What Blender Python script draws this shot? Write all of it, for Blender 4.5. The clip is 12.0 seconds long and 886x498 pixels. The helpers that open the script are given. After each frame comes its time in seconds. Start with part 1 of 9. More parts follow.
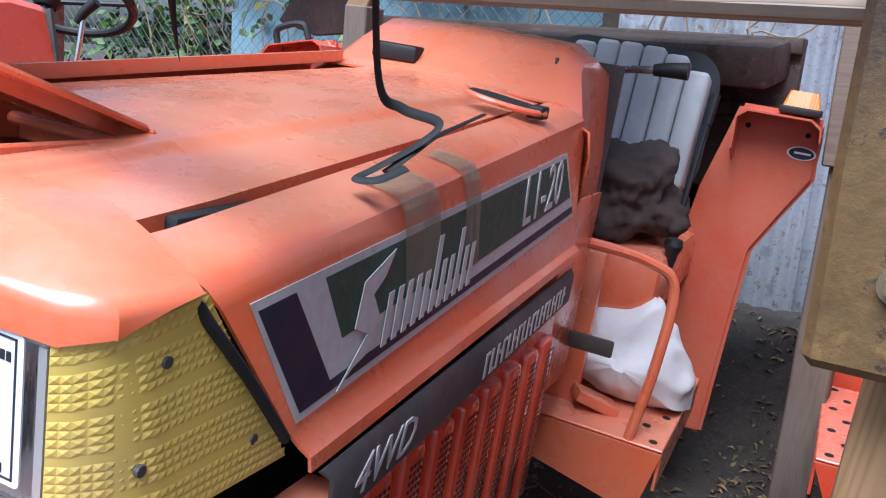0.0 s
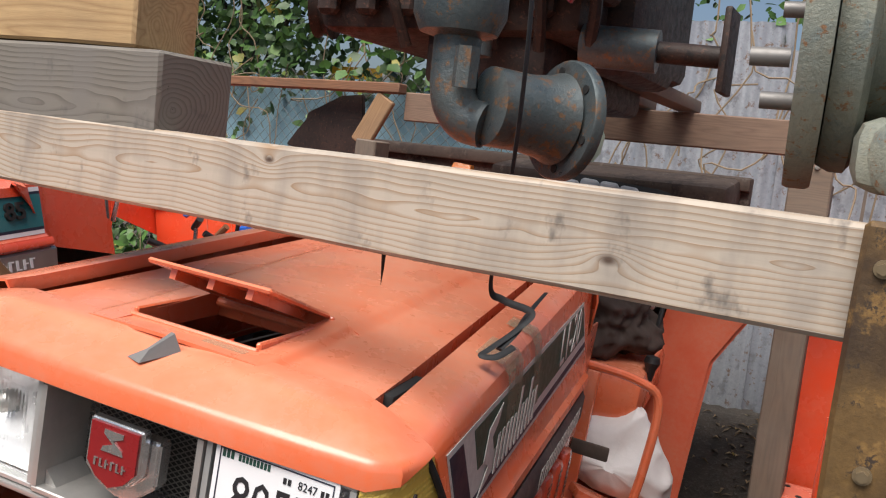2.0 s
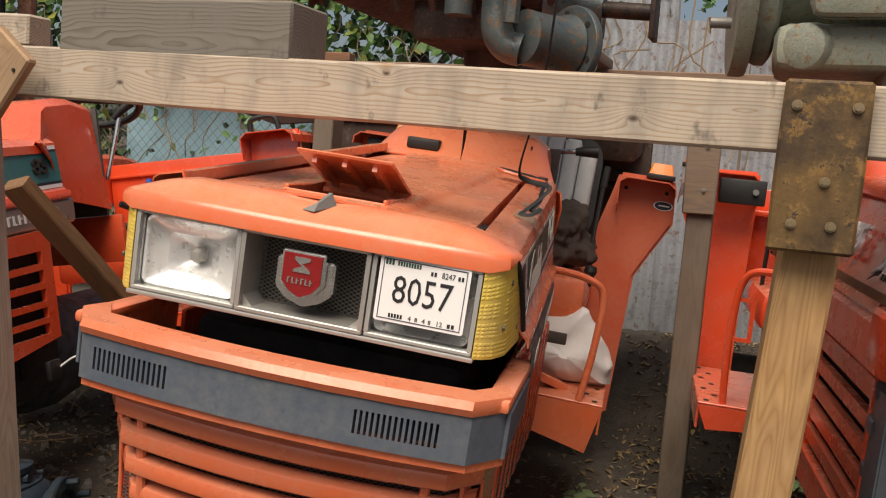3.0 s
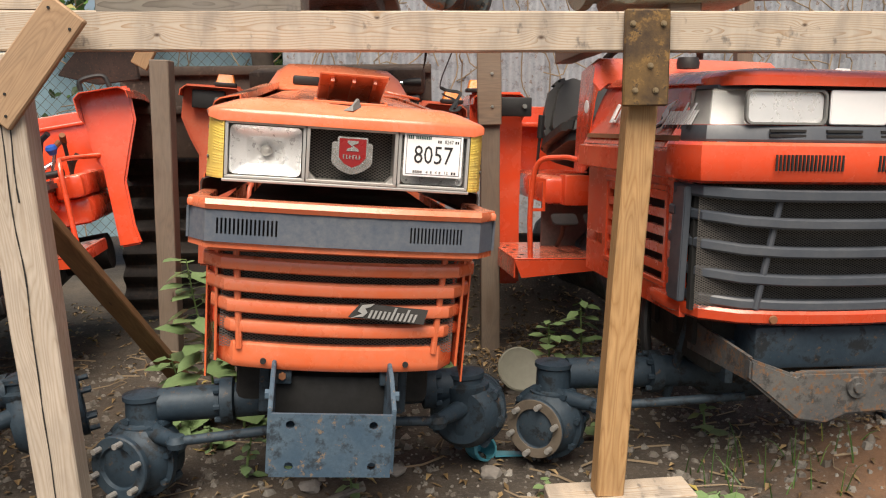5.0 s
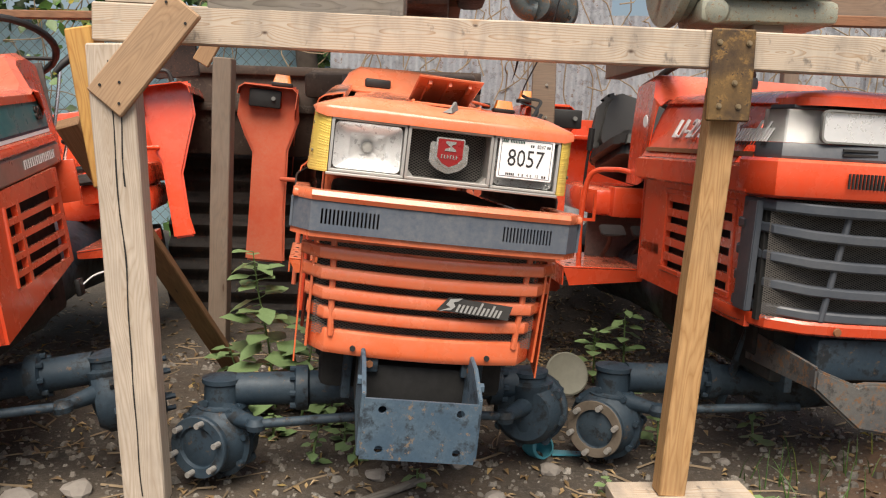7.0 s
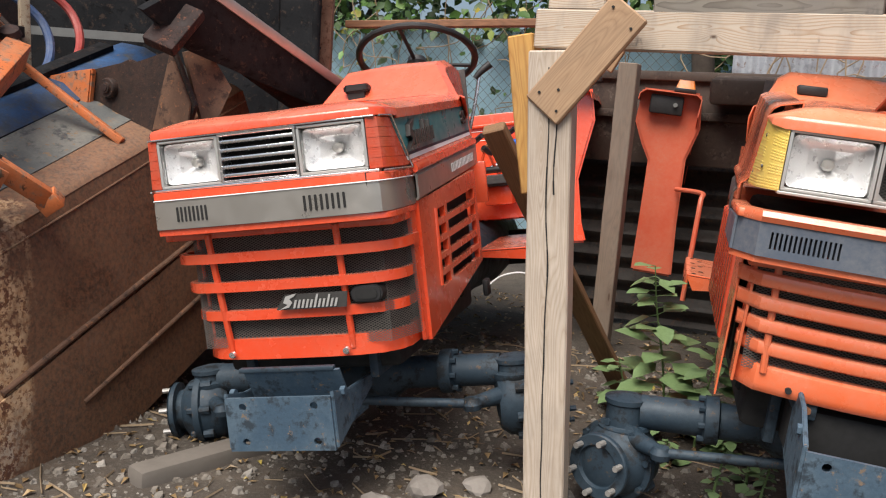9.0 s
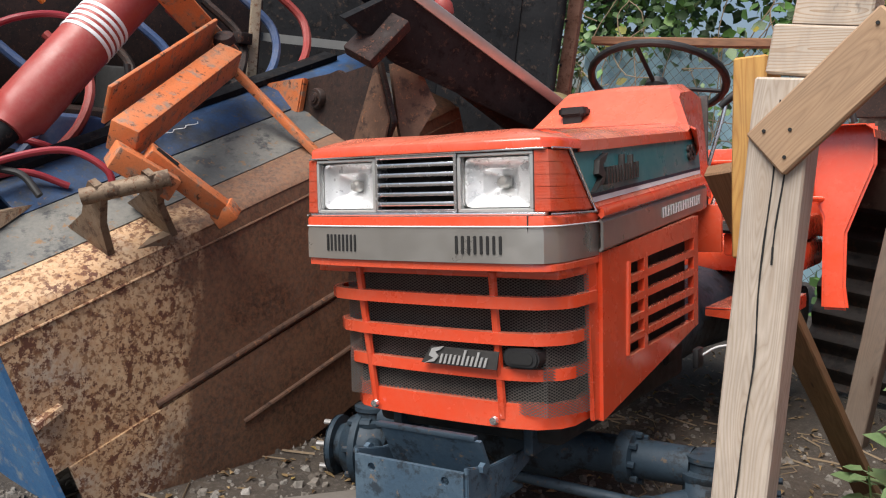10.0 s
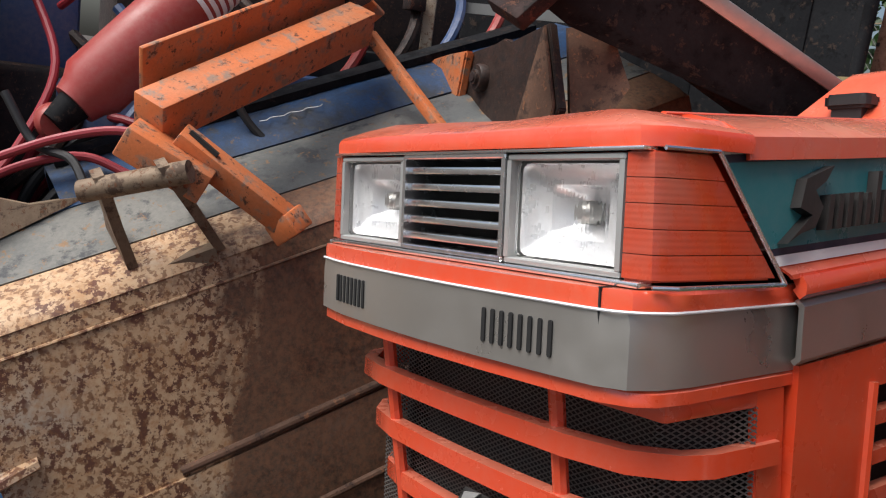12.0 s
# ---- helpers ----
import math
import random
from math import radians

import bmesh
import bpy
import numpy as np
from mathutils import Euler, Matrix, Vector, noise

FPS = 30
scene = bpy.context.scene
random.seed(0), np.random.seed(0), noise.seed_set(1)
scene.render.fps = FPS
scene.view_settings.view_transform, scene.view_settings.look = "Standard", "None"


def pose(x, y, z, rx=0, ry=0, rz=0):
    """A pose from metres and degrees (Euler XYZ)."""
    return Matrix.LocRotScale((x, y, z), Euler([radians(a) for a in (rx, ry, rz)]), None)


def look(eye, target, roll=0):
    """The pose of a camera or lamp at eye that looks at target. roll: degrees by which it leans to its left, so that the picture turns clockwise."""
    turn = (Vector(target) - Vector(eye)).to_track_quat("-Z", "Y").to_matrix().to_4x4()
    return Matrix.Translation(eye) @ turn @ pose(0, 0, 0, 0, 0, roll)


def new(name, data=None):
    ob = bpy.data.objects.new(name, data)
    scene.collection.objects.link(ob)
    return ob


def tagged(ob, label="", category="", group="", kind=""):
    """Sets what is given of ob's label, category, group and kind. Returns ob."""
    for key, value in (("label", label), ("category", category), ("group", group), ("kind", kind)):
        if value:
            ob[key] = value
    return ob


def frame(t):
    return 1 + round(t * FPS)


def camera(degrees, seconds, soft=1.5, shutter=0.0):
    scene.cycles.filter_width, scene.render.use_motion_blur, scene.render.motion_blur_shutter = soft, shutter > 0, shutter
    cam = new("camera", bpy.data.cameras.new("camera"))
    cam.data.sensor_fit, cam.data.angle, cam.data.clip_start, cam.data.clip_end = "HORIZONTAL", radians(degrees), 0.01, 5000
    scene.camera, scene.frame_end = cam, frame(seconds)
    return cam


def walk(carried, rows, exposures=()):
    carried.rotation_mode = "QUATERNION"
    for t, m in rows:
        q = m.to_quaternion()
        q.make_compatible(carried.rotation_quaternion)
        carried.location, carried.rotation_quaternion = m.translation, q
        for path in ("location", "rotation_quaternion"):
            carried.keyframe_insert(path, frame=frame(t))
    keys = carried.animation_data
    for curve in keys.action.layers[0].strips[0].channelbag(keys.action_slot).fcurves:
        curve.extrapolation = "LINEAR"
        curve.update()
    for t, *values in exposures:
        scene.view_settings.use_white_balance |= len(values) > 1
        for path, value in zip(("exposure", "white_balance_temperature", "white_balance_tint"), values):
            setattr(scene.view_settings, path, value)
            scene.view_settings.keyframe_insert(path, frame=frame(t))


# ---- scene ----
cam = camera(54.9, 12.0, 1.15)
PATH = [
    (0, (0.001, 0.018, 1.19), (-1.031, 1.681, 0.78), 4.7),
    (0.5, (-0.012, -0.031, 1.267), (-1.064, 1.637, 0.934), 3.2),
    (1, (0.018, -0.074, 1.338), (-1.074, 1.579, 1.069), 4.6),
    (1.5, (0.048, -0.179, 1.353), (-1.04, 1.481, 1.11), 6.7),
    (2, (-0.013, -0.34, 1.33), (-0.957, 1.41, 1.115), 5.9),
    (2.5, (-0.038, -0.551, 1.285), (-0.823, 1.28, 1.104), 5.4),
    (3, (-0.052, -0.851, 1.187), (-0.744, 1.013, 0.969), 3.8),
    (3.3, (-0.106, -0.997, 1.131), (-0.673, 0.903, 0.875), 1.9),
    (3.5, (-0.157, -1.087, 1.112), (-0.636, 0.834, 0.831), 0.9),
    (3.7, (-0.188, -1.172, 1.104), (-0.605, 0.763, 0.821), 0.3),
    (5.3, (-0.566, -1.741, 1.047), (-0.48, 0.237, 0.761), -1.0),
    (5.5, (-0.608, -1.762, 1.042), (-0.495, 0.215, 0.765), -0.8),
    (6, (-0.669, -1.775, 1.04), (-0.551, 0.203, 0.766), 0.1),
    (6.5, (-0.677, -1.781, 1.04), (-0.604, 0.199, 0.773), 0.7),
    (6.7, (-0.684, -1.776, 1.037), (-0.631, 0.206, 0.773), 1.0),
    (8.3, (-0.806, -1.747, 1.052), (-1.194, 0.197, 0.786), 3.4),
    (8.5, (-0.835, -1.74, 1.049), (-1.321, 0.182, 0.783), 3.5),
    (9, (-0.9, -1.682, 1.048), (-1.673, 0.14, 0.761), 3.0),
    (9.5, (-0.889, -1.487, 1.074), (-1.979, 0.163, 0.775), 4.6),
    (10, (-0.889, -1.263, 1.096), (-2.191, 0.224, 0.795), 6.4),
    (10.5, (-0.997, -0.977, 1.128), (-2.411, 0.41, 0.851), 6.2),
    (11, (-1.074, -0.744, 1.147), (-2.609, 0.511, 0.887), 7.1),
    (11.5, (-1.107, -0.533, 1.171), (-2.79, 0.499, 0.85), 9.1),
    (12, (-1.225, -0.42, 1.097), (-2.974, 0.469, 0.712), 7.7),
]
EXPOSURES = [(0, 0.45, 5100, 10), (0.5, -0.40, 5700, 10), (1, -0.4, 5700, 10), (1.5, 0.05, 5900, 10), (2.0, 0.0, 6300, 10), (2.5, 0.0, 6700, 10), (3, -0.2, 7300, 10), (3.5, -0.15, 7500, 10), (5.5, 0.25, 7000, 10), (6.5, 0.25, 7000, 10), (8.5, 0.25, 6700, 10), (9.5, 0.2, 6350, 10), (10.5, 0.12, 6250, 10), (12, 0.0, 6200, 10)]
walk(cam, [(t, look(eye, target, roll)) for t, eye, target, roll in PATH], EXPOSURES)

# ---- world and light ----
world = bpy.data.worlds.new("yard_sky")
scene.world = world
world.use_nodes = True
wn, wl = world.node_tree.nodes, world.node_tree.links
sky = wn.new("ShaderNodeTexSky")
sky.sky_type, sky.sun_disc = "NISHITA", False
sky.sun_elevation, sky.sun_rotation = radians(60), radians(168)
sky.dust_density, sky.air_density = 4.0, 1.0
wl.new(sky.outputs[0], wn["Background"].inputs[0])
wn["Background"].inputs[1].default_value = 0.11
sun = new("sun", bpy.data.lights.new("sun", "SUN"))
sun.data.energy, sun.data.angle, sun.data.color = 5.0, radians(46), (1.0, 0.94, 0.86)
sun.matrix_world = look((0, 0, 0), (0.06, 0.62, -1.0))


# ---- materials ----
def nodes_of(m):
    m.use_nodes = True
    return m.node_tree.nodes, m.node_tree.links, m.node_tree.nodes["Principled BSDF"]


def ramp(n, l, src, stops):
    r = n.new("ShaderNodeValToRGB")
    e = r.color_ramp.elements
    while len(e) < len(stops):
        e.new(0.5)
    for k, (p, c) in enumerate(stops):
        e[k].position = p
        e[k].color = (c, c, c, 1) if isinstance(c, (int, float)) else (*c, 1)
    l.new(src, r.inputs[0])
    return r.outputs[0]


def noise_tex(n, l, vec, scale, detail=6, rough=0.6, stretch=None):
    if stretch:
        mp = n.new("ShaderNodeMapping")
        mp.inputs["Scale"].default_value = stretch
        l.new(vec, mp.inputs[0])
        vec = mp.outputs[0]
    t = n.new("ShaderNodeTexNoise")
    t.inputs["Scale"].default_value, t.inputs["Detail"].default_value, t.inputs["Roughness"].default_value = scale, detail, rough
    l.new(vec, t.inputs["Vector"])
    return t.outputs["Fac"]


def mix(n, l, fac, a, b, mode="MIX"):
    x = n.new("ShaderNodeMix")
    x.data_type, x.blend_type = "RGBA", mode
    for sock, v in ((x.inputs[0], fac), (x.inputs[6], a), (x.inputs[7], b)):
        if isinstance(v, (int, float)):
            sock.default_value = v
        elif isinstance(v, tuple):
            sock.default_value = (*v, 1)
        else:
            l.new(v, sock)
    return x.outputs[2]


def bump(n, l, b, height, strength, dist=0.002):
    k = n.new("ShaderNodeBump")
    k.inputs["Strength"].default_value, k.inputs["Distance"].default_value = strength, dist
    l.new(height, k.inputs["Height"])
    l.new(k.outputs[0], b.inputs["Normal"])


def coords(n):
    return n.new("ShaderNodeTexCoord").outputs["Object"]


def paint(name, col, rough=0.4, dust=0.35, chip=0.25, chipcol=(0.10, 0.06, 0.045), dustcol=(0.42, 0.36, 0.30), faded=None, metal=0.0, scale=1.0, coat=0.0, top_dust_glare=0.0):
    """Weathered paint: faded patches, dust film, chips down to the primer, level faces paled for dust and sun glare."""
    m = bpy.data.materials.new(name)
    n, l, b = nodes_of(m)
    v = coords(n)
    big = noise_tex(n, l, v, 3.0 * scale, 5)
    fine = noise_tex(n, l, v, 70 * scale, 6, 0.7)
    speck = noise_tex(n, l, v, 28 * scale, 8, 0.75)
    c = mix(n, l, ramp(n, l, big, [(0.35, 0.0), (0.7, 1.0)]), col, faded or tuple(min(1, x * 0.82 + 0.03) for x in col))
    d = n.new("ShaderNodeMath")
    d.operation = "MULTIPLY"
    l.new(ramp(n, l, fine, [(0.3, 0.0), (0.75, 1.0)]), d.inputs[0])
    l.new(ramp(n, l, noise_tex(n, l, v, 6 * scale, 4), [(0.3, 0.15 * dust), (0.75, dust)]), d.inputs[1])
    c = mix(n, l, d.outputs[0], c, dustcol)
    # sun and sky glare painted into upward faces along with dust
    if top_dust_glare:
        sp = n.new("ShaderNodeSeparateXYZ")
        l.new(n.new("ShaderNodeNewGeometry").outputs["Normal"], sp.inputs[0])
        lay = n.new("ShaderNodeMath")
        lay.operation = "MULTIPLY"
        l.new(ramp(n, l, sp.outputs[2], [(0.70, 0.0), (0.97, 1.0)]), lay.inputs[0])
        l.new(ramp(n, l, noise_tex(n, l, v, 9 * scale, 7, 0.65), [(0.28, top_dust_glare * 0.35), (0.68, top_dust_glare)]), lay.inputs[1])
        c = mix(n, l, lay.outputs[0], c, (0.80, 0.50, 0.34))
    ch = ramp(n, l, speck, [(0.74 - 0.16 * chip, 0.0), (0.76 - 0.16 * chip, 1.0)])
    c = mix(n, l, ch, c, chipcol)
    l.new(c, b.inputs["Base Color"])
    l.new(ramp(n, l, noise_tex(n, l, v, 11 * scale, 6), [(0.3, max(0.05, rough - 0.12)), (0.75, min(1, rough + 0.25))]), b.inputs["Roughness"])
    b.inputs["Metallic"].default_value = metal
    b.inputs["Coat Weight"].default_value, b.inputs["Coat Roughness"].default_value = coat, 0.2
    bump(n, l, b, noise_tex(n, l, v, 160 * scale, 4), 0.04, 0.001)
    return m


def rusty(name, cols, rough=0.85, scale=1.0, metal=0.0, depth=0.5, stretch=None, sharp=0.08, accent=0.57, gloss=0.35):
    """Patches of several colours with pitted relief. cols: dark, middle, light, accent."""
    m = bpy.data.materials.new(name)
    n, l, b = nodes_of(m)
    v = coords(n)
    a = noise_tex(n, l, v, 2.2 * scale, 8, 0.65, stretch)
    c2 = noise_tex(n, l, v, 9 * scale, 8, 0.7)
    f = noise_tex(n, l, v, 55 * scale, 6, 0.7)
    c = mix(n, l, ramp(n, l, a, [(0.5 - sharp, 0.0), (0.5 + sharp, 1.0)]), cols[0], cols[1])
    c = mix(n, l, ramp(n, l, c2, [(0.53, 0.0), (0.53 + sharp, 1.0)]), c, cols[2])
    c = mix(n, l, ramp(n, l, noise_tex(n, l, v, 17 * scale, 9, 0.75), [(accent, 0.0), (accent + 0.04, 1.0)]), c, cols[3])
    c = mix(n, l, ramp(n, l, f, [(0.3, 0.0), (0.8, 0.45)]), c, tuple(x * 0.45 for x in cols[0]))
    l.new(c, b.inputs["Base Color"])
    l.new(ramp(n, l, c2, [(0.3, rough - 0.2), (0.7, min(1, rough + 0.1))]), b.inputs["Roughness"])
    b.inputs["Metallic"].default_value = metal
    b.inputs["Specular IOR Level"].default_value = gloss
    bump(n, l, b, mix(n, l, 0.5, c2, f), depth, 0.004)
    return m


def timber(name, pale, dark, axis=0, grey=0.0, rough=0.75, ring=26.0, stain=0.3, knots=True):
    """Sawn softwood: grain along one axis, growth rings, knots, stains."""
    m = bpy.data.materials.new(name)
    n, l, b = nodes_of(m)
    v = coords(n)
    oi = n.new("ShaderNodeObjectInfo")
    off = n.new("ShaderNodeVectorMath")
    off.operation = "MULTIPLY_ADD"
    off.inputs[1].default_value = (1, 1, 1)
    l.new(v, off.inputs[0])
    sc = n.new("ShaderNodeVectorMath")
    sc.operation = "SCALE"
    sc.inputs["Scale"].default_value = 17.0
    l.new(oi.outputs["Random"], sc.inputs[0])
    l.new(sc.outputs[0], off.inputs[2])
    v = off.outputs[0]
    st = [1.0, 1.0, 1.0]
    st[axis] = 0.09
    warp = noise_tex(n, l, v, 4.0, 2, 0.45, tuple(3.2 if k != axis else 0.22 for k in range(3)))
    w = n.new("ShaderNodeMath")
    w.operation = "MULTIPLY"
    w.inputs[1].default_value = ring
    l.new(warp, w.inputs[0])
    across = n.new("ShaderNodeVectorMath")
    across.operation = "DOT_PRODUCT"
    wt = [26.0, 26.0, 26.0]
    wt[axis], wt[2 if axis != 2 else 0] = 0.0, 75.0
    across.inputs[1].default_value = wt
    l.new(v, across.inputs[0])
    tot = n.new("ShaderNodeMath")
    l.new(w.outputs[0], tot.inputs[0])
    l.new(across.outputs["Value"], tot.inputs[1])
    vo = n.new("ShaderNodeTexVoronoi")
    vo.inputs["Scale"].default_value = 1.0
    mp = n.new("ShaderNodeMapping")
    mp.inputs["Scale"].default_value = tuple(11.0 if k != axis else 2.6 for k in range(3))
    l.new(v, mp.inputs[0])
    l.new(mp.outputs[0], vo.inputs["Vector"])
    knot = vo.outputs["Distance"]
    pull = n.new("ShaderNodeMath")
    pull.operation = "MULTIPLY_ADD"
    pull.inputs[1].default_value = 5.5 if knots else 0.0
    l.new(ramp(n, l, knot, [(0.0, 1.0), (0.16, 0.42), (0.5, 0.0)]), pull.inputs[0])
    l.new(tot.outputs[0], pull.inputs[2])
    tot = pull
    fr = n.new("ShaderNodeMath")
    fr.operation = "PINGPONG"
    fr.inputs[1].default_value = 0.5
    l.new(tot.outputs[0], fr.inputs[0])
    rings = ramp(n, l, fr.outputs[0], [(0.0, 0.8), (0.10, 0.45), (0.42, 0.0)])
    fibre = noise_tex(n, l, v, 130, 5, 0.65, tuple(st))
    c = mix(n, l, rings, pale, dark)
    c = mix(n, l, ramp(n, l, fibre, [(0.35, 0.0), (0.75, 0.4)]), c, tuple(x * 0.5 for x in dark))
    big = noise_tex(n, l, v, 4.0, 6, 0.6)
    c = mix(n, l, ramp(n, l, big, [(0.45, 0.0), (0.75, stain)]), c, (0.12, 0.085, 0.06))
    if grey:
        c = mix(n, l, ramp(n, l, noise_tex(n, l, v, 7, 6), [(0.3, grey), (0.7, grey * 0.55)]), c, (0.30, 0.28, 0.25))
    if knots:
        c = mix(n, l, ramp(n, l, knot, [(0.05, 0.45), (0.24, 0.0)]), c, tuple(x * 0.9 for x in dark))
        c = mix(n, l, ramp(n, l, knot, [(0.035, 0.95), (0.055, 0.0)]), c, (0.06, 0.032, 0.02))
    l.new(c, b.inputs["Base Color"])
    b.inputs["Roughness"].default_value = rough
    bump(n, l, b, fibre, 0.35, 0.0015)
    return m


def plain(name, col, rough=0.6, metal=0.0, var=0.25, scale=30.0, bumps=0.2):
    m = bpy.data.materials.new(name)
    n, l, b = nodes_of(m)
    v = coords(n)
    f = noise_tex(n, l, v, scale, 6, 0.65)
    g = noise_tex(n, l, v, scale * 0.15, 4)
    c = mix(n, l, ramp(n, l, f, [(0.3, 0.0), (0.75, var)]), col, tuple(x * 0.45 for x in col))
    c = mix(n, l, ramp(n, l, g, [(0.4, 0.0), (0.75, var)]), c, tuple(min(1, x * 1.3 + 0.02) for x in col))
    l.new(c, b.inputs["Base Color"])
    l.new(ramp(n, l, f, [(0.3, max(0.03, rough - 0.1)), (0.7, min(1, rough + 0.12))]), b.inputs["Roughness"])
    b.inputs["Metallic"].default_value = metal
    bump(n, l, b, f, bumps, 0.002)
    return m


ORANGE = paint("orange_paint", (0.76, 0.135, 0.040), 0.24, 0.34, 0.16, dustcol=(0.55, 0.36, 0.28), faded=(0.72, 0.175, 0.075), coat=0.6, top_dust_glare=0.34)
RED = paint("red_orange_paint", (0.74, 0.062, 0.016), 0.20, 0.18, 0.12, dustcol=(0.52, 0.34, 0.26), faded=(0.70, 0.085, 0.030), coat=0.9, top_dust_glare=0.40)
RED_DUSTY = paint("fender_paint", (0.60, 0.098, 0.042), 0.42, 0.42, 0.22, dustcol=(0.52, 0.34, 0.27), faded=(0.66, 0.15, 0.07))
BLUEGREY = rusty("blue_grey_casting", [(0.025, 0.044, 0.064), (0.042, 0.064, 0.085), (0.016, 0.019, 0.022), (0.11, 0.075, 0.05)], 0.62, 2.0, 0.1, 0.35, accent=0.60)
BRACKET_BLUE = rusty("scuffed_blue_bracket", [(0.055, 0.095, 0.140), (0.090, 0.135, 0.178), (0.030, 0.042, 0.055), (0.22, 0.16, 0.11)], 0.55, 2.2, 0.1, 0.35, accent=0.60)
BUMPER_GREY = paint("grey_bumper_paint", (0.060, 0.082, 0.118), 0.45, 0.45, 0.5, (0.012, 0.013, 0.016), (0.3, 0.28, 0.26))
SILVER = paint("silver_band_paint", (0.40, 0.385, 0.355), 0.33, 0.15, 0.05, metal=0.7)
DARKGREY = paint("dark_grey_strip", (0.045, 0.043, 0.045), 0.55, 0.3, 0.1)
BLACK = plain("black_rubber", (0.012, 0.012, 0.013), 0.55)
# black steel; also painted shade for holes, slots, seams and grille depths
SHADOW_BLACK = plain("black_steel_and_deep_shade", (0.010, 0.010, 0.010), 0.8)
CHROME = plain("tarnished_chrome", (0.78, 0.79, 0.80), 0.20, 0.95, 0.08, 60, 0.02)
def heartwood(name, pale, warm, knots=(), freq=105.0, pith=(0.016, -0.004), stain=0.5):
    """Sawn softwood along x: growth rings cut round a wandering pith, knots, grey weather stains and checks."""
    m = bpy.data.materials.new(name)
    n, l, b = nodes_of(m)
    v = coords(n)
    sep = n.new("ShaderNodeSeparateXYZ")
    l.new(v, sep.inputs[0])

    def calc(op, p, q=0.0, r=0.0):
        k = n.new("ShaderNodeMath")
        k.operation = op
        for i, a in enumerate((p, q, r)):
            if isinstance(a, (int, float)):
                k.inputs[i].default_value = a
            else:
                l.new(a, k.inputs[i])
        return k.outputs[0]
    wy = noise_tex(n, l, v, 1.0, 3, 0.5, (2.6, 5, 7))
    wz = noise_tex(n, l, v, 1.0, 2, 0.5, (1.9, 3, 4))
    yy = calc("ADD", sep.outputs[1], calc("MULTIPLY_ADD", wy, 0.10, -0.05 + pith[0]))
    zz = calc("ADD", sep.outputs[2], calc("MULTIPLY_ADD", wz, 0.07, -0.035 + pith[1]))
    rad = calc("SQRT", calc("ADD", calc("MULTIPLY", yy, yy), calc("MULTIPLY", zz, zz)))
    core = None
    for kx, kz, size in knots:
        dx = calc("MULTIPLY", calc("ADD", sep.outputs[0], -kx), 0.55)
        dz = calc("ADD", sep.outputs[2], -kz)
        d = calc("SQRT", calc("ADD", calc("MULTIPLY", dx, dx), calc("MULTIPLY", dz, dz)))
        swirl = calc("EXPONENT", calc("MULTIPLY", d, -0.8 / size))
        rad = calc("MULTIPLY_ADD", swirl, size * 2.2, rad)
        spot = calc("EXPONENT", calc("MULTIPLY", calc("MULTIPLY", d, d), -5.0 / (size * size)))
        core = spot if core is None else calc("MAXIMUM", core, spot)
    rad = calc("MULTIPLY_ADD", noise_tex(n, l, v, 30, 4, 0.6, (0.3, 1, 1)), 0.0035, rad)
    ringc = calc("FRACT", calc("MULTIPLY", rad, freq))
    late = ramp(n, l, ringc, [(0.0, 0.1), (0.5, 0.12), (0.86, 0.75), (0.95, 1.0), (1.0, 0.1)])
    c = mix(n, l, late, pale, warm)
    fib = noise_tex(n, l, v, 60, 5, 0.7, (0.05, 1, 1))
    c = mix(n, l, ramp(n, l, fib, [(0.35, 0.0), (0.75, 0.35)]), c, tuple(x * 0.55 for x in pale))
    band = noise_tex(n, l, v, 1.0, 5, 0.6, (14, 4, 5))
    c = mix(n, l, ramp(n, l, band, [(0.46, 0.0), (0.68, stain)]), c, (0.17, 0.155, 0.14))
    smut = noise_tex(n, l, v, 1.0, 4, 0.6, (30, 16, 20))
    c = mix(n, l, ramp(n, l, smut, [(0.62, 0.0), (0.74, 0.75)]), c, (0.10, 0.09, 0.082))
    if core is not None:
        c = mix(n, l, ramp(n, l, core, [(0.15, 0.0), (0.55, 0.55), (0.95, 1.0)]), c, (0.075, 0.045, 0.03))
    check = noise_tex(n, l, v, 1.0, 3, 0.5, (1.6, 60, 95))
    c = mix(n, l, ramp(n, l, check, [(0.715, 0.0), (0.74, 0.9)]), c, (0.05, 0.04, 0.032))
    l.new(c, b.inputs["Base Color"])
    b.inputs["Roughness"].default_value = 0.78
    bump(n, l, b, mix(n, l, 0.5, fib, late), 0.3, 0.0012)
    return m


WOOD_BEAM = heartwood("beam_timber", (0.50, 0.435, 0.36), (0.33, 0.215, 0.125), ((0.10, -0.014, 0.011), (-0.285, 0.030, 0.008), (-0.80, -0.01, 0.010), (0.72, 0.015, 0.009)), 190.0)
WOOD_POST = timber("post_timber", (0.47, 0.28, 0.125), (0.32, 0.165, 0.06), 2, 0.0)
WOOD_GREY = timber("weathered_post_timber", (0.56, 0.475, 0.39), (0.40, 0.31, 0.225), 2, 0.25)
WOOD_GREYX = heartwood("weathered_block_timber", (0.21, 0.19, 0.16), (0.10, 0.085, 0.07), (), 170.0, (0.03, 0.02), 0.7)
WOOD_YELLOW = timber("yellow_block_timber", (0.58, 0.33, 0.09), (0.40, 0.18, 0.04), 2, 0.0)
WOOD_DARK = timber("dark_old_timber", (0.20, 0.12, 0.07), (0.11, 0.065, 0.04), 0, 0.25, stain=0.6)
WOOD_DARKZ = timber("dark_old_post_timber", (0.15, 0.094, 0.058), (0.085, 0.053, 0.034), 2, 0.3, stain=0.6)


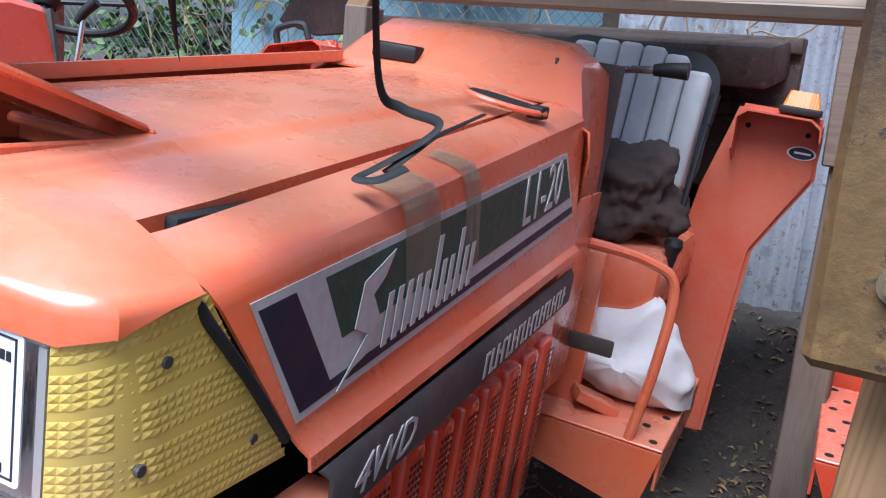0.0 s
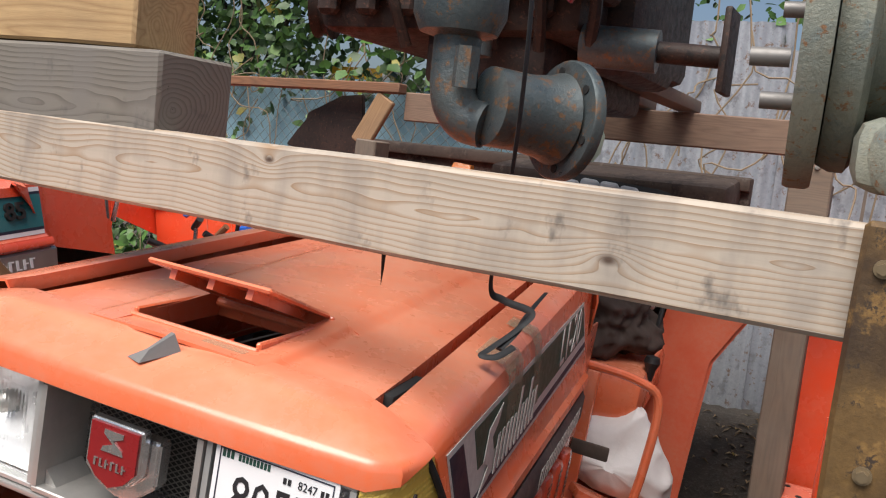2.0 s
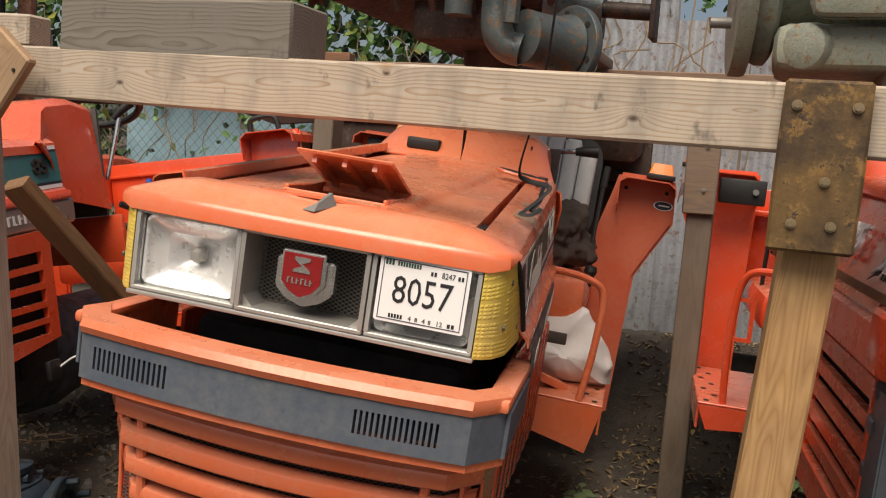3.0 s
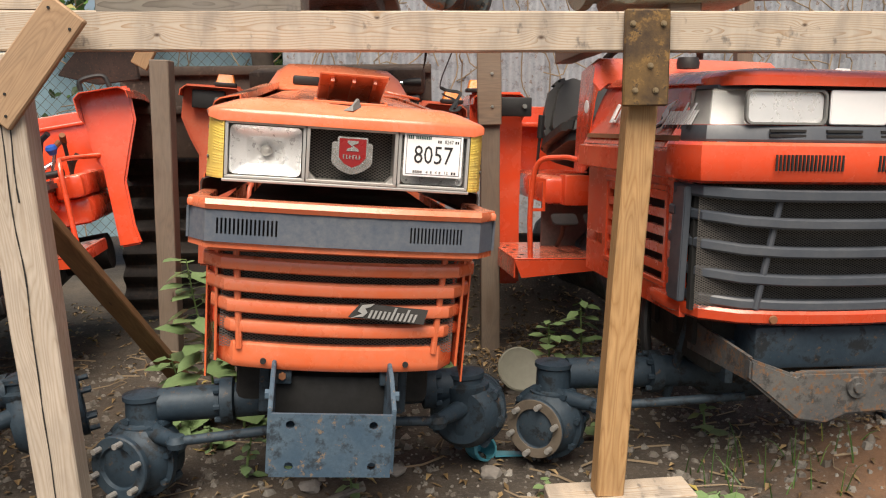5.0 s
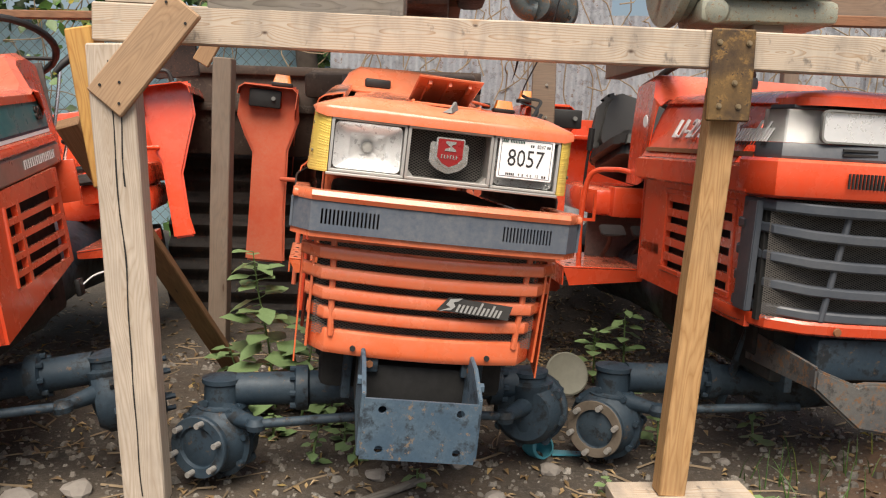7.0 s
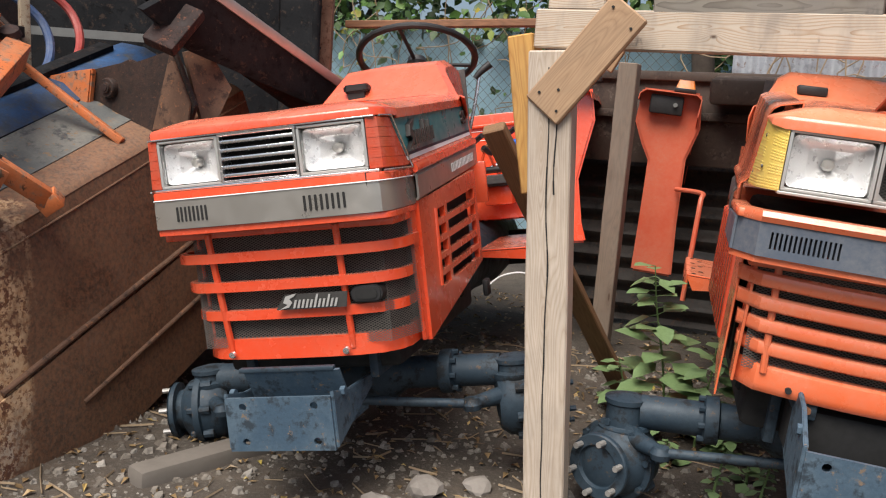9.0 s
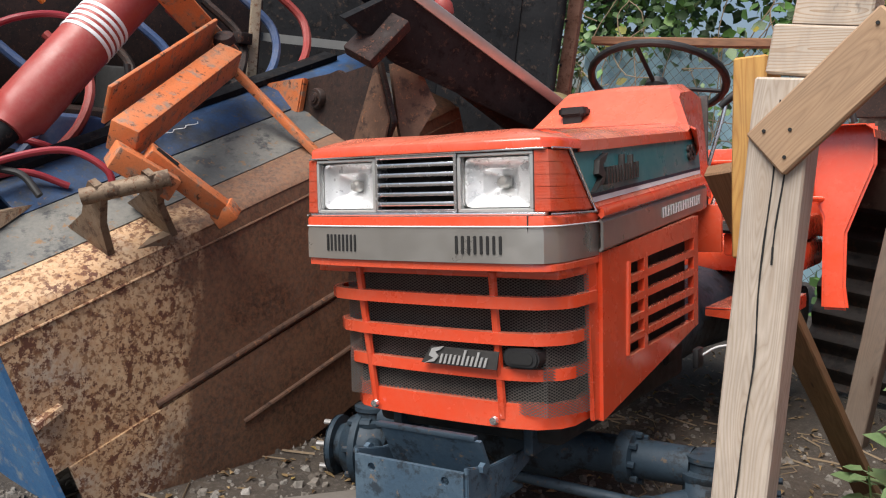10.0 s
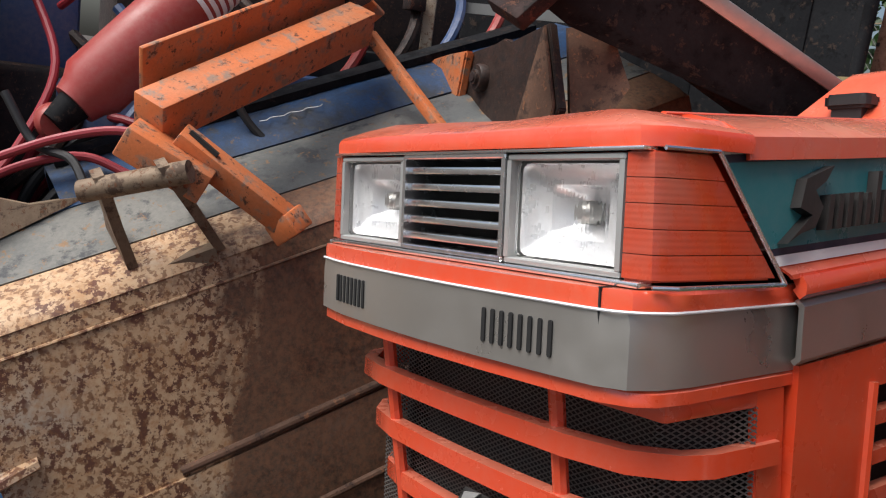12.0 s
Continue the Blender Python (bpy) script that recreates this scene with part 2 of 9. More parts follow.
# ---- mesh helpers ----
def part(name, bm, material, parent=None, label="", smooth=True):
    """Link a bmesh as one mesh object under a thing or a part."""
    me = bpy.data.meshes.new(name)
    bmesh.ops.recalc_face_normals(bm, faces=bm.faces)
    bm.to_mesh(me)
    bm.free()
    if smooth:
        me.polygons.foreach_set("use_smooth", [True] * len(me.polygons))
        me.set_sharp_from_angle(angle=radians(35))
    me.materials.append(material)
    ob = new(name, me)
    if parent is not None:
        ob.parent = parent
    if label:
        ob["label"] = label
    return ob


def thing(name, label, category, m=None, group="", kind=""):
    ob = new(name)
    ob.empty_display_size = 0.1
    if m is not None:
        ob.matrix_world = m
    return tagged(ob, label, category, group, kind)


def box(x0, x1, y0, y1, z0, z1, r=0.0, seg=2, bm=None):
    bm2 = bmesh.new()
    bmesh.ops.create_cube(bm2, size=1.0)
    for v in bm2.verts:
        v.co = Vector(((x0 + x1) / 2 + v.co.x * (x1 - x0), (y0 + y1) / 2 + v.co.y * (y1 - y0), (z0 + z1) / 2 + v.co.z * (z1 - z0)))
    if r:
        bmesh.ops.bevel(bm2, geom=bm2.edges[:], offset=r, segments=seg, profile=0.5, affect="EDGES")
    return join(bm, bm2)


def join(bm, other, m=None):
    """Put other into bm (or return it alone)."""
    if m is not None:
        bmesh.ops.transform(other, matrix=m, verts=other.verts)
    if bm is None:
        return other
    me = bpy.data.meshes.new("tmp")
    other.to_mesh(me)
    other.free()
    bm.from_mesh(me)
    bpy.data.meshes.remove(me)
    return bm


def cyl(p, q, r, r2=None, seg=20, bm=None, cap=True, bev=0.0):
    """A cylinder or cone from p to q."""
    p, q = Vector(p), Vector(q)
    b2 = bmesh.new()
    d = q - p
    bmesh.ops.create_cone(b2, cap_ends=cap, segments=seg, radius1=r, radius2=r if r2 is None else r2, depth=d.length)
    if bev:
        bmesh.ops.bevel(b2, geom=[e for e in b2.edges if len(e.link_faces) == 2 and e.calc_face_angle(0) > 1.0], offset=bev, segments=2, affect="EDGES")
    return join(bm, b2, Matrix.Translation((p + q) / 2) @ d.to_track_quat("Z", "Y").to_matrix().to_4x4())


def lathe(profile, m=None, seg=28, bm=None):
    """Turn (radius, height) pairs round the z axis."""
    b2 = bmesh.new()
    rings = []
    for r, z in profile:
        if r < 1e-5:
            rings.append([b2.verts.new((0, 0, z))])
        else:
            rings.append([b2.verts.new((r * math.cos(2 * math.pi * k / seg), r * math.sin(2 * math.pi * k / seg), z)) for k in range(seg)])
    for a, c in zip(rings, rings[1:]):
        for k in range(seg):
            k2 = (k + 1) % seg
            f = [a[k % len(a)], a[k2 % len(a)], c[k2 % len(c)], c[k % len(c)]]
            f = list(dict.fromkeys(f))
            if len(f) > 2:
                b2.faces.new(f)
    return join(bm, b2, m)


def along(p, q):
    """A pose whose z axis runs from p to q, at p."""
    p, q = Vector(p), Vector(q)
    return Matrix.Translation(p) @ (q - p).to_track_quat("Z", "Y").to_matrix().to_4x4()


def smooth_path(pts, n=6):
    """A Catmull-Rom line through the points."""
    P = [Vector(p) for p in pts]
    P = [P[0] * 2 - P[1]] + P + [P[-1] * 2 - P[-2]]
    out = []
    for a, b, c, d in zip(P, P[1:], P[2:], P[3:]):
        for k in range(n):
            t = k / n
            out.append(0.5 * ((2 * b) + (c - a) * t + (2 * a - 5 * b + 4 * c - d) * t * t + (3 * b - a - 3 * c + d) * t ** 3))
    out.append(P[-2])
    return out


def tube(pts, r, seg=10, bm=None, n=6, flat=1.0, smooth=True):
    """A round or flattened bar along a line."""
    path = smooth_path(pts, n) if smooth else [Vector(p) for p in pts]
    b2 = bmesh.new()
    rings = []
    up = None
    for k, p in enumerate(path):
        d = (path[min(k + 1, len(path) - 1)] - path[max(k - 1, 0)]).normalized()
        if up is None:
            up = Vector((0, 0, 1)) if abs(d.z) < 0.9 else Vector((1, 0, 0))
        s = d.cross(up).normalized()
        up = s.cross(d).normalized()
        rr = r(k / (len(path) - 1)) if callable(r) else r
        rings.append([b2.verts.new(p + s * (rr * math.cos(a)) + up * (rr * flat * math.sin(a))) for a in (2 * math.pi * j / seg for j in range(seg))])
    for a, c in zip(rings, rings[1:]):
        for j in range(seg):
            b2.faces.new((a[j], a[(j + 1) % seg], c[(j + 1) % seg], c[j]))
    b2.faces.new(rings[0][::-1])
    b2.faces.new(rings[-1])
    return join(bm, b2)


def loft(sections, closed=True, caps=True, bm=None):
    """Skin between equally long rows of points."""
    b2 = bmesh.new()
    rows = [[b2.verts.new(p) for p in s] for s in sections]
    n = len(rows[0])
    for a, c in zip(rows, rows[1:]):
        for j in range(n if closed else n - 1):
            b2.faces.new((a[j], a[(j + 1) % n], c[(j + 1) % n], c[j]))
    if caps and closed:
        b2.faces.new(rows[0][::-1])
        b2.faces.new(rows[-1])
    return join(bm, b2)


def sheet(sections, thick, bm=None, inside=None):
    """Open skin between rows of points, given a thickness inwards (towards the axis y, z = 0.8 unless told otherwise)."""
    b2 = loft(sections, closed=False, caps=False)
    bmesh.ops.recalc_face_normals(b2, faces=b2.faces)
    tot = 0.0
    for f in b2.faces:
        c = f.calc_center_median()
        tot += f.normal.dot(c - (Vector(inside) if inside else Vector((0, c.y, 0.8)))) * f.calc_area()
    if tot < 0:
        bmesh.ops.reverse_faces(b2, faces=b2.faces)
    bmesh.ops.solidify(b2, geom=b2.faces[:], thickness=abs(thick))
    return join(bm, b2)


def nose(line, profile, centre, mat, parent, name, label="", turn_up=0.0):
    """A cap bent along a line in plan: profile gives (height, inset towards centre); the last ring is closed."""
    b2 = bmesh.new()
    rings = []
    c = Vector((centre[0], centre[1], 0))
    for z, ins in profile:
        ring = []
        for x, y in line:
            d = Vector((c.x - x, (c.y - y) if y < centre[1] - 0.02 else 0, 0))
            d = d.normalized() if d.length else d
            low = profile[0][0] + turn_up * max(0.0, min(1.0, (y + 0.006) / 0.06))
            ring.append(b2.verts.new((x + d.x * ins, y + d.y * ins, max(z, low))))
        rings.append(ring)
    for a, b in zip(rings, rings[1:]):
        for k in range(len(line) - 1):
            b2.faces.new((a[k], a[k + 1], b[k + 1], b[k]))
    b2.faces.new(rings[-1])
    return part(name, b2, mat, parent, label)


def prism(pts, depth, axis="y", at=0.0, r=0.0, bm=None):
    """A flat polygon given in two coordinates, thickened along the third."""
    b2 = bmesh.new()
    def put(a, b, d):
        return {"x": (d, a, b), "y": (a, d, b), "z": (a, b, d)}[axis]
    lo = [b2.verts.new(put(a, b, at)) for a, b in pts]
    hi = [b2.verts.new(put(a, b, at + depth)) for a, b in pts]
    b2.faces.new(lo)
    b2.faces.new(hi[::-1])
    for k in range(len(pts)):
        b2.faces.new((lo[k], hi[k], hi[(k + 1) % len(pts)], lo[(k + 1) % len(pts)]))
    bmesh.ops.recalc_face_normals(b2, faces=b2.faces)
    if r:
        bmesh.ops.bevel(b2, geom=[e for e in b2.edges if e.calc_face_angle(0) > 0.3], offset=r, segments=2, affect="EDGES")
    return join(bm, b2)


def plank(x0, x1, y0, y1, z0, z1, r=0.004):
    """A board with eased, slightly uneven edges."""
    bm = box(x0, x1, y0, y1, z0, z1, r, 1)
    size = [x1 - x0, y1 - y0, z1 - z0]
    ax = size.index(max(size))
    cuts = max(2, int(size[ax] / 0.12))
    es = [e for e in bm.edges if abs((e.verts[0].co - e.verts[1].co)[ax]) > size[ax] * 0.8]
    bmesh.ops.subdivide_edges(bm, edges=es, cuts=cuts, use_grid_fill=True)
    for v in bm.verts:
        v.co += Vector((noise.noise(v.co * 7 + Vector((k * 31, 0, 0))) for k in range(3))) * 0.0022
    return bm


def mesh_text(body, size, depth, m, material, parent, name="lettering", shear=0.0, label="", bold=0.0, width=1.0):
    """Letters as solid geometry, centred on the pose m, standing in its x-y plane."""
    cu = bpy.data.curves.new(name, "FONT")
    cu.body, cu.size, cu.extrude, cu.shear = body, size, depth, shear
    cu.align_x, cu.align_y = "CENTER", "CENTER"
    cu.offset, cu.resolution_u = bold, 2
    tmp = bpy.data.objects.new(name, cu)
    me = bpy.data.meshes.new_from_object(tmp)
    bpy.data.objects.remove(tmp)
    me.transform(m @ Matrix.Diagonal((width, 1, 1, 1)))
    me.materials.clear()
    me.materials.append(material)
    ob = new(name, me)
    ob.parent = parent
    if label:
        ob["label"] = label
    return ob


POSE_A = pose(-0.770, 0.234, 0.010, 0, 5, 8)
POSE_B = pose(-1.973, 0.038, 0.028, 0, -9, 9) @ Matrix.Translation((-0.002, 0.030, 0)) @ Matrix.Diagonal((1.035, 1.04, 1, 1))
POSE_C = pose(0.470, 0.434, 0.001, 0, 1.8, 7)

# ---- ground ----
def dirt_mat():
    m = bpy.data.materials.new("dirt_and_gravel")
    n, l, b = nodes_of(m)
    v = coords(n)
    a = noise_tex(n, l, v, 1.3, 6, 0.6)
    c1 = noise_tex(n, l, v, 14, 8, 0.7)
    c2 = noise_tex(n, l, v, 80, 6, 0.7)
    c = mix(n, l, ramp(n, l, a, [(0.4, 0.0), (0.62, 1.0)]), (0.048, 0.040, 0.032), (0.095, 0.074, 0.055))
    c = mix(n, l, ramp(n, l, c1, [(0.42, 0.0), (0.68, 0.8)]), c, (0.036, 0.030, 0.025))
    c = mix(n, l, ramp(n, l, c2, [(0.52, 0.0), (0.70, 0.75)]), c, (0.14, 0.125, 0.108))
    mp = n.new("ShaderNodeMapping")
    mp.inputs["Location"].default_value, mp.inputs["Scale"].default_value = (-0.95, -0.45, 0.0), (1.0, 1.0, 0.0)
    l.new(v, mp.inputs[0])
    ln = n.new("ShaderNodeVectorMath")
    ln.operation = "LENGTH"
    l.new(mp.outputs[0], ln.inputs[0])
    ad = n.new("ShaderNodeMath")
    ad.operation = "MULTIPLY_ADD"
    l.new(c1, ad.inputs[0])
    ad.inputs[1].default_value = 0.6
    l.new(ln.outputs["Value"], ad.inputs[2])
    c = mix(n, l, ramp(n, l, ad.outputs[0], [(0.55, 0.75), (0.95, 0.0)]), c, (0.17, 0.085, 0.042))
    l.new(c, b.inputs["Base Color"])
    b.inputs["Roughness"].default_value = 0.92
    bump(n, l, b, mix(n, l, 0.55, c1, c2), 0.9, 0.012)
    return m


def ground_z(x, y):
    p = Vector((x, y, 0))
    z = 0.048 + 0.016 * noise.noise(p * 1.7) + 0.010 * noise.noise(p * 5.1) + 0.005 * noise.noise(p * 14)
    z += 0.13 * math.exp(-((x - 0.85) ** 2 / 0.10 + (y - 0.62) ** 2 / 0.10))      # heap under the big bracket
    u = max(0.0, min(1.0, (y - 2.5) / 0.8)) * max(0.0, min(1.0, (x + 1.3) / 0.5))
    z += 0.34 * u * u * (3 - 2 * u)      # bank of earth and litter at the foot of the iron fence
    far = max(0.0, max(abs(x + 1), abs(y - 1)) - 5)
    return z if far == 0 else 0.048


def ground():
    def steps(lo, hi, fine0, fine1, d):
        out = [lo, lo * 0.4, lo * 0.15]
        out = [v for v in out if v < fine0 - 0.3]
        k = fine0
        while k <= fine1:
            out.append(k)
            k += d
        return out + [v for v in (hi * 0.15, hi * 0.4, hi) if v > fine1 + 0.3]
    xs = steps(-300, 300, -5.0, 2.6, 0.045)
    ys = steps(-300, 300, -1.6, 4.6, 0.045)
    verts = [(x, y, ground_z(x, y)) for y in ys for x in xs]
    nx = len(xs)
    faces = [(j * nx + i, j * nx + i + 1, (j + 1) * nx + i + 1, (j + 1) * nx + i) for j in range(len(ys) - 1) for i in range(nx - 1)]
    me = bpy.data.meshes.new("ground")
    me.from_pydata(verts, [], faces)
    me.polygons.foreach_set("use_smooth", [True] * len(me.polygons))
    me.materials.append(DIRT)
    tagged(new("ground", me), "dark trodden dirt with gravel and leaf litter", "ground", kind="structure")


DIRT = dirt_mat()
ground()


# ---- timber rack ----
IRON_PLATE = rusty("stained_plywood", [(0.055, 0.035, 0.022), (0.16, 0.095, 0.035), (0.26, 0.15, 0.05), (0.05, 0.035, 0.025)], 0.6, 3.0, 0.0, 0.3)
GALV = plain("galvanised_bolt", (0.55, 0.53, 0.48), 0.35, 0.9, 0.3)


def single(name, bm, mat, label, category, m=None, group="", kind=""):
    ob = part(name, bm, mat)
    if m is not None:
        ob.matrix_world = m
    return tagged(ob, label, category, group, kind)


def bolt(p, d, r, mat, parent, name="bolt"):
    """A hexagon bolt with a washer standing at p along d."""
    p, d = Vector(p), Vector(d).normalized()
    bm = cyl(p, p + d * 0.003, r * 1.5, None, 16)
    cyl(p + d * 0.003, p + d * (0.003 + r * 0.9), r, None, 6, bm)
    return part(name, bm, mat, parent)


single("front_beam", plank(-1.225, 1.225, -0.019, 0.019, -0.047, 0.047), WOOD_BEAM, "long pale knotty softwood beam of a timber rack", "beam", pose(-0.335, 0.392, 1.272, 0, 1.1, 0))
rp = single("post", plank(-0.037, 0.037, -0.030, 0.030, -0.54, 0.54), WOOD_POST, "warm brown square timber post on a board", "post", pose(-0.022, 0.425, 0.640, 0, 4.2, 4), "rack posts")
pl = single("joint_plate", plank(-0.0535, 0.0535, -0.009, 0.009, -0.112, 0.112), IRON_PLATE, "dark stained wooden joint plate screwed over beam and post", "plate", pose(0.010, 0.362, 1.203, 0, 1.0, 0))
SCREW_BRASS = plain("dull_brass_screw", (0.30, 0.23, 0.14), 0.4, 0.7, 0.3)
for xx, zz in ((-0.036, 0.078), (0.036, 0.078), (0.008, -0.018), (-0.026, -0.075), (0.022, -0.075)):
    bolt((xx, -0.0095, zz), (0, -1, 0), 0.0046, SCREW_BRASS, pl)
single("foot_board", plank(-0.19, 0.19, -0.06, 0.06, -0.021, 0.021), WOOD_BEAM, "short pale board lying under a post", "board", pose(-0.025, 0.435, 0.083, 0, -1, 3))
lpst = single("post", plank(-0.053, 0.053, -0.045, 0.045, -0.60, 0.60), WOOD_GREY, "cracked weathered grey timber post", "post", pose(-1.478, 0.385, 0.640, 2.0, -2.6, 6), "rack posts")
crack = bmesh.new()
for x0, pts in ((0.002, 34), (0.022, 10)):
    prev = None
    for k in range(pts):
        z = 0.56 - k * (1.15 / 34)
        c = Vector((x0 - 0.004 + 0.011 * noise.noise(Vector((z * 5, x0 * 90, 3))), -0.0468, z))
        if prev is not None:
            w = 0.0014 + 0.0016 * abs(noise.noise(Vector((z * 9, 1, x0 * 70))))
            crack.faces.new([crack.verts.new(q) for q in (prev + Vector((-w, 0, 0)), prev + Vector((w, 0, 0)), c + Vector((w, 0, 0)), c + Vector((-w, 0, 0)))])
        prev = c
part("drying_crack", crack, SHADOW_BLACK, lpst)
gus = single("corner_brace", plank(-0.155, 0.155, -0.011, 0.011, -0.052, 0.052), timber("brace_timber", (0.40, 0.25, 0.135), (0.28, 0.16, 0.08), 0, 0.15), "short brown corner brace nailed across post and beam", "brace", pose(-1.412, 0.318, 1.215, 0, -51, 0))
for xx, zz in ((-0.13, -0.03), (-0.125, 0.032), (0.13, 0.03), (0.12, -0.035), (-0.09, 0.0)):
    part("nail", cyl((xx, -0.0112, zz), (xx, -0.0135, zz), 0.0035, None, 8), SHADOW_BLACK, gus)
single("yellow_brace", plank(-0.034, 0.034, -0.04, 0.04, -0.20, 0.20), WOOD_YELLOW, "stubby yellow timber brace beside the weathered post", "brace", pose(-1.575, 0.44, 1.085, 0, -9, 0))
single("diagonal_brace", plank(-0.035, 0.035, -0.02, 0.02, -0.72, 0.72), timber("stained_brace_timber", (0.22, 0.12, 0.055), (0.14, 0.07, 0.03), 2, 0.0, stain=0.5), "brown diagonal timber brace leaning to the ground", "brace", pose(-1.640, 1.22, 0.52, 40, -16, 0))
bpl = single("post", plank(-0.042, 0.042, -0.045, 0.045, -0.68, 0.68), WOOD_DARKZ, "dark knotty timber post at the back", "post", pose(-1.70, 2.16, 0.68, 0, 1.6, 0), "rack posts")
bpr = single("post", plank(-0.042, 0.042, -0.040, 0.040, -0.68, 0.68), WOOD_DARKZ, "dark brown timber post at the back", "post", pose(-0.250, 2.10, 0.68, 0, 0.6, 0), "rack posts")
bpp = single("joint_plate", plank(-0.052, 0.052, -0.009, 0.009, -0.20, 0.20), WOOD_DARK, "dark wooden joint plate on a back post", "plate", pose(-0.250, 2.045, 1.25, 0, 0, 0))
for zz in (0.15, 0.02, -0.12):
    bolt((0.012, -0.0095, zz), (0, -1, 0), 0.0045, GALV, bpp)
single("back_beam", plank(-1.00, 1.00, -0.02, 0.02, -0.052, 0.052), timber("brown_beam_timber", (0.24, 0.145, 0.095), (0.15, 0.085, 0.055), 0, 0.1, stain=0.4), "weathered brown back beam of the rack", "beam", pose(-0.67, 2.345, 1.488, 0, 0.4, 0))
RED_TIMBER = timber("red_brown_timber", (0.26, 0.12, 0.06), (0.16, 0.07, 0.035), 0, 0.0, stain=0.4)
single("back_plank", plank(-0.75, 0.75, -0.03, 0.03, -0.018, 0.018), RED_TIMBER, "red-brown plank lying across the rack", "plank", pose(-2.42, 2.28, 1.545, 0, -0.8, 2))
single("back_rail", plank(-0.70, 0.70, -0.03, 0.03, -0.024, 0.024), RED_TIMBER, "red-brown timber rail at the back of the rack", "rail", pose(1.30, 2.30, 1.613, 0, 0.1, 0))
# added plank, fills the dark zone above the rail
single("back_plank", plank(-0.60, 0.60, -0.02, 0.02, -0.075, 0.075), WOOD_DARK, "dark plank added to fill the dark zone above the back rail", "plank", pose(1.48, 2.37, 1.715, 0, 0.4, 0))
single("post", plank(-0.040, 0.040, -0.035, 0.035, -0.83, 0.83), WOOD_DARKZ, "dark timber post under the back rail", "post", pose(1.80, 2.366, 0.83, 0, 0, 0), "rack posts")
single("post", plank(-0.035, 0.035, -0.030, 0.030, -0.795, 0.795), WOOD_DARKZ, "dark timber post under the back rail", "post", pose(0.93, 2.30, 0.795, 0, 0, 0), "rack posts")
single("corner_brace", plank(-0.10, 0.10, -0.012, 0.012, -0.04, 0.04), timber("pale_brace_timber", (0.36, 0.21, 0.10), (0.26, 0.14, 0.06), 0, 0.1), "small tilted brown brace at the back beam", "brace", pose(-1.775, 2.29, 1.432, 0, -60, 0))
single("grey_timber", plank(-0.242, 0.242, -0.060, 0.060, -0.049, 0.049), WOOD_GREYX, "grey weathered timber block lying on the beam", "timber", pose(-1.034, 0.435, 1.374, 0, 1.0, 0))
single("yellow_timber", plank(-0.185, 0.165, -0.055, 0.055, -0.09, 0.09), timber("pale_block_timber", (0.52, 0.34, 0.155), (0.34, 0.19, 0.075), 0, 0.1), "pale sawn timber block on the grey one", "timber", pose(-1.030, 0.445, 1.516, 0, 1.0, 2))
single("wood_offcut", plank(-0.07, 0.07, -0.03, 0.03, -0.03, 0.03), WOOD_BEAM, "small pale wooden offcut on the beam end", "timber", pose(-1.47, 0.45, 1.375, 0, 2, 0))


# ---- back of the yard ----
GALV_SHEET = rusty("old_galvanised_sheet", [(0.32, 0.34, 0.38), (0.40, 0.42, 0.45), (0.24, 0.25, 0.27), (0.22, 0.15, 0.11)], 0.55, 1.4, 0.15, 0.15, (1, 1, 0.25))
DARK_SHEET = rusty("dark_corrugated_sheet", [(0.030, 0.026, 0.024), (0.048, 0.037, 0.031), (0.020, 0.018, 0.017), (0.07, 0.04, 0.025)], 0.7, 1.4, 0.1, 0.2)
BROWN_PANEL = rusty("brown_rusted_panel", [(0.050, 0.034, 0.027), (0.075, 0.052, 0.040), (0.036, 0.026, 0.022), (0.11, 0.085, 0.070)], 0.75, 1.2, 0.0, 0.2)
BLUE_SHEET = plain("pale_blue_fence_sheet", (0.33, 0.52, 0.62), 0.6, 0, 0.2, 6, 0.1)


def corrugated(x0, x1, z0, z1, pitch=0.076, amp=0.010, vertical=True, t=0.0008):
    """A corrugated sheet in x-z."""
    rows = []
    n = int((x1 - x0) / pitch * 8) if vertical else int((z1 - z0) / pitch * 8)
    for k in range(n + 1):
        f = k / n
        if vertical:
            x = x0 + (x1 - x0) * f
            rows.append([(x, amp * math.sin(2 * math.pi * x / pitch), z0), (x, amp * math.sin(2 * math.pi * x / pitch), z1)])
        else:
            z = z0 + (z1 - z0) * f
            rows.append([(x0, amp * math.sin(2 * math.pi * z / pitch), z), (x1, amp * math.sin(2 * math.pi * z / pitch), z)])
    return sheet(rows, t, inside=(0, 50, 0))


wall = thing("wall_north", "weathered grey corrugated iron fence behind the tractors", "wall", pose(0, 3.45, 0), kind="structure")
for k in range(6):
    sh = part("sheet", corrugated(-0.42, 0.42, 0.0, 2.0 - 0.12 * (k % 3)), GALV_SHEET, wall)
    sh.matrix_basis = pose(-0.95 + 0.80 * k, 0.012 * (k % 2), 0.02, 0, 1.2 * math.sin(k * 2.1), 0)
for k in range(5):
    part("fence_post", cyl((-1.2 + k * 1.0, 0.06, 0), (-1.2 + k * 1.0 + 0.03, 0.06, 2.15), 0.045, 0.04, 10), WOOD_DARKZ, wall)
ds = single("dark_sheet", corrugated(-0.6, 0.9, 0.0, 0.90, 0.12, 0.02, False), DARK_SHEET, "dark rusty corrugated sheet leaning at the back", "sheet", pose(-1.55, 2.78, 0.08, -6, 0, 0))
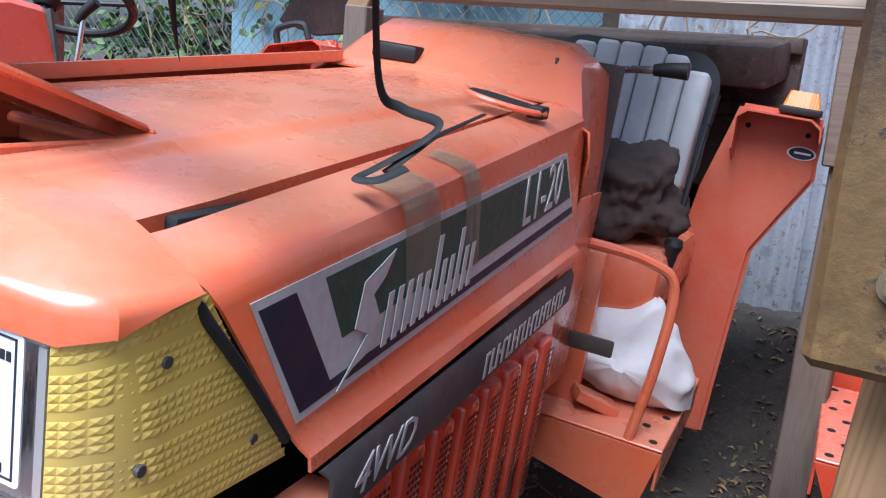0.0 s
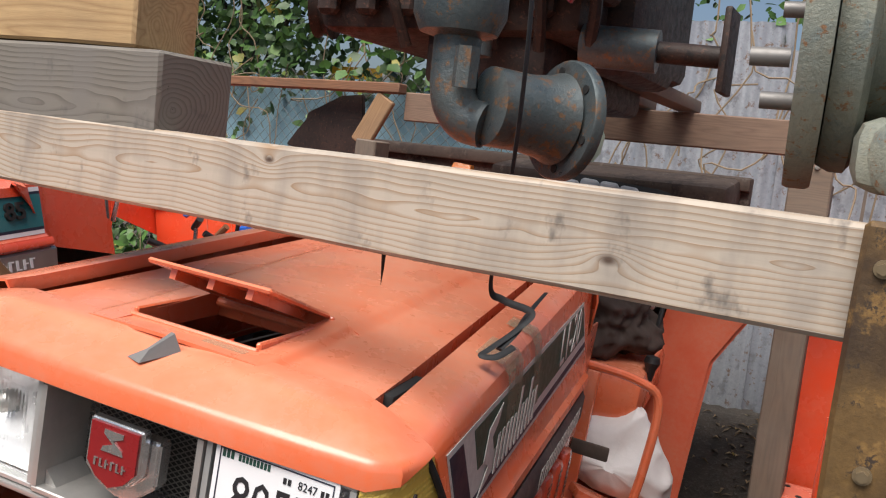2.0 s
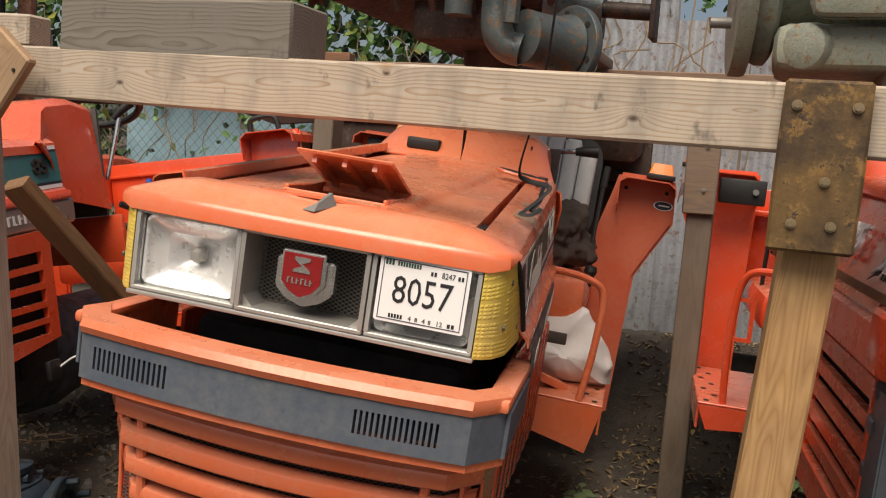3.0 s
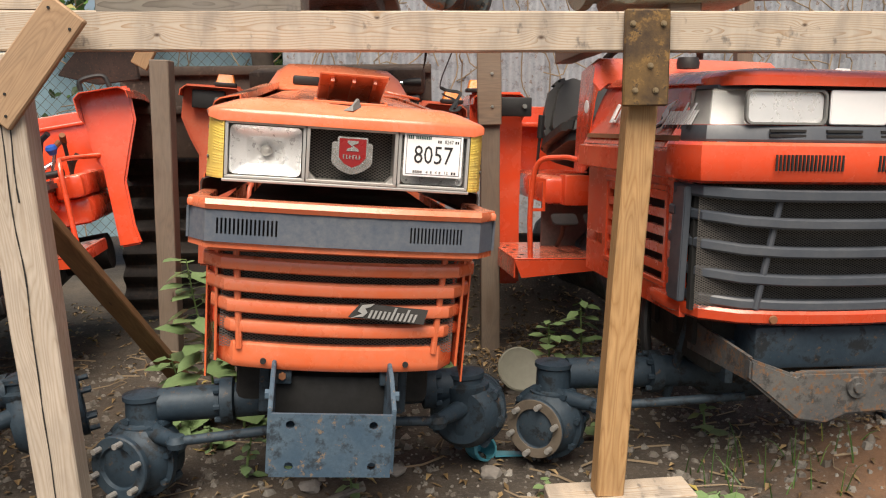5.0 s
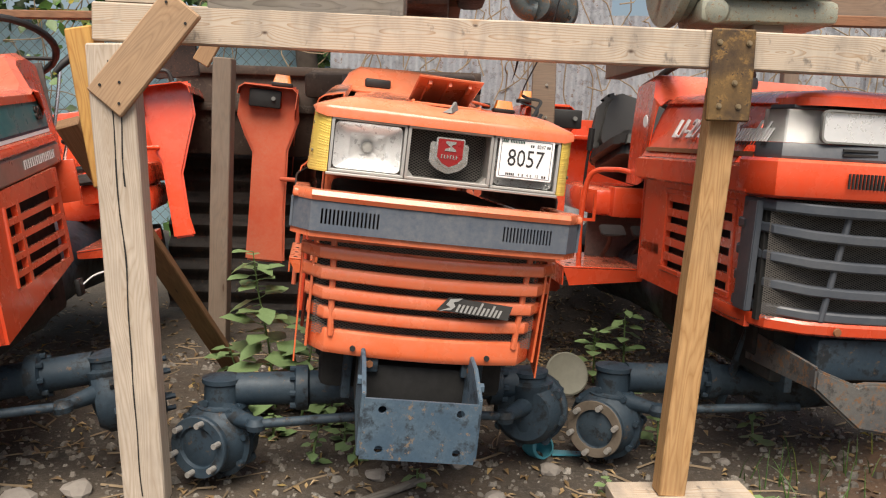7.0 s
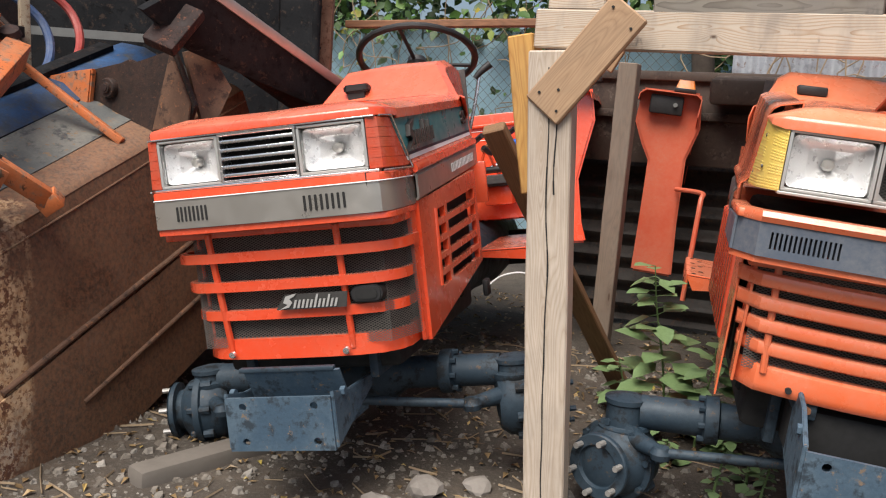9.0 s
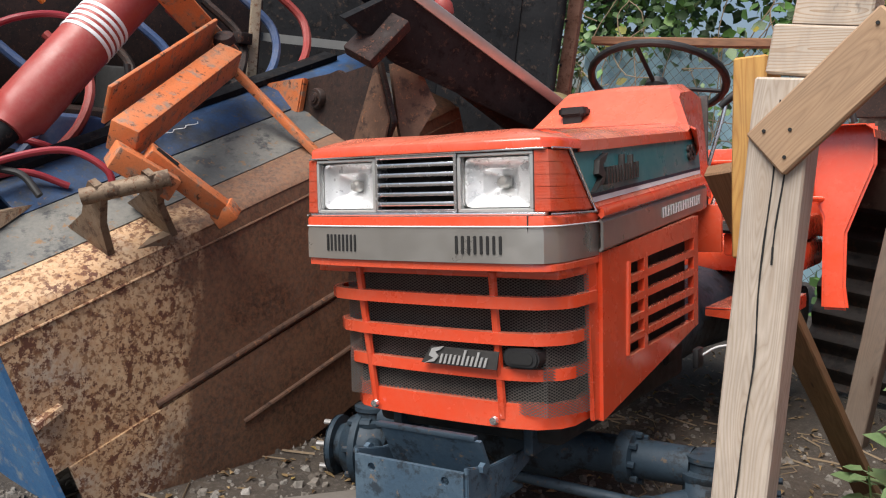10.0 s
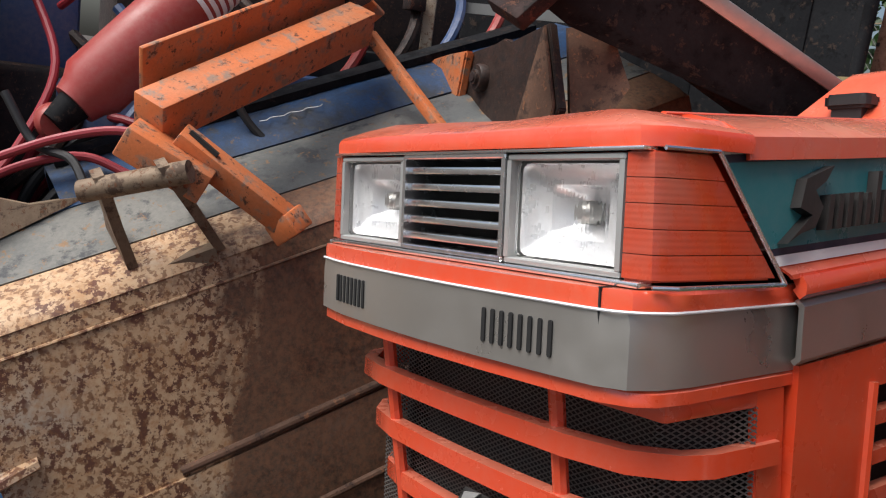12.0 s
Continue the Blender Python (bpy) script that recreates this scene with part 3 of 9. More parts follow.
bp = single("brown_panel", box(-0.62, 0.95, -0.02, 0.02, -0.22, 0.24, 0.006), BROWN_PANEL, "large brown rusted steel panel leaning at the back", "panel", pose(-1.45, 2.72, 1.13, -3, 0.4, 0))
part("panel_rail", box(-0.62, 0.95, -0.05, -0.022, 0.00, 0.04, 0.006), BROWN_PANEL, bp)
part("panel_rail", box(-0.62, 0.95, -0.05, -0.022, 0.19, 0.235, 0.006), BROWN_PANEL, bp)
single("steel_tray", box(-0.42, 0.42, -0.15, 0.15, -0.06, 0.06, 0.02), BROWN_PANEL, "brown rusted steel tray on the back beam", "tray", pose(-0.95, 2.62, 1.285, 8, 0, 0))
fence = single("fence_sheet", box(-1.6, 1.6, -0.004, 0.004, -0.75, 0.75, 0.002), BLUE_SHEET, "pale blue fence sheet behind the vines", "fence", pose(-3.05, 4.55, 1.04, 0, 0, 4))

# ---- tractor materials ----
def lens_mat(name, col, rough, waves=220.0, strength=0.5, trans=0.0, axis="X"):
    m = bpy.data.materials.new(name)
    n, l, b = nodes_of(m)
    v = coords(n)
    w = n.new("ShaderNodeTexWave")
    w.bands_direction = axis
    w.inputs["Scale"].default_value = waves / 6.28 * 1.0
    l.new(v, w.inputs["Vector"])
    f = noise_tex(n, l, v, 40, 6, 0.7)
    g = noise_tex(n, l, v, 7, 4)
    c = mix(n, l, ramp(n, l, f, [(0.4, 0.0), (0.8, 0.35)]), col, tuple(x * 0.6 + 0.05 for x in col))
    c = mix(n, l, ramp(n, l, g, [(0.45, 0.0), (0.75, 0.3)]), c, (0.33, 0.28, 0.22))
    l.new(c, b.inputs["Base Color"])
    l.new(ramp(n, l, f, [(0.3, rough), (0.8, rough + 0.25)]), b.inputs["Roughness"])
    b.inputs["Transmission Weight"].default_value = trans
    b.inputs["Coat Weight"].default_value = 0.3
    bump(n, l, b, w.outputs["Fac"], strength, 0.002)
    return m


YELLOW_LENS = lens_mat("yellow_ribbed_lens", (0.72, 0.52, 0.10), 0.35, 10, 0.05)
RED_LENS = lens_mat("red_ribbed_lens", (0.50, 0.05, 0.015), 0.2, 330, 0.06, axis="Z")
AMBER_LENS = lens_mat("amber_lens", (0.85, 0.22, 0.01), 0.25, 300, 0.3)
CLEAR_GLASS = bpy.data.materials.new("clear_fluted_glass")
_n, _l, _b = nodes_of(CLEAR_GLASS)
_b.inputs["Transmission Weight"].default_value, _b.inputs["Roughness"].default_value, _b.inputs["IOR"].default_value = 1.0, 0.02, 1.3
_w = _n.new("ShaderNodeTexWave")
_w.inputs["Scale"].default_value = 60
_l.new(coords(_n), _w.inputs["Vector"])
bump(_n, _l, _b, _w.outputs["Fac"], 0.12, 0.001)
RIM_RUST = plain("rusty_hub_rim", (0.13, 0.105, 0.08), 0.8, 0.1, 0.5, 40, 0.4)
EMBLEM_DARK = plain("dark_bronze_emblem", (0.030, 0.027, 0.026), 0.4, 0.2, 0.2)
REFLECTOR = plain("lamp_reflector", (0.88, 0.89, 0.90), 0.30, 0.5, 0.05, 50, 0.02)
LAMP_RIM = plain("silver_lamp_rim", (0.42, 0.43, 0.42), 0.4, 0.4, 0.25)
WHITE_STICKER = plain("white_sticker", (0.82, 0.83, 0.84), 0.45, 0, 0.06, 40, 0.05)
BLACK_INK = plain("black_ink", (0.015, 0.015, 0.018), 0.6, 0, 0.1)
GREEN_INK = plain("green_print", (0.015, 0.07, 0.05), 0.55, 0, 0.25)
NAVY_INK = plain("navy_print", (0.018, 0.022, 0.045), 0.5, 0, 0.3)
DECAL_WHITE = plain("old_white_vinyl", (0.62, 0.60, 0.56), 0.5, 0, 0.35, 90, 0.3)
DECAL_GREEN = plain("faded_green_vinyl", (0.02, 0.085, 0.055), 0.5, 0, 0.35, 70, 0.3)
TEAL = paint("teal_decal", (0.006, 0.155, 0.175), 0.3, 0.16, 0.10, (0.3, 0.25, 0.2))
EMBLEM_RED = plain("red_enamel", (0.22, 0.010, 0.012), 0.3, 0, 0.2)
TAPE = plain("yellowed_packing_tape", (0.42, 0.44, 0.30), 0.3, 0, 0.3)
TAPE.node_tree.nodes["Principled BSDF"].inputs["Alpha"].default_value = 0.40
GREY_PLASTIC = plain("grey_lamp_frame", (0.17, 0.175, 0.17), 0.5, 0, 0.3)
PALE_METAL = plain("pale_worn_alloy", (0.45, 0.44, 0.42), 0.4, 0.6, 0.3)
MESH_WIRE = plain("dusty_grille_wire", (0.13, 0.12, 0.11), 0.6, 0.3, 0.3)
SEAT_GREY = plain("grey_vinyl", (0.50, 0.51, 0.51), 0.5, 0, 0.3, 25, 0.3)
SACK = plain("white_sackcloth", (0.72, 0.70, 0.69), 0.7, 0, 0.12, 60, 0.4)
RAG = plain("dirty_rag", (0.065, 0.045, 0.036), 0.9, 0, 0.6, 14, 0.6)


def lattice(x0, x1, z0, z1, y, pitch=0.011, slope=0.55, w=0.0011, bm=None):
    """Expanded-metal mesh: two families of slanted flat wires clipped to a rectangle in x-z."""
    b2 = bmesh.new()
    for s in (1, -1):
        c = -(z1 - z0) / slope - (x1 - x0)
        while c < (x1 - x0) + (z1 - z0) / slope:
            # the wire x = x0 + c + s * (z - z0) / slope
            ts = []
            for z in (z0, z1):
                x = x0 + c + s * (z - z0) / slope
                if x0 <= x <= x1:
                    ts.append((x, z))
            for x in (x0, x1):
                z = z0 + s * slope * (x - x0 - c)
                if z0 < z < z1:
                    ts.append((x, z))
            if len(ts) >= 2:
                (xa, za), (xb, zb) = ts[0], ts[1]
                yy = y + (0.0006 if s > 0 else -0.0006)
                b2.faces.new([b2.verts.new(p) for p in ((xa, yy, za - w), (xb, yy, zb - w), (xb, yy, zb + w), (xa, yy, za + w))])
            c += pitch
    return join(bm, b2)


def emblem_word(parent, m, length, height, mat, name="emblem", plate=None, depth=0.004):
    """The maker's series mark as plain slanted strokes: a bolt and a row of short bars, in the x-y plane of m."""
    strokes = []
    sh = 0.32
    def bar(x0, x1, z0, z1):
        q = [(x0 + sh * z0, z0), (x1 + sh * z0, z0), (x1 + sh * z1, z1), (x0 + sh * z1, z1)]
        strokes.append(prism(q, depth, "z", 0.0))
    h, L = height, length
    strokes.append(prism([(-0.02 * L, -0.12 * h), (0.14 * L, 0.30 * h), (0.07 * L, 0.45 * h), (0.12 * L, 0.92 * h), (0.30 * L, 1.12 * h), (0.24 * L, 0.86 * h), (0.17 * L, 0.72 * h), (0.21 * L, 0.42 * h), (0.15 * L, 0.08 * h), (0.06 * L, 0.02 * h)], depth, "z", 0.0))
    x = 0.22 * L
    k = 0
    while x < 0.92 * L:
        wd = 0.032 * L
        top = (0.62, 0.62, 0.62, 0.62, 0.60, 0.98, 0.62, 0.62, 0.92, 0.62, 0.62, 0.62, 0.62)[k % 13] * h
        bar(x, x + wd, 0.02 * h, top)
        x += 0.064 * L
        k += 1
    for k, b2 in enumerate(strokes):
        bmesh.ops.translate(b2, vec=(-L / 2, -h / 2, 0), verts=b2.verts)
        bmesh.ops.transform(b2, matrix=m, verts=b2.verts)
        part("mark_stroke", b2, mat, parent, "stroke of a stylised series mark" if k == 0 else "", smooth=False)
    if plate:
        b3 = prism([(-0.56 * L, -0.58 * h), (0.54 * L, -0.58 * h), (0.58 * L, 0.55 * h), (-0.40 * L, 0.55 * h)], 0.003, "z", -0.0035)
        bmesh.ops.transform(b3, matrix=m, verts=b3.verts)
        part("badge_plate", b3, plate, parent, smooth=False)


def bars_word(parent, m, length, height, mat, count=8, depth=0.002, name="maker_mark"):
    """A maker's name as plain bars in the x-y plane of m."""
    step = length / count
    for k in range(count):
        b2 = bmesh.new()
        x = -length / 2 + k * step
        prism([(x, -height / 2), (x + step * 0.36, -height / 2), (x + step * 0.36, height / 2), (x, height / 2)], depth, "z", bm=b2)
        z = (0.36, -0.5, 0.0)[k % 3] * height
        prism([(x + step * 0.36, z), (x + step * 0.74, z), (x + step * 0.74, z + 0.14 * height), (x + step * 0.36, z + 0.14 * height)], depth, "z", bm=b2)
        bmesh.ops.transform(b2, matrix=m, verts=b2.verts)
        part("mark_bar", b2, mat, parent, smooth=False)


def slots(x0, x1, z0, z1, n, fill=0.5):
    """x ranges of n upright slots."""
    p = (x1 - x0) / n
    return [(x0 + k * p, x0 + k * p + p * fill) for k in range(n)]


def rounded(x0, x1, z0, z1, r, n=4):
    pts = []
    for cx, cz, a0 in ((x1 - r, z0 + r, -90), (x1 - r, z1 - r, 0), (x0 + r, z1 - r, 90), (x0 + r, z0 + r, 180)):
        for k in range(n + 1):
            a = radians(a0 + 90 * k / n)
            pts.append((cx + r * math.cos(a), cz + r * math.sin(a)))
    return pts


def frame_rect(x0, x1, z0, z1, w, y0, y1, bm=None, wz=None):
    """A rectangular frame of four butted bars."""
    wz = wz or w
    bm = box(x0, x1, y0, y1, z1 - wz, z1, 0.0015, 1, bm)
    box(x0, x1, y0, y1, z0, z0 + wz, 0.0015, 1, bm)
    box(x0, x0 + w, y0, y1, z0 + wz, z1 - wz, 0.0, 1, bm)
    box(x1 - w, x1, y0, y1, z0 + wz, z1 - wz, 0.0, 1, bm)
    return bm


def headlight(parent, x0, x1, z0, z1, y=0.0, bulb=True):
    h = part("headlight", frame_rect(x0, x1, z0, z1, 0.0065, y - 0.004, y + 0.05), LAMP_RIM, parent, "rectangular headlight with dusty fluted glass")
    cx, cz, w, hh = (x0 + x1) / 2, (z0 + z1) / 2, (x1 - x0) / 2 - 0.009, (z1 - z0) / 2 - 0.009
    rect, r = rounded(-w, w, -hh, hh, 0.012), hh * 0.93
    secs = [[(cx + px * f, y + d, cz + pz * f) for px, pz in rect] for f, d in ((1.0, 0.012), (0.97, 0.022))]
    ring = [Vector((px, pz)).normalized() for px, pz in rect]
    for f, d in ((1.0, 0.0235), (0.94, 0.028), (0.80, 0.036), (0.62, 0.044), (0.42, 0.050), (0.22, 0.053), (0.10, 0.054)):
        secs.append([(cx + q.x * r * f, y + d, cz + q.y * r * f) for q in ring])
    bowl = loft(secs, caps=True)
    bmesh.ops.delete(bowl, geom=[f for f in bowl.faces if all(abs(q.co.y - y - 0.012) < 1e-4 for q in f.verts)], context="FACES_ONLY")
    part("reflector", bowl, REFLECTOR, h).data.set_sharp_from_angle(angle=radians(85))
    g = prism(rounded(x0 + 0.007, x1 - 0.007, z0 + 0.007, z1 - 0.007, 0.008), 0.005, "y", y + 0.004, 0.0015)
    g = part("lamp_glass", g, CLEAR_GLASS, h)
    g.visible_shadow = False
    if bulb:
        part("bulb_shield", lathe([(0.0, 0.010), (0.007, 0.009), (0.012, 0.004), (0.013, -0.012)], pose(cx, y + 0.034, cz, 90, 0, 0), 20), PALE_METAL, h)
    return h


def axle(parent, mat, z=0.31, y=0.36, half=0.45, steer=0.0, drop=0.115, tilt=0.0, far=None, rim=None):
    """Front axle: tube with flanges, drop cases with bolted covers, hub discs with studs turned by steer, tie rods."""
    e, r = half - 0.04, (far[0] if far else half) - 0.04
    before = set(bpy.data.objects)
    ax = part("axle_tube", lathe([(0.0, -e), (0.046, -e), (0.047, -0.30), (0.064, -0.295), (0.064, -0.262), (0.048, -0.257), (0.047, -0.16), (0.078, -0.11), (0.086, 0.0), (0.078, 0.11), (0.047, 0.16), (0.048, 0.257), (0.064, 0.262), (0.064, 0.295), (0.047, 0.30), (0.046, r), (0, r)], pose(0, y, z, 0, 90, 0), 24), mat, parent, "blue-grey cast front axle tube with flanges")
    for k in range(8):
        a = k * math.pi / 4
        for s in (-1, 1):
            part("flange_bolt", cyl((s * 0.296, y + 0.056 * math.cos(a), z + 0.056 * math.sin(a)), (s * 0.312, y + 0.056 * math.cos(a), z + 0.056 * math.sin(a)), 0.008, None, 6), mat, ax)
    for s in (-1, 1):
        if s > 0 and far:
            half, drop = far
        n = Vector((s * math.cos(radians(steer)), s * math.sin(radians(steer)), 0))
        m = Matrix.Translation((s * half, y, z - drop)) @ Matrix.Rotation(math.atan2(n.y, n.x), 4, "Z")
        ox = m @ pose(0, 0, 0, 0, 90, 0)
        pin = lathe([(0, -0.075), (0.045, -0.072), (0.058, -0.05), (0.066, 0.0), (0.062, 0.06), (0.070, 0.075), (0.070, 0.088), (0.052, 0.092), (0.050, drop + 0.02), (0.056, drop + 0.024), (0.056, drop + 0.036), (0.022, drop + 0.044), (0, drop + 0.045)], Matrix.Translation((s * half, y, z - drop)), 24)
        case = part("drop_case", pin, mat, parent)
        part("gear_cover", lathe([(0, -0.06), (0.078, -0.055), (0.098, -0.03), (0.102, 0.018), (0.112, 0.022), (0.112, 0.040), (0.098, 0.044), (0.082, 0.075), (0.066, 0.085), (0.060, 0.11), (0, 0.11)], ox, 28), mat, case)
        for k in range(8):
            a = k * math.pi / 4 + 0.2
            c = Vector((0.040, 0.103 * math.cos(a), 0.103 * math.sin(a)))
            part("cover_bolt", cyl(m @ c, m @ (c + Vector((0.016, 0, 0))), 0.0095, None, 6), mat, case)
            c.x = 0.018
            part("bolt_lug", cyl(m @ (c - Vector((0.03, 0, 0))), m @ c, 0.014, None, 8), mat, case)
        part("hub_disc", lathe([(0, 0.112), (0.050, 0.112), (0.056, 0.108), (0.060, 0.118), (0.084, 0.120), (0.087, 0.116), (0.087, 0.104), (0, 0.10)], ox, 32), mat, case)
        part("hub_rim", lathe([(0.058, 0.1195), (0.059, 0.1215), (0.0845, 0.1222), (0.0865, 0.1205)], ox, 32), rim or mat, case)
        for k in range(6):
            a = k * math.pi / 3 + 0.3
            c = Vector((0.118, 0.072 * math.cos(a), 0.072 * math.sin(a)))
            part("wheel_stud", cyl(m @ c, m @ (c + Vector((0.030, 0, 0))), 0.008, None, 8), PALE_METAL if s < 0 else mat, case)
        arm = Vector((s * (half - 0.10), y - 0.13, z - 0.06))
        part("tie_rod", cyl((s * 0.07, y - 0.17, z - 0.03), arm, 0.013, None, 12), mat, parent)
        part("ball_joint", lathe([(0, 0), (0.024, 0), (0.028, 0.016), (0.020, 0.032), (0.0, 0.034)], pose(arm.x, arm.y, arm.z - 0.016), 16), mat, parent)
        part("steering_arm", cyl(arm, (s * half, y - 0.02, z - 0.06), 0.018, 0.03, 12), mat, parent)
    swing = Matrix.Translation((0, y, z)) @ Matrix.Rotation(radians(tilt), 4, "Y") @ Matrix.Translation((0, -y, -z))
    for ob in set(bpy.data.objects) - before:
        ob.data.transform(swing)
    return ax


def front_bracket(parent, mat, x0, x1, y0, y1, z0, z1, rise=0.06):
    """Folded weight bracket: front plate with four holes, side plates sloping up to the chassis."""
    b = part("front_bracket", plate_with_holes(x0, x1, z0, z1, y0, 0.010, 0.010), mat, parent, "worn blue-grey steel front bracket with bolt holes")
    for s, x in ((-1, x0), (1, x1)):
        bm = prism([(y0 + 0.006, z0 + 0.004), (y1, z1 - 0.05), (y1, z1 + rise * 1.6), (y0 + 0.10, z1 + rise), (y0 + 0.006, z1 + 0.01)], 0.010, "x", x - 0.005 + s * 0.002, 0.002)
        part("side_plate", bm, mat, b)
        cyl_b = cyl((x + s * 0.004, y0 + 0.06, z1 + rise * 0.4), (x + s * 0.016, y0 + 0.06, z1 + rise * 0.4), 0.012, None, 6)
        part("bolt", cyl_b, mat, b)
    part("tray_floor", box(x0 + 0.012, x1 - 0.012, y0 + 0.014, y1, z0 + 0.02, z0 + 0.028), mat, b)
    return b


def plate_with_holes(x0, x1, z0, z1, y, t, r=0.011):
    """A plate in x-z with a hole near each corner, made of butted strips round eight-sided holes."""
    b2 = bmesh.new()
    ix, iz = (x1 - x0) * 0.16, (z1 - z0) * 0.17
    xs = [x0, x0 + ix - 2 * r, x0 + ix + 2 * r, x1 - ix - 2 * r, x1 - ix + 2 * r, x1]
    zs = [z0, z0 + iz - 2 * r, z0 + iz + 2 * r, z1 - iz - 2 * r, z1 - iz + 2 * r, z1]
    for yy in (y, y + t):
        for i in range(5):
            for j in range(5):
                a, b, c, d = xs[i], xs[i + 1], zs[j], zs[j + 1]
                if i in (1, 3) and j in (1, 3):
                    cx, cz = (a + b) / 2, (c + d) / 2
                    sq = [(a, c), ((a + b) / 2, c), (b, c), (b, (c + d) / 2), (b, d), ((a + b) / 2, d), (a, d), (a, (c + d) / 2)]
                    ci = [(cx + r * math.cos(q), cz + r * math.sin(q)) for q in (radians(225 + 45 * k) for k in range(8))]
                    for k in range(8):
                        k2 = (k + 1) % 8
                        b2.faces.new([b2.verts.new((p[0], yy, p[1])) for p in (sq[k], sq[k2], ci[k2], ci[k])])
                        if yy == y:
                            b2.faces.new([b2.verts.new(p) for p in ((ci[k][0], y, ci[k][1]), (ci[k2][0], y, ci[k2][1]), (ci[k2][0], y + t, ci[k2][1]), (ci[k][0], y + t, ci[k][1]))])
                else:
                    b2.faces.new([b2.verts.new((p[0], yy, p[1])) for p in ((a, c), (b, c), (b, d), (a, d))])
    e = [(x0, z0), (x1, z0), (x1, z1), (x0, z1)]
    for k in range(4):
        p, q = e[k], e[(k + 1) % 4]
        b2.faces.new([b2.verts.new(v) for v in ((p[0], y, p[1]), (q[0], y, q[1]), (q[0], y + t, q[1]), (p[0], y + t, p[1]))])
    bmesh.ops.remove_doubles(b2, verts=b2.verts, dist=0.0004)
    return b2


def fender(parent, mat, s, x_in, x_out, y, ztop, zbot, lamp=True, box_on=False, rail=True, handle=False, waist=0.09, depth=0.55, inner=0.05, outline=None, lamp_at=0.30, box_at=0.55):
    """Rear mudguard: an upright front face with a waist, running back over the wheel in an arch."""
    w = x_out - x_in
    face = [(x_in, ztop), (x_out, ztop - 0.005), (x_out + 0.002, ztop - 0.16), (x_out - waist * 0.5, ztop - 0.29), (x_out - waist, ztop - 0.42), (x_out - waist, ztop - 0.62), (x_out - waist * 0.85, zbot), (x_in + inner, zbot), (x_in + inner * 0.9, zbot + 0.35), (x_in + inner * 0.4, ztop - 0.30), (x_in, ztop - 0.1)]
    face = outline or face
    front = [(s * a, y if outline else y + 0.10 * ((ztop - b) / (ztop - zbot) - 1) * -1 - 0.10, b) for a, b in face]
    cx = (x_in + x_out) / 2
    back = [(s * a, y + depth, max(b, zbot + 0.45)) for a, b in face]
    bm = loft([front, [(p[0], p[1] + 0.03, p[2]) for p in front]], closed=True, caps=True)
    bmesh.ops.recalc_face_normals(bm, faces=bm.faces)
    bmesh.ops.bevel(bm, geom=[e for e in bm.edges if e.calc_face_angle(0) > 0.8], offset=0.010, segments=2, affect="EDGES")
    f = part("fender", bm, mat, parent, "dusty orange sheet-metal rear fender")
    # top deck and inner wall
    secs = []
    for k in range(9):
        t = k / 8
        yy = y - 0.09 + t * (depth + 0.25)
        zz = ztop - 0.012 - 0.10 * max(0, t - 0.5) ** 2 * 4
        secs.append([(s * (x_in + 0.01), yy, zz - 0.10 - 0.3 * t), (s * (x_in + 0.006), yy, zz - 0.02), (s * (x_in + 0.03), yy, zz), (s * (x_out - 0.03), yy, zz), (s * (x_out - 0.004), yy, zz - 0.02), (s * x_out, yy, zz - 0.05)])
    part("fender_deck", sheet(secs, 0.004), mat, f)
    if lamp:
        lx = s * (x_in + lamp_at * w)
        base = part("signal_lamp", box(lx - 0.05, lx + 0.05, y - 0.04, y + 0.03, ztop - 0.006, ztop + 0.012, 0.004), BLACK, parent, "amber signal lamp on the fender")
        sec = [[(lx + a, y - 0.005 + b, ztop + 0.012) for a, b in rounded(-0.044, 0.044, -0.028, 0.028, 0.006)], [(lx + a, y + b, ztop + 0.050) for a, b in rounded(-0.034, 0.034, -0.020, 0.020, 0.006)]]
        part("amber_lens", loft(sec), AMBER_LENS, base)
    if box_on:
        bx = s * (x_in + box_at * w)
        bb = part("switch_box", box(bx - 0.075, bx + 0.075, y - (0.06 if outline else 0.155), y - (0.0 if outline else 0.10), ztop - 0.115, ztop - 0.03, 0.006), BLACK, parent, "black plastic switch box")
        part("knob", cyl((bx + 0.04, y - (0.06 if outline else 0.155), ztop - 0.07), (bx + 0.04, y - (0.073 if outline else 0.168), ztop - 0.07), 0.010, None, 12), GREY_PLASTIC, bb)
    if rail:
        xr = s * (x_in - 0.06)
        part("grab_rail", tube([(s * (x_in + 0.05), y - 0.02, zbot + 0.42), (xr, y - 0.22, zbot + 0.43), (xr, y - 0.30, zbot + 0.40), (xr, y - 0.32, zbot + 0.25), (xr, y - 0.34, zbot - 0.04)], 0.011, 10), mat, parent)
    if handle:
        part("handle", tube([(s * (x_in + 0.03), y - 0.04, ztop), (s * (x_in + 0.04), y - 0.04, ztop + 0.045), (s * (x_out - 0.09), y - 0.04, ztop + 0.05), (s * (x_out - 0.07), y - 0.04, ztop)], 0.011, 10, n=5), BLACK, parent, "black grab handle")
    return f


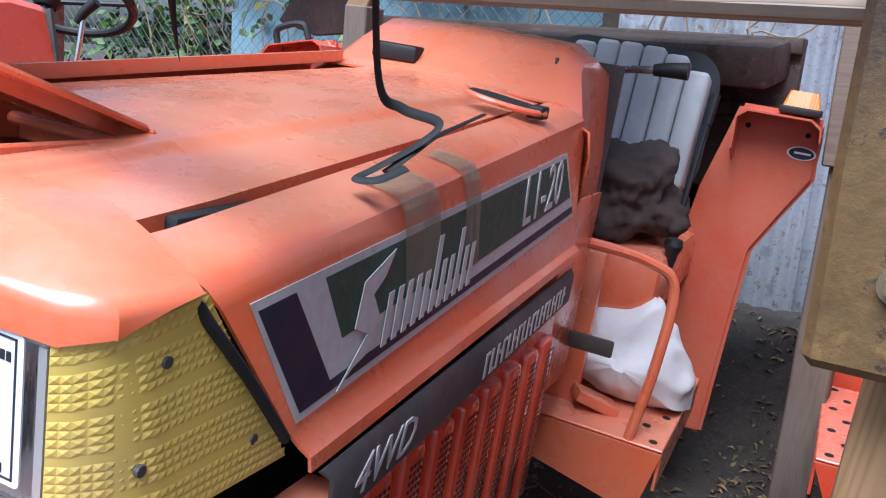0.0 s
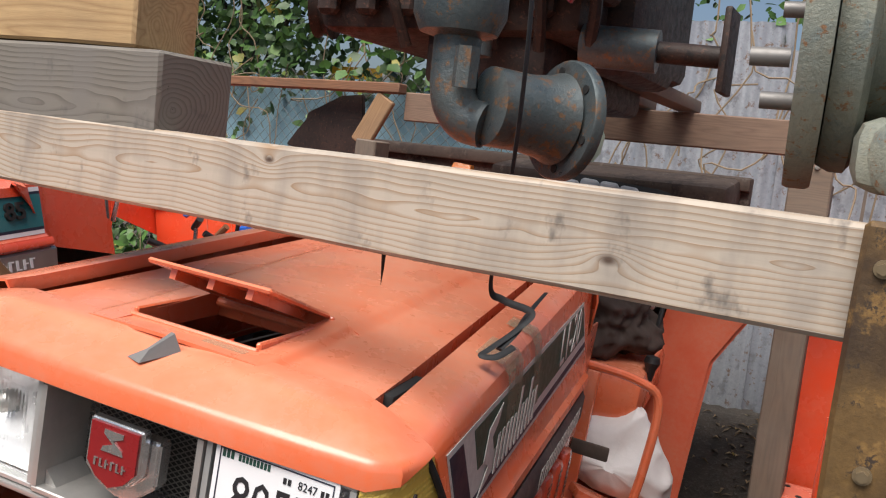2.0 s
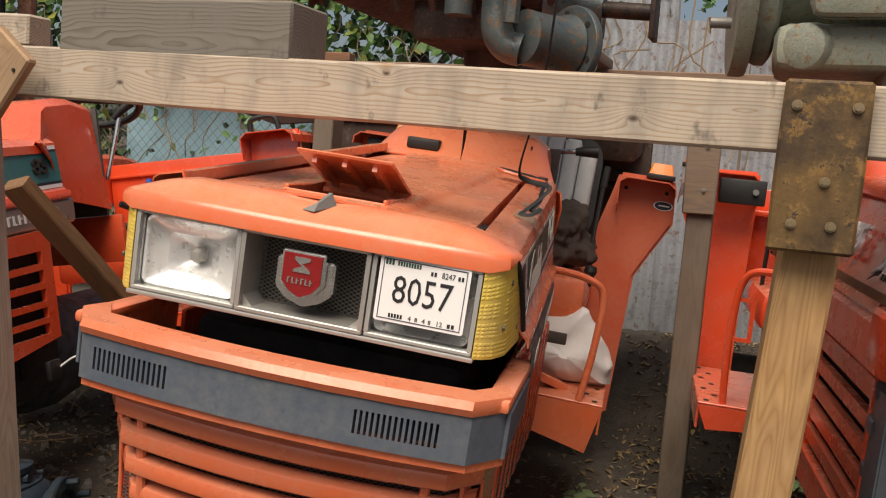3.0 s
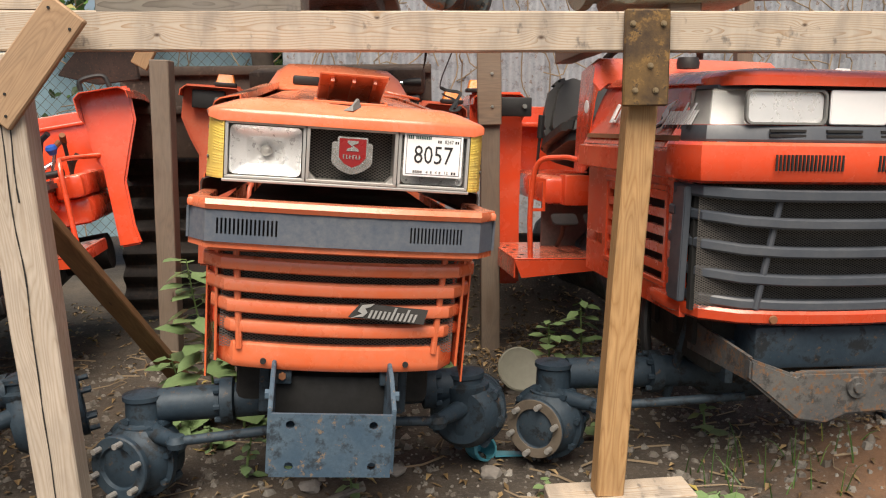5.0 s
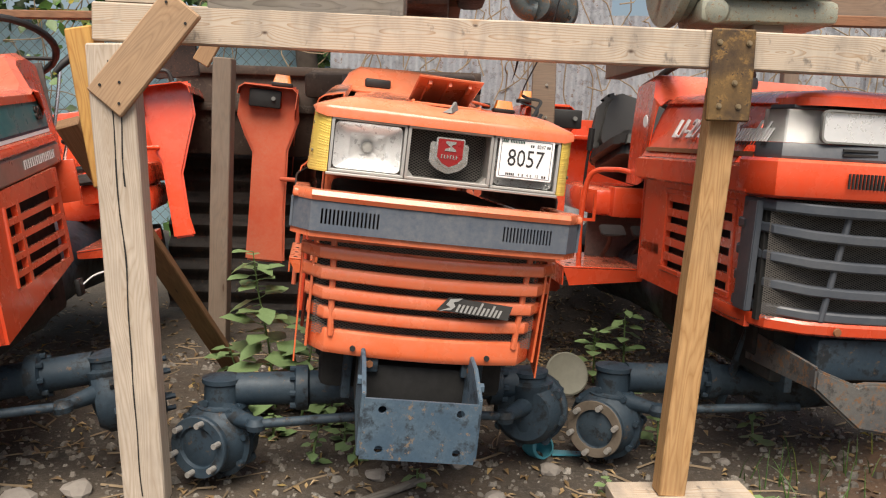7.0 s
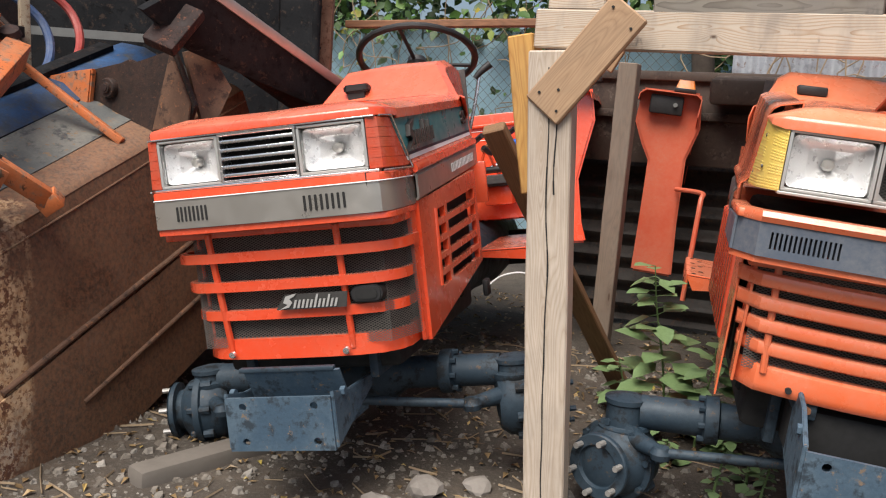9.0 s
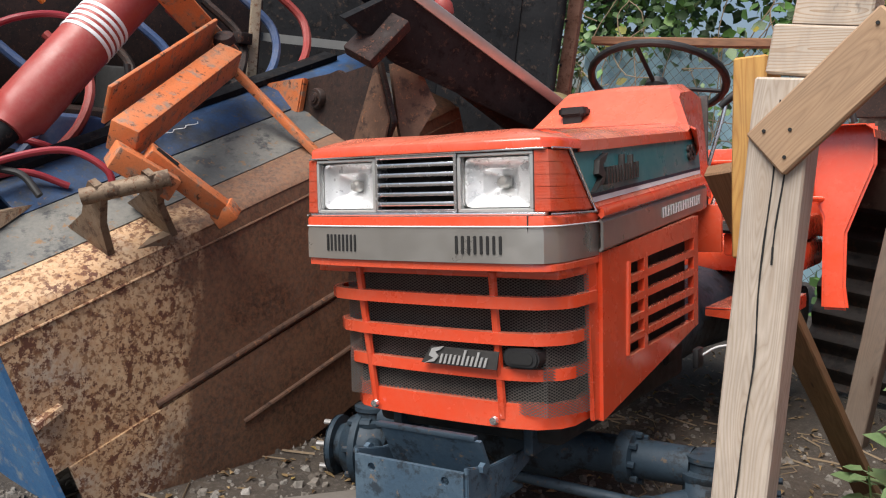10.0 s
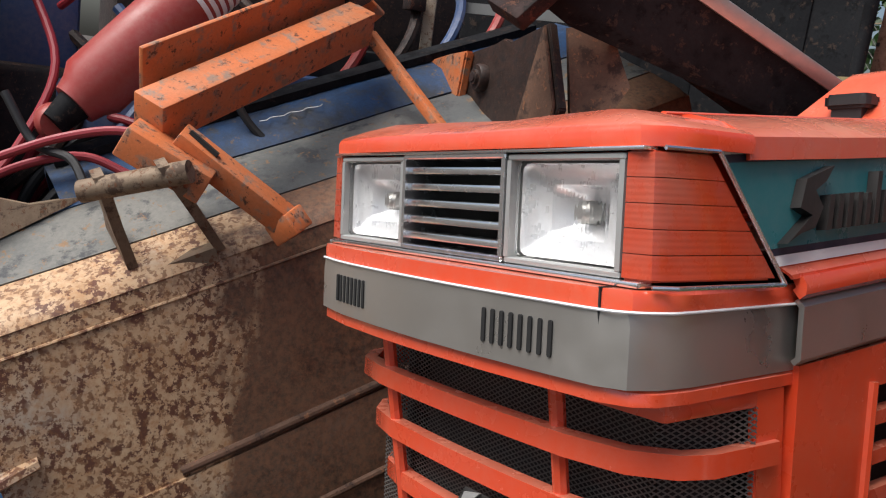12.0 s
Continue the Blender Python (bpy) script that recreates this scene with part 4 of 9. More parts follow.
def platform(parent, mat, s, x0, x1, y0, y1, z, drop=0.20):
    """Footboard: perforated tread with a turned-down edge."""
    bm = box(min(s * x0, s * x1), max(s * x0, s * x1), y0, y1, z - 0.006, z, 0.002, 1)
    p = part("footboard", bm, mat, parent, "orange footboard with a turned-down edge")
    part("front_skirt", prism([(s * x0, z - 0.008), (s * x1, z - 0.008), (s * (x1 - 0.03), z - drop), (s * x0, z - drop * 0.6)], 0.006, "y", y0 - 0.002), mat, p)
    part("side_skirt", box(min(s * x1, s * (x1 - 0.006)), max(s * x1, s * (x1 - 0.006)), y0 + 0.006, y1, z - min(0.09, drop), z - 0.007), mat, p)
    for k in range(7):
        xx, yy = s * (x1 - 0.025 - 0.028 * (k % 2)), y0 + 0.03 + k * (y1 - y0 - 0.06) / 6
        part("tread_hole", cyl((xx, yy, z - 0.001), (xx, yy, z + 0.0015), 0.009, None, 10), SHADOW_BLACK, p)
    return p


def chassis(parent, mat, dark=SHADOW_BLACK, w=0.24, top=0.86):
    """Engine block, frame rails, clutch housing and transmission under the bonnet."""
    bm = box(-w, w, 0.16, 0.98, 0.36, top, 0.02)
    e = part("engine_block", bm, dark, parent, "dark oily engine under the bonnet")
    for k in range(5):
        part("cylinder_rib", box(-w - 0.012, w + 0.012, 0.24 + k * 0.14, 0.30 + k * 0.14, 0.42, top - 0.06, 0.008, 1), dark, e)
    for s in (-1, 1):
        part("frame_rail", box(s * 0.17 - 0.012, s * 0.17 + 0.012, 0.14, 0.95, 0.34, 0.46, 0.004), mat, parent)
    secs = []
    for yy, rr, zz in ((0.95, 0.20, 0.48), (1.1, 0.21, 0.46), (1.3, 0.16, 0.44), (1.7, 0.16, 0.44), (2.1, 0.19, 0.44), (2.45, 0.17, 0.44)):
        secs.append([(rr * math.cos(a), yy, zz + rr * math.sin(a)) for a in (2 * math.pi * k / 12 for k in range(12))])
    part("gearbox", loft(secs), mat, parent)
    part("rear_axle", cyl((-0.36, 2.15, 0.42), (0.36, 2.15, 0.42), 0.085, None, 18), dark, parent)
    return e


def seat(parent, mat, x, y, z, w=0.44, h=0.34, tilt=12, pad=0.44):
    m = pose(x, y, z, -tilt, 0, 0)
    bm = None
    ribs = []
    n = 7
    for k in range(n):
        a0, a1 = -w / 2 + k * w / n, -w / 2 + (k + 1) * w / n
        hh = h * (1 - 0.13 * abs((k - 3) / 3) ** 3)
        ribs.append(box(a0 + 0.001, a1 - 0.001, -0.035, 0.05, 0.02, hh, 0.014, 3))
    b2 = prism(rounded(-w / 2 - 0.02, w / 2 + 0.02, 0.0, h + 0.02, 0.09), 0.03, "y", 0.045, 0.006)
    bmesh.ops.transform(b2, matrix=m, verts=b2.verts)
    back = part("seat_back", b2, BLACK, parent, "ribbed vinyl seat back")
    for bm in ribs:
        bmesh.ops.transform(bm, matrix=m, verts=bm.verts)
        part("seat_rib", bm, mat, back)
    c = prism(rounded(x - w / 2, x + w / 2, y - pad, y - 0.02, 0.07), 0.09, "z", z - 0.07, 0.02)
    part("seat_cushion", c, mat, parent)


def steering_wheel(parent, x, y, z, r=0.19, tilt=35):
    m = pose(x, y, z, -tilt, 0, 0)
    bm = tube([(r * math.cos(a), r * math.sin(a), 0) for a in (2 * math.pi * k / 28 for k in range(29))], 0.014, 10, smooth=False)
    bmesh.ops.transform(bm, matrix=m, verts=bm.verts)
    w = part("steering_wheel", bm, BLACK, parent, "black steering wheel rim")
    for a in (0.5, 2.6, 4.7):
        p = m @ Vector((r * math.cos(a), r * math.sin(a), 0))
        part("spoke", cyl(p, m @ Vector((0, 0, -0.03)), 0.008, None, 8), BLACK, w)
    part("hub", lathe([(0, 0.0), (0.035, -0.005), (0.042, -0.03), (0.03, -0.05), (0, -0.05)], m, 20), BLACK, w)
    part("column", cyl(m @ Vector((0, 0, -0.03)), m @ Vector((0, 0, -0.28)), 0.018, None, 14), BLACK, parent)


def surf_poly(poly, f, t=0.0012, bm=None, sub=1):
    """A thin flat piece laid on the surface f(u, v) -> (point, outward normal)."""
    b2 = bmesh.new()
    lo, hi = [], []
    for u, v in poly:
        p, nn = f(u, v)
        lo.append(b2.verts.new(p + nn * 0.0008))
        hi.append(b2.verts.new(p + nn * (0.0008 + t)))
    b2.faces.new(hi)
    for k in range(len(poly)):
        b2.faces.new((lo[k], lo[(k + 1) % len(poly)], hi[(k + 1) % len(poly)], hi[k]))
    return join(bm, b2)


# ---- tractor with the auction sticker ----
def tractor_a():
    T = thing("tractor", "worn orange tractor without wheels, its bonnet hatch ajar", "tractor", POSE_A, "parked tractors")
    chassis(T, BLUEGREY)
    # bonnet: raised middle panel with a square opening, sloping front cap
    def mid(y):
        k = 1 - 0.22 * max(0, y) / 1.05
        z = 1.090 + 0.075 * max(0, y - 0.1)
        return k, z
    def top_sheet(x0, x1, ys):
        secs = []
        for y in ys:
            k, z = mid(y)
            row = []
            for i in range(49):
                f = x0 + (x1 - x0) * i / 48
                step = max(0.0, min(1.0, (0.122 + 0.05 * y - abs(f)) / 0.016))
                row.append((f * k, y, z - 0.001 + 0.007 * step * step * (3 - 2 * step) + 0.009 * (1 - (f / 0.235) ** 2)))
            if abs(x0 + 0.235) < 1e-6:
                row = [(row[0][0] - 0.001, y, z - 0.03)] + row
            if abs(x1 - 0.235) < 1e-6:
                row = row + [(row[-1][0] + 0.001, y, z - 0.03)]
            secs.append(row)
        return secs
    bm = sheet(top_sheet(-0.235, -0.077, [0.064, 0.18, 0.262]), 0.004)
    sheet(top_sheet(0.085, 0.235, [0.064, 0.18, 0.262]), 0.004, bm)
    sheet(top_sheet(-0.235, 0.235, [0.262 + 0.778 * i / 10 for i in range(11)]), 0.004, bm)
    sheet(top_sheet(-0.077, 0.085, [0.064, 0.10]), 0.004, bm)
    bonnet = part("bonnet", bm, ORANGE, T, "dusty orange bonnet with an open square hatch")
    nose([(-0.316, 0.072), (-0.316, 0.045), (-0.308, 0.012), (-0.282, -0.006), (-0.15, -0.013), (0, -0.015), (0.15, -0.013), (0.282, -0.006), (0.308, 0.012), (0.316, 0.045), (0.316, 0.072)],
         [(1.046, 0.004), (1.046, 0.0), (1.064, 0.0), (1.071, 0.003), (1.0755, 0.010), (1.0925, 0.058), (1.0955, 0.068), (1.102, 0.10)], (0.0, 0.13), ORANGE, T, "bonnet_nose", "", 0.024)
    # hatch rim, lid and a black sheet for the shade inside
    part("hatch_rim", _hatch_rim(), ORANGE, bonnet)
    lid = box(-0.080, 0.082, -0.170, 0.0, -0.003, 0.003, 0.003, 1)
    bmesh.ops.transform(lid, matrix=pose(0.004, 0.262, 1.119, -18, 0, 2), verts=lid.verts)
    lid = part("hatch_lid", lid, ORANGE, T, "hatch lid propped a little open")
    for xx in (-0.05, 0.0, 0.05):
        rb = box(xx - 0.004, xx + 0.004, -0.155, -0.01, -0.014, -0.003)
        bmesh.ops.transform(rb, matrix=pose(0.004, 0.262, 1.119, -18, 0, 2), verts=rb.verts)
        part("lid_rib", rb, ORANGE, lid)
    part("hatch_shade", box(-0.075, 0.083, 0.102, 0.262, 0.99, 1.0), SHADOW_BLACK, T)
    part("lid_hinge", cyl((-0.07, 0.250, 1.102), (0.075, 0.250, 1.102), 0.006, None, 10), ORANGE, T)
    part("nose_ornament", loft([[(-0.016, 0.022, 1.086), (0.006, 0.014, 1.086), (0.027, 0.052, 1.096), (0.006, 0.060, 1.097)], [(0.002, 0.028, 1.098), (0.006, 0.027, 1.098), (0.019, 0.048, 1.115), (0.013, 0.050, 1.115)]]), GREY_ALLOY, T, "small pale metal bonnet ornament")
    part("tape_scrap", box(0.03, 0.085, 0.080, 0.099, 1.1035, 1.1052), TAPE, bonnet)
    # side panels: shoulder, decal face, ledge
    def prof(y):
        k = max(0.0, y) / 1.04
        sh = 0.045 * k
        return [(0.249 - 0.050 * k, 1.066), (0.2495 - 0.050 * k, 1.085), (0.253 - 0.050 * k, 1.0855), (0.296 - sh, 1.075), (0.309 - sh, 1.066), (0.315 - sh, 1.052), (0.326 - sh, 0.932), (0.334 - sh, 0.924), (0.343 - sh, 0.917), (0.345 - sh, 0.905)]
    for s in (1, -1):
        lift = 0.0 if s > 0 else 0.022
        secs = []
        for y in [0.076, 0.12, 0.2, 0.35, 0.5, 0.65, 0.8, 0.95, 1.04]:
            row = []
            for x, z in prof(y):
                # the front edge runs back as it goes down
                yy = y + max(0, 0.13 * (1 - y / 0.6)) * max(0, min(1, (1.08 - z) / 0.16)) if y < 0.6 else y
                x += 0.045 * (y - yy) / 1.04
                row.append((s * x, yy, z + lift * (1 if z > 1.04 else 0) + max(0, yy - 0.10) * (0.085 if z > 1.06 else 0.062 if z > 0.93 else 0.02)))
            secs.append(row)
        part("side_panel", sheet(secs, 0.003), ORANGE, T, "chipped orange side panel with a striped decal" if s > 0 else "")
    def face(u, v):
        """The decal face: u along y, v from 0 at its foot to 1 at its top."""
        z = 0.934 + v * (1.050 - 0.934)
        k = u / 1.04
        x = 0.3255 - 0.045 * k - (z - 0.935) / 0.12 * 0.011
        nn = Vector((1, 0.043, 0.09)).normalized()
        return Vector((x, u, z + 0.062 * max(0, u - 0.10))), nn
    D = lambda poly, mat, t, nm: part(nm, surf_poly(poly, face, t), mat, T, smooth=False)
    D([(0.124, 0.985), (0.935, 0.985), (1.015, 0.02), (0.188, 0.02)], DECAL_WHITE, 0.0008, "decal_border")
    D([(0.133, 0.92), (0.180, 0.92), (0.236, 0.16), (0.998, 0.19), (1.006, 0.09), (0.192, 0.08)], NAVY_INK, 0.0014, "decal_block")
    D([(0.222, 0.92), (0.930, 0.92), (0.980, 0.34), (0.440, 0.30), (0.420, 0.42), (0.253, 0.42)], DECAL_GREEN, 0.0014, "decal_field")
    side_m = lambda u, v, rot=0: Matrix.Translation(face(u, v)[0] + face(u, v)[1] * 0.003) @ pose(0, 0, 0, 90, 0, 90 + 2.5) @ pose(0, 0, 0, -5, 0, rot)
    emblem_word(T, side_m(0.410, 0.47, 3.6), 0.325, 0.078, DECAL_WHITE, "series_mark", None, 0.0010)
    mesh_text("L1-20", 0.094, 0.0006, side_m(0.815, 0.62, 3.6), DECAL_WHITE, T, "model_lettering", 0.25, width=0.88)
    # tape patches over the shoulder and decal
    def shoulder(u, v):
        k = u / 1.04
        a, b = Vector((0.252 - 0.050 * k, u, 1.0885 + 0.085 * (u - 0.1))), Vector((0.307 - 0.045 * k, u, 1.0690 + 0.085 * (u - 0.1)))
        return a.lerp(b, v), Vector((0.25, 0, 1)).normalized()
    for u0, u1, v1, nm in ((0.34, 0.42, 0.45, "tape"), (0.49, 0.535, 0.30, "tape")):
        rows = []
        for u in (u0, (u0 + u1) / 2, u1):
            (a, na), (b, _), (c, nc), (d, _) = shoulder(u, 0.35), shoulder(u + 0.015, 0.97), face(u + 0.02, 1.02), face(u + 0.03, v1)
            rows.append([a + na * 0.0035, b + na * 0.004, (b + c) / 2 + Vector((0.0055, 0, 0.003)), c + nc * 0.0035, d + nc * 0.0032])
        bmt = loft(rows, closed=False)
        bmesh.ops.solidify(bmt, geom=bmt.faces[:], thickness=0.0008)
        part(nm, bmt, TAPE, T, "strip of yellowed packing tape", smooth=False)
    # rear slot in the shoulder: proud black oval for the shaded recess
    sl = prism(rounded(-0.055, 0.055, -0.026, 0.026, 0.025), 0.003, "z", 0.0)
    bmesh.ops.transform(sl, matrix=pose(0.196, 0.845, 1.1650, 4.5, 7, 10), verts=sl.verts)
    part("shoulder_slot", sl, SHADOW_BLACK, T, "dark oval slot in the bonnet shoulder")
    rim = tube([tuple(pose(0.196, 0.845, 1.1640, 4.5, 7, 10) @ Vector((0.060 * math.cos(a), 0.031 * math.sin(a), 0))) for a in (2 * math.pi * k / 20 for k in range(21))], 0.0045, 8, smooth=False)
    part("slot_rim", rim, ORANGE, T)
    part("slot_catch", box(0.232, 0.256, 0.840, 0.872, 1.148, 1.1665, 0.003), BLACK, T)
    # black strips laid in as the shade down the open seams
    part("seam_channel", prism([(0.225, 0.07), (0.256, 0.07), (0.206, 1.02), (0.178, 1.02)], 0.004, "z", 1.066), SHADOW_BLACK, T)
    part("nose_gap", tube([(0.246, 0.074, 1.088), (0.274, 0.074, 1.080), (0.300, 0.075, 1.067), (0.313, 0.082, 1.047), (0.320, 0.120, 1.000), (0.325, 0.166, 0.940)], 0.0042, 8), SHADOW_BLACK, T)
    # black filler as shade in the seam mouth where the panel has come loose
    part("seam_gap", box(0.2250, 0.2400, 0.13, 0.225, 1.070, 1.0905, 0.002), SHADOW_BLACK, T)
    # dark lower strip with the lettering, louvred red side screens
    for s in (1, -1):
        secs = [[(s * (0.340 - 0.045 * k), 0.20 + 0.83 * k, 0.905), (s * (0.346 - 0.045 * k), 0.21 + 0.82 * k, 0.895), (s * (0.346 - 0.045 * k), 0.215 + 0.815 * k, 0.850), (s * (0.338 - 0.045 * k), 0.22 + 0.81 * k, 0.842)] for k in (0, 0.25, 0.5, 0.75, 1.0)]
        part("side_strip", sheet(secs, 0.004), DARKGREY, T, "dark grey lower strip")
        bm = box(s * 0.295 - 0.004, s * 0.295 + 0.004, 0.22, 0.97, 0.50, 0.845, 0.002, 1)
        scr = part("side_screen", bm, RED, T, "red perforated side screen with upright ribs")
        for k in range(9):
            y0 = 0.27 + k * 0.078
            part("rib", box(s * 0.302 - 0.012, s * 0.302 + 0.012, y0, y0 + 0.052, 0.53, 0.815, 0.010, 2), RED, scr)
        for k in range(9):
            y0 = 0.27 + k * 0.078
            part("screen_mesh", _dots(s * 0.3148, y0 + 0.008, y0 + 0.044, 0.55, 0.80, s), SHADOW_BLACK, T)
        part("skirt", prism([(0.06, 0.86), (0.22, 0.86), (0.22, 0.50), (0.10, 0.44)], 0.004, "x", s * 0.31), ORANGE, T)
    strip_m = lambda u, rot=0: Matrix.Translation((0.3475 - 0.045 * (u - 0.2) / 0.83, u, 0.873)) @ pose(0, 0, 0, 90, 0, 90 + 3)
    mesh_text("4WD", 0.05, 0.0006, strip_m(0.31), DECAL_WHITE, T, "drive_lettering", 0.3, width=1.1)
    bars_word(T, strip_m(0.78), 0.40, 0.032, DECAL_WHITE, 18, 0.0008, "strip_mark")
    # lamp panel
    lp = part("lamp_panel", box(-0.272, 0.272, 0.092, 0.105, 0.918, 1.05, 0.002), GREY_PLASTIC, T, "grey lamp panel with two headlights and a grille box")
    headlight(T, -0.270, -0.095, 0.922, 1.048)
    hr = headlight(T, 0.112, 0.274, 0.922, 1.048, 0.0, False)
    part("panel_sill", box(-0.275, 0.278, -0.007, 0.02, 0.914, 0.921, 0.002), PALE_METAL, lp)
    part("panel_head", box(-0.275, 0.278, -0.006, 0.02, 1.0485, 1.053, 0.001), PALE_METAL, lp)
    gb = part("grille_box", frame_rect(-0.093, 0.110, 0.922, 1.048, 0.007, -0.007, 0.09), PALE_METAL, T, "silver grille box with a red shield emblem")
    part("grille_back", box(-0.086, 0.103, 0.075, 0.080, 0.929, 1.041), SHADOW_BLACK, gb)
    part("grille_wire", lattice(-0.086, 0.103, 0.929, 1.041, 0.06, 0.011, 0.6, 0.0009), MESH_WIRE, gb)
    for s in (-1, 1):
        part("corner_gusset", prism([(0.0085 + s * 0.094, 0.929), (0.0085 + s * 0.078, 0.929), (0.0085 + s * 0.094, 0.945)], 0.05, "y", 0.005), PALE_METAL, gb)
    sh = [(-0.034, 0.030), (0.034, 0.030), (0.034, -0.018), (0.020, -0.034), (0.0, -0.043), (-0.020, -0.034), (-0.034, -0.018)]
    cx, cz = 0.0085, 0.990
    em = part("shield_emblem", prism([(cx + a * 1.35, cz + b * 1.0 - 0.004) for a, b in sh], 0.020, "y", 0.004, 0.003), CHROME, T, "chrome shield emblem with red enamel")
    part("shield_rim", prism([(cx + a, cz + b + 0.008) for a, b in sh], 0.012, "y", -0.008, 0.002), CHROME, em)
    part("shield_enamel", prism([(cx + a * 0.88, cz + b * 0.88 + 0.008) for a, b in sh], 0.002, "y", -0.0102), EMBLEM_RED, em)
    zz = [(-0.012, 0.022), (0.012, 0.022), (0.012, 0.017), (0.000, 0.012), (0.012, 0.004), (0.014, -0.001), (-0.014, -0.001), (-0.012, 0.004), (0.000, 0.0085), (-0.012, 0.017)]
    part("shield_mark", prism([(cx + a, cz + b + 0.008) for a, b in zz], 0.001, "y", -0.0114), CHROME, em, smooth=False)
    bars_word(em, pose(cx, -0.0106, cz - 0.006, 90, 0, 0), 0.042, 0.009, CHROME, 6, 0.0008)
    # sticker on the second lamp
    sx0, sx1, sz0, sz1 = 0.124, 0.258, 0.950, 1.046
    st = part("auction_sticker", prism(rounded(sx0, sx1, sz0, sz1, 0.004), 0.0012, "y", -0.0055), WHITE_STICKER, T, "white auction number sticker over the headlight", smooth=False)
    part("sticker_line", frame_line(sx0 + 0.005, sx1 - 0.005, sz0 + 0.004, sz1 - 0.004, 0.0012, -0.0062), NAVY_INK, st, smooth=False)
    mesh_text("8057", 0.058, 0.0002, pose(0.191, -0.0060, 0.997, 90, 0, 0), BLACK_INK, st, "number", width=0.78)
    mesh_text("8247", 0.012, 0.0002, pose(0.226, -0.0060, 1.030, 90, 0, 0), BLACK_INK, st, "small_number", width=0.85)
    for x0, x1, z0, z1, mt in ((0.132, 0.146, 1.033, 1.041, GREEN_INK), (0.150, 0.186, 1.0335, 1.040, GREEN_INK), (0.200, 0.210, 1.027, 1.033, BLACK_INK), (0.240, 0.250, 1.027, 1.033, BLACK_INK), (0.146, 0.168, 0.957, 0.963, BLACK_INK), (0.234, 0.246, 0.957, 0.963, BLACK_INK), (0.186, 0.190, 0.957, 0.963, BLACK_INK), (0.206, 0.210, 0.957, 0.963, BLACK_INK)):
        n = max(2, int((x1 - x0) / 0.004))
        for k in range(n):
            part("printed_bar", box(x0 + (x1 - x0) * k / n, x0 + (x1 - x0) * (k + 0.7) / n, -0.0061, -0.0056, z0, z1), mt, st, smooth=False)
    mesh_text("4", 0.010, 0.0002, pose(0.178, -0.0060, 0.960, 90, 0, 0), BLACK_INK, st, "date_number")
    mesh_text("4", 0.010, 0.0002, pose(0.199, -0.0060, 0.960, 90, 0, 0), BLACK_INK, st, "date_number")
    mesh_text("12", 0.010, 0.0002, pose(0.222, -0.0060, 0.960, 90, 0, 0), BLACK_INK, st, "date_number")
    # yellow corner lenses, wrapped round to the side with rows of prisms
    for s in (-1, 1):
        x0, x1 = (0.276, 0.309)
        if s < 0:
            x0, x1 = 0.272, 0.309
        lo = [(x0, -0.004), (x0 + 0.012, 0.003), (x0 + 0.026, 0.020), (x1 + 0.005, 0.055), (x1 + 0.010, 0.178)]
        hi = [(x0, -0.004), (x0 + 0.011, 0.002), (x0 + 0.021, 0.012), (x1 - 0.002, 0.030), (x1 + 0.001, 0.080)]
        tops = [1.046, 1.0485, 1.053, 1.060, 1.068]
        bm = loft([[(s * a, b, 0.920) for a, b in lo] + [(s * x0, 0.178, 0.920)], [(s * a, b, zt) for (a, b), zt in zip(hi, tops)] + [(s * x0, 0.080, 1.046)]])
        ln = part("corner_lens", bm, YELLOW_LENS, T, "yellow prismatic corner lens")
        bm = bmesh.new()
        for r in range(22):
            if r % 5 == 4:
                continue
            t = (r + 0.5) / 22
            line = [Vector((s * (a[0] + (b[0] - a[0]) * t), a[1] + (b[1] - a[1]) * t, 0.922 + t * (zt - 0.924))) for a, b, zt in zip(lo, hi, tops)]
            for p, q in zip(line, line[1:]):
                d = q - p
                n = max(1, int(d.length / 0.0062))
                nn = Vector((d.y, -d.x, 0)).normalized() * s
                for k in range(n):
                    c0, c1 = p + d * (k / n), p + d * ((k + 1) / n)
                    vs = [bm.verts.new(v + nn * 0.0003) for v in (c0 + Vector((0, 0, -0.0026)), c1 + Vector((0, 0, -0.0026)), c1 + Vector((0, 0, 0.0026)), c0 + Vector((0, 0, 0.0026)))]
                    cv = bm.verts.new((c0 + c1) / 2 + nn * 0.0012)
                    for i in range(4):
                        bm.faces.new((vs[i], vs[(i + 1) % 4], cv))
        tagged(part("prism_pattern", bm, YELLOW_LENS, ln, smooth=False), kind="stuff")
        for yy, zz in ((0.035, 0.965), (0.138, 0.948), (0.050, 1.030)):
            part("lens_screw", cyl((s * 0.308, yy, zz), (s * (0.3115 if yy < 0.1 else 0.3175), yy, zz), 0.0040, None, 10), DARKGREY, ln)
    # bumper: orange rim with an open top behind it, grey band with slots
    def bow(x, y0):
        return y0 + 0.035 * (abs(x) / 0.34) ** 2 + (0.05 * max(0, abs(x) - 0.30) / 0.04 if abs(x) > 0.30 else 0)
    xs = [-0.343, -0.338, -0.325, -0.30, -0.2, -0.1, 0, 0.1, 0.2, 0.30, 0.325, 0.338, 0.343]
    def band(z0, z1, y0, d, bulge=0.0):
        rows = []
        for x in xs:
            yy = bow(x, y0)
            rows.append([(x, yy, z0), (x * 1.0, yy - bulge, (z0 + z1) / 2), (x, yy, z1), (x * 0.965, yy + d, z1), (x * 0.965, yy + d, z0)])
        return loft(rows)
    bp = part("bumper_rim", band(0.858, 0.880, -0.098, 0.055, 0.006), ORANGE, T, "orange bumper rim, top painted paler for sun glare")
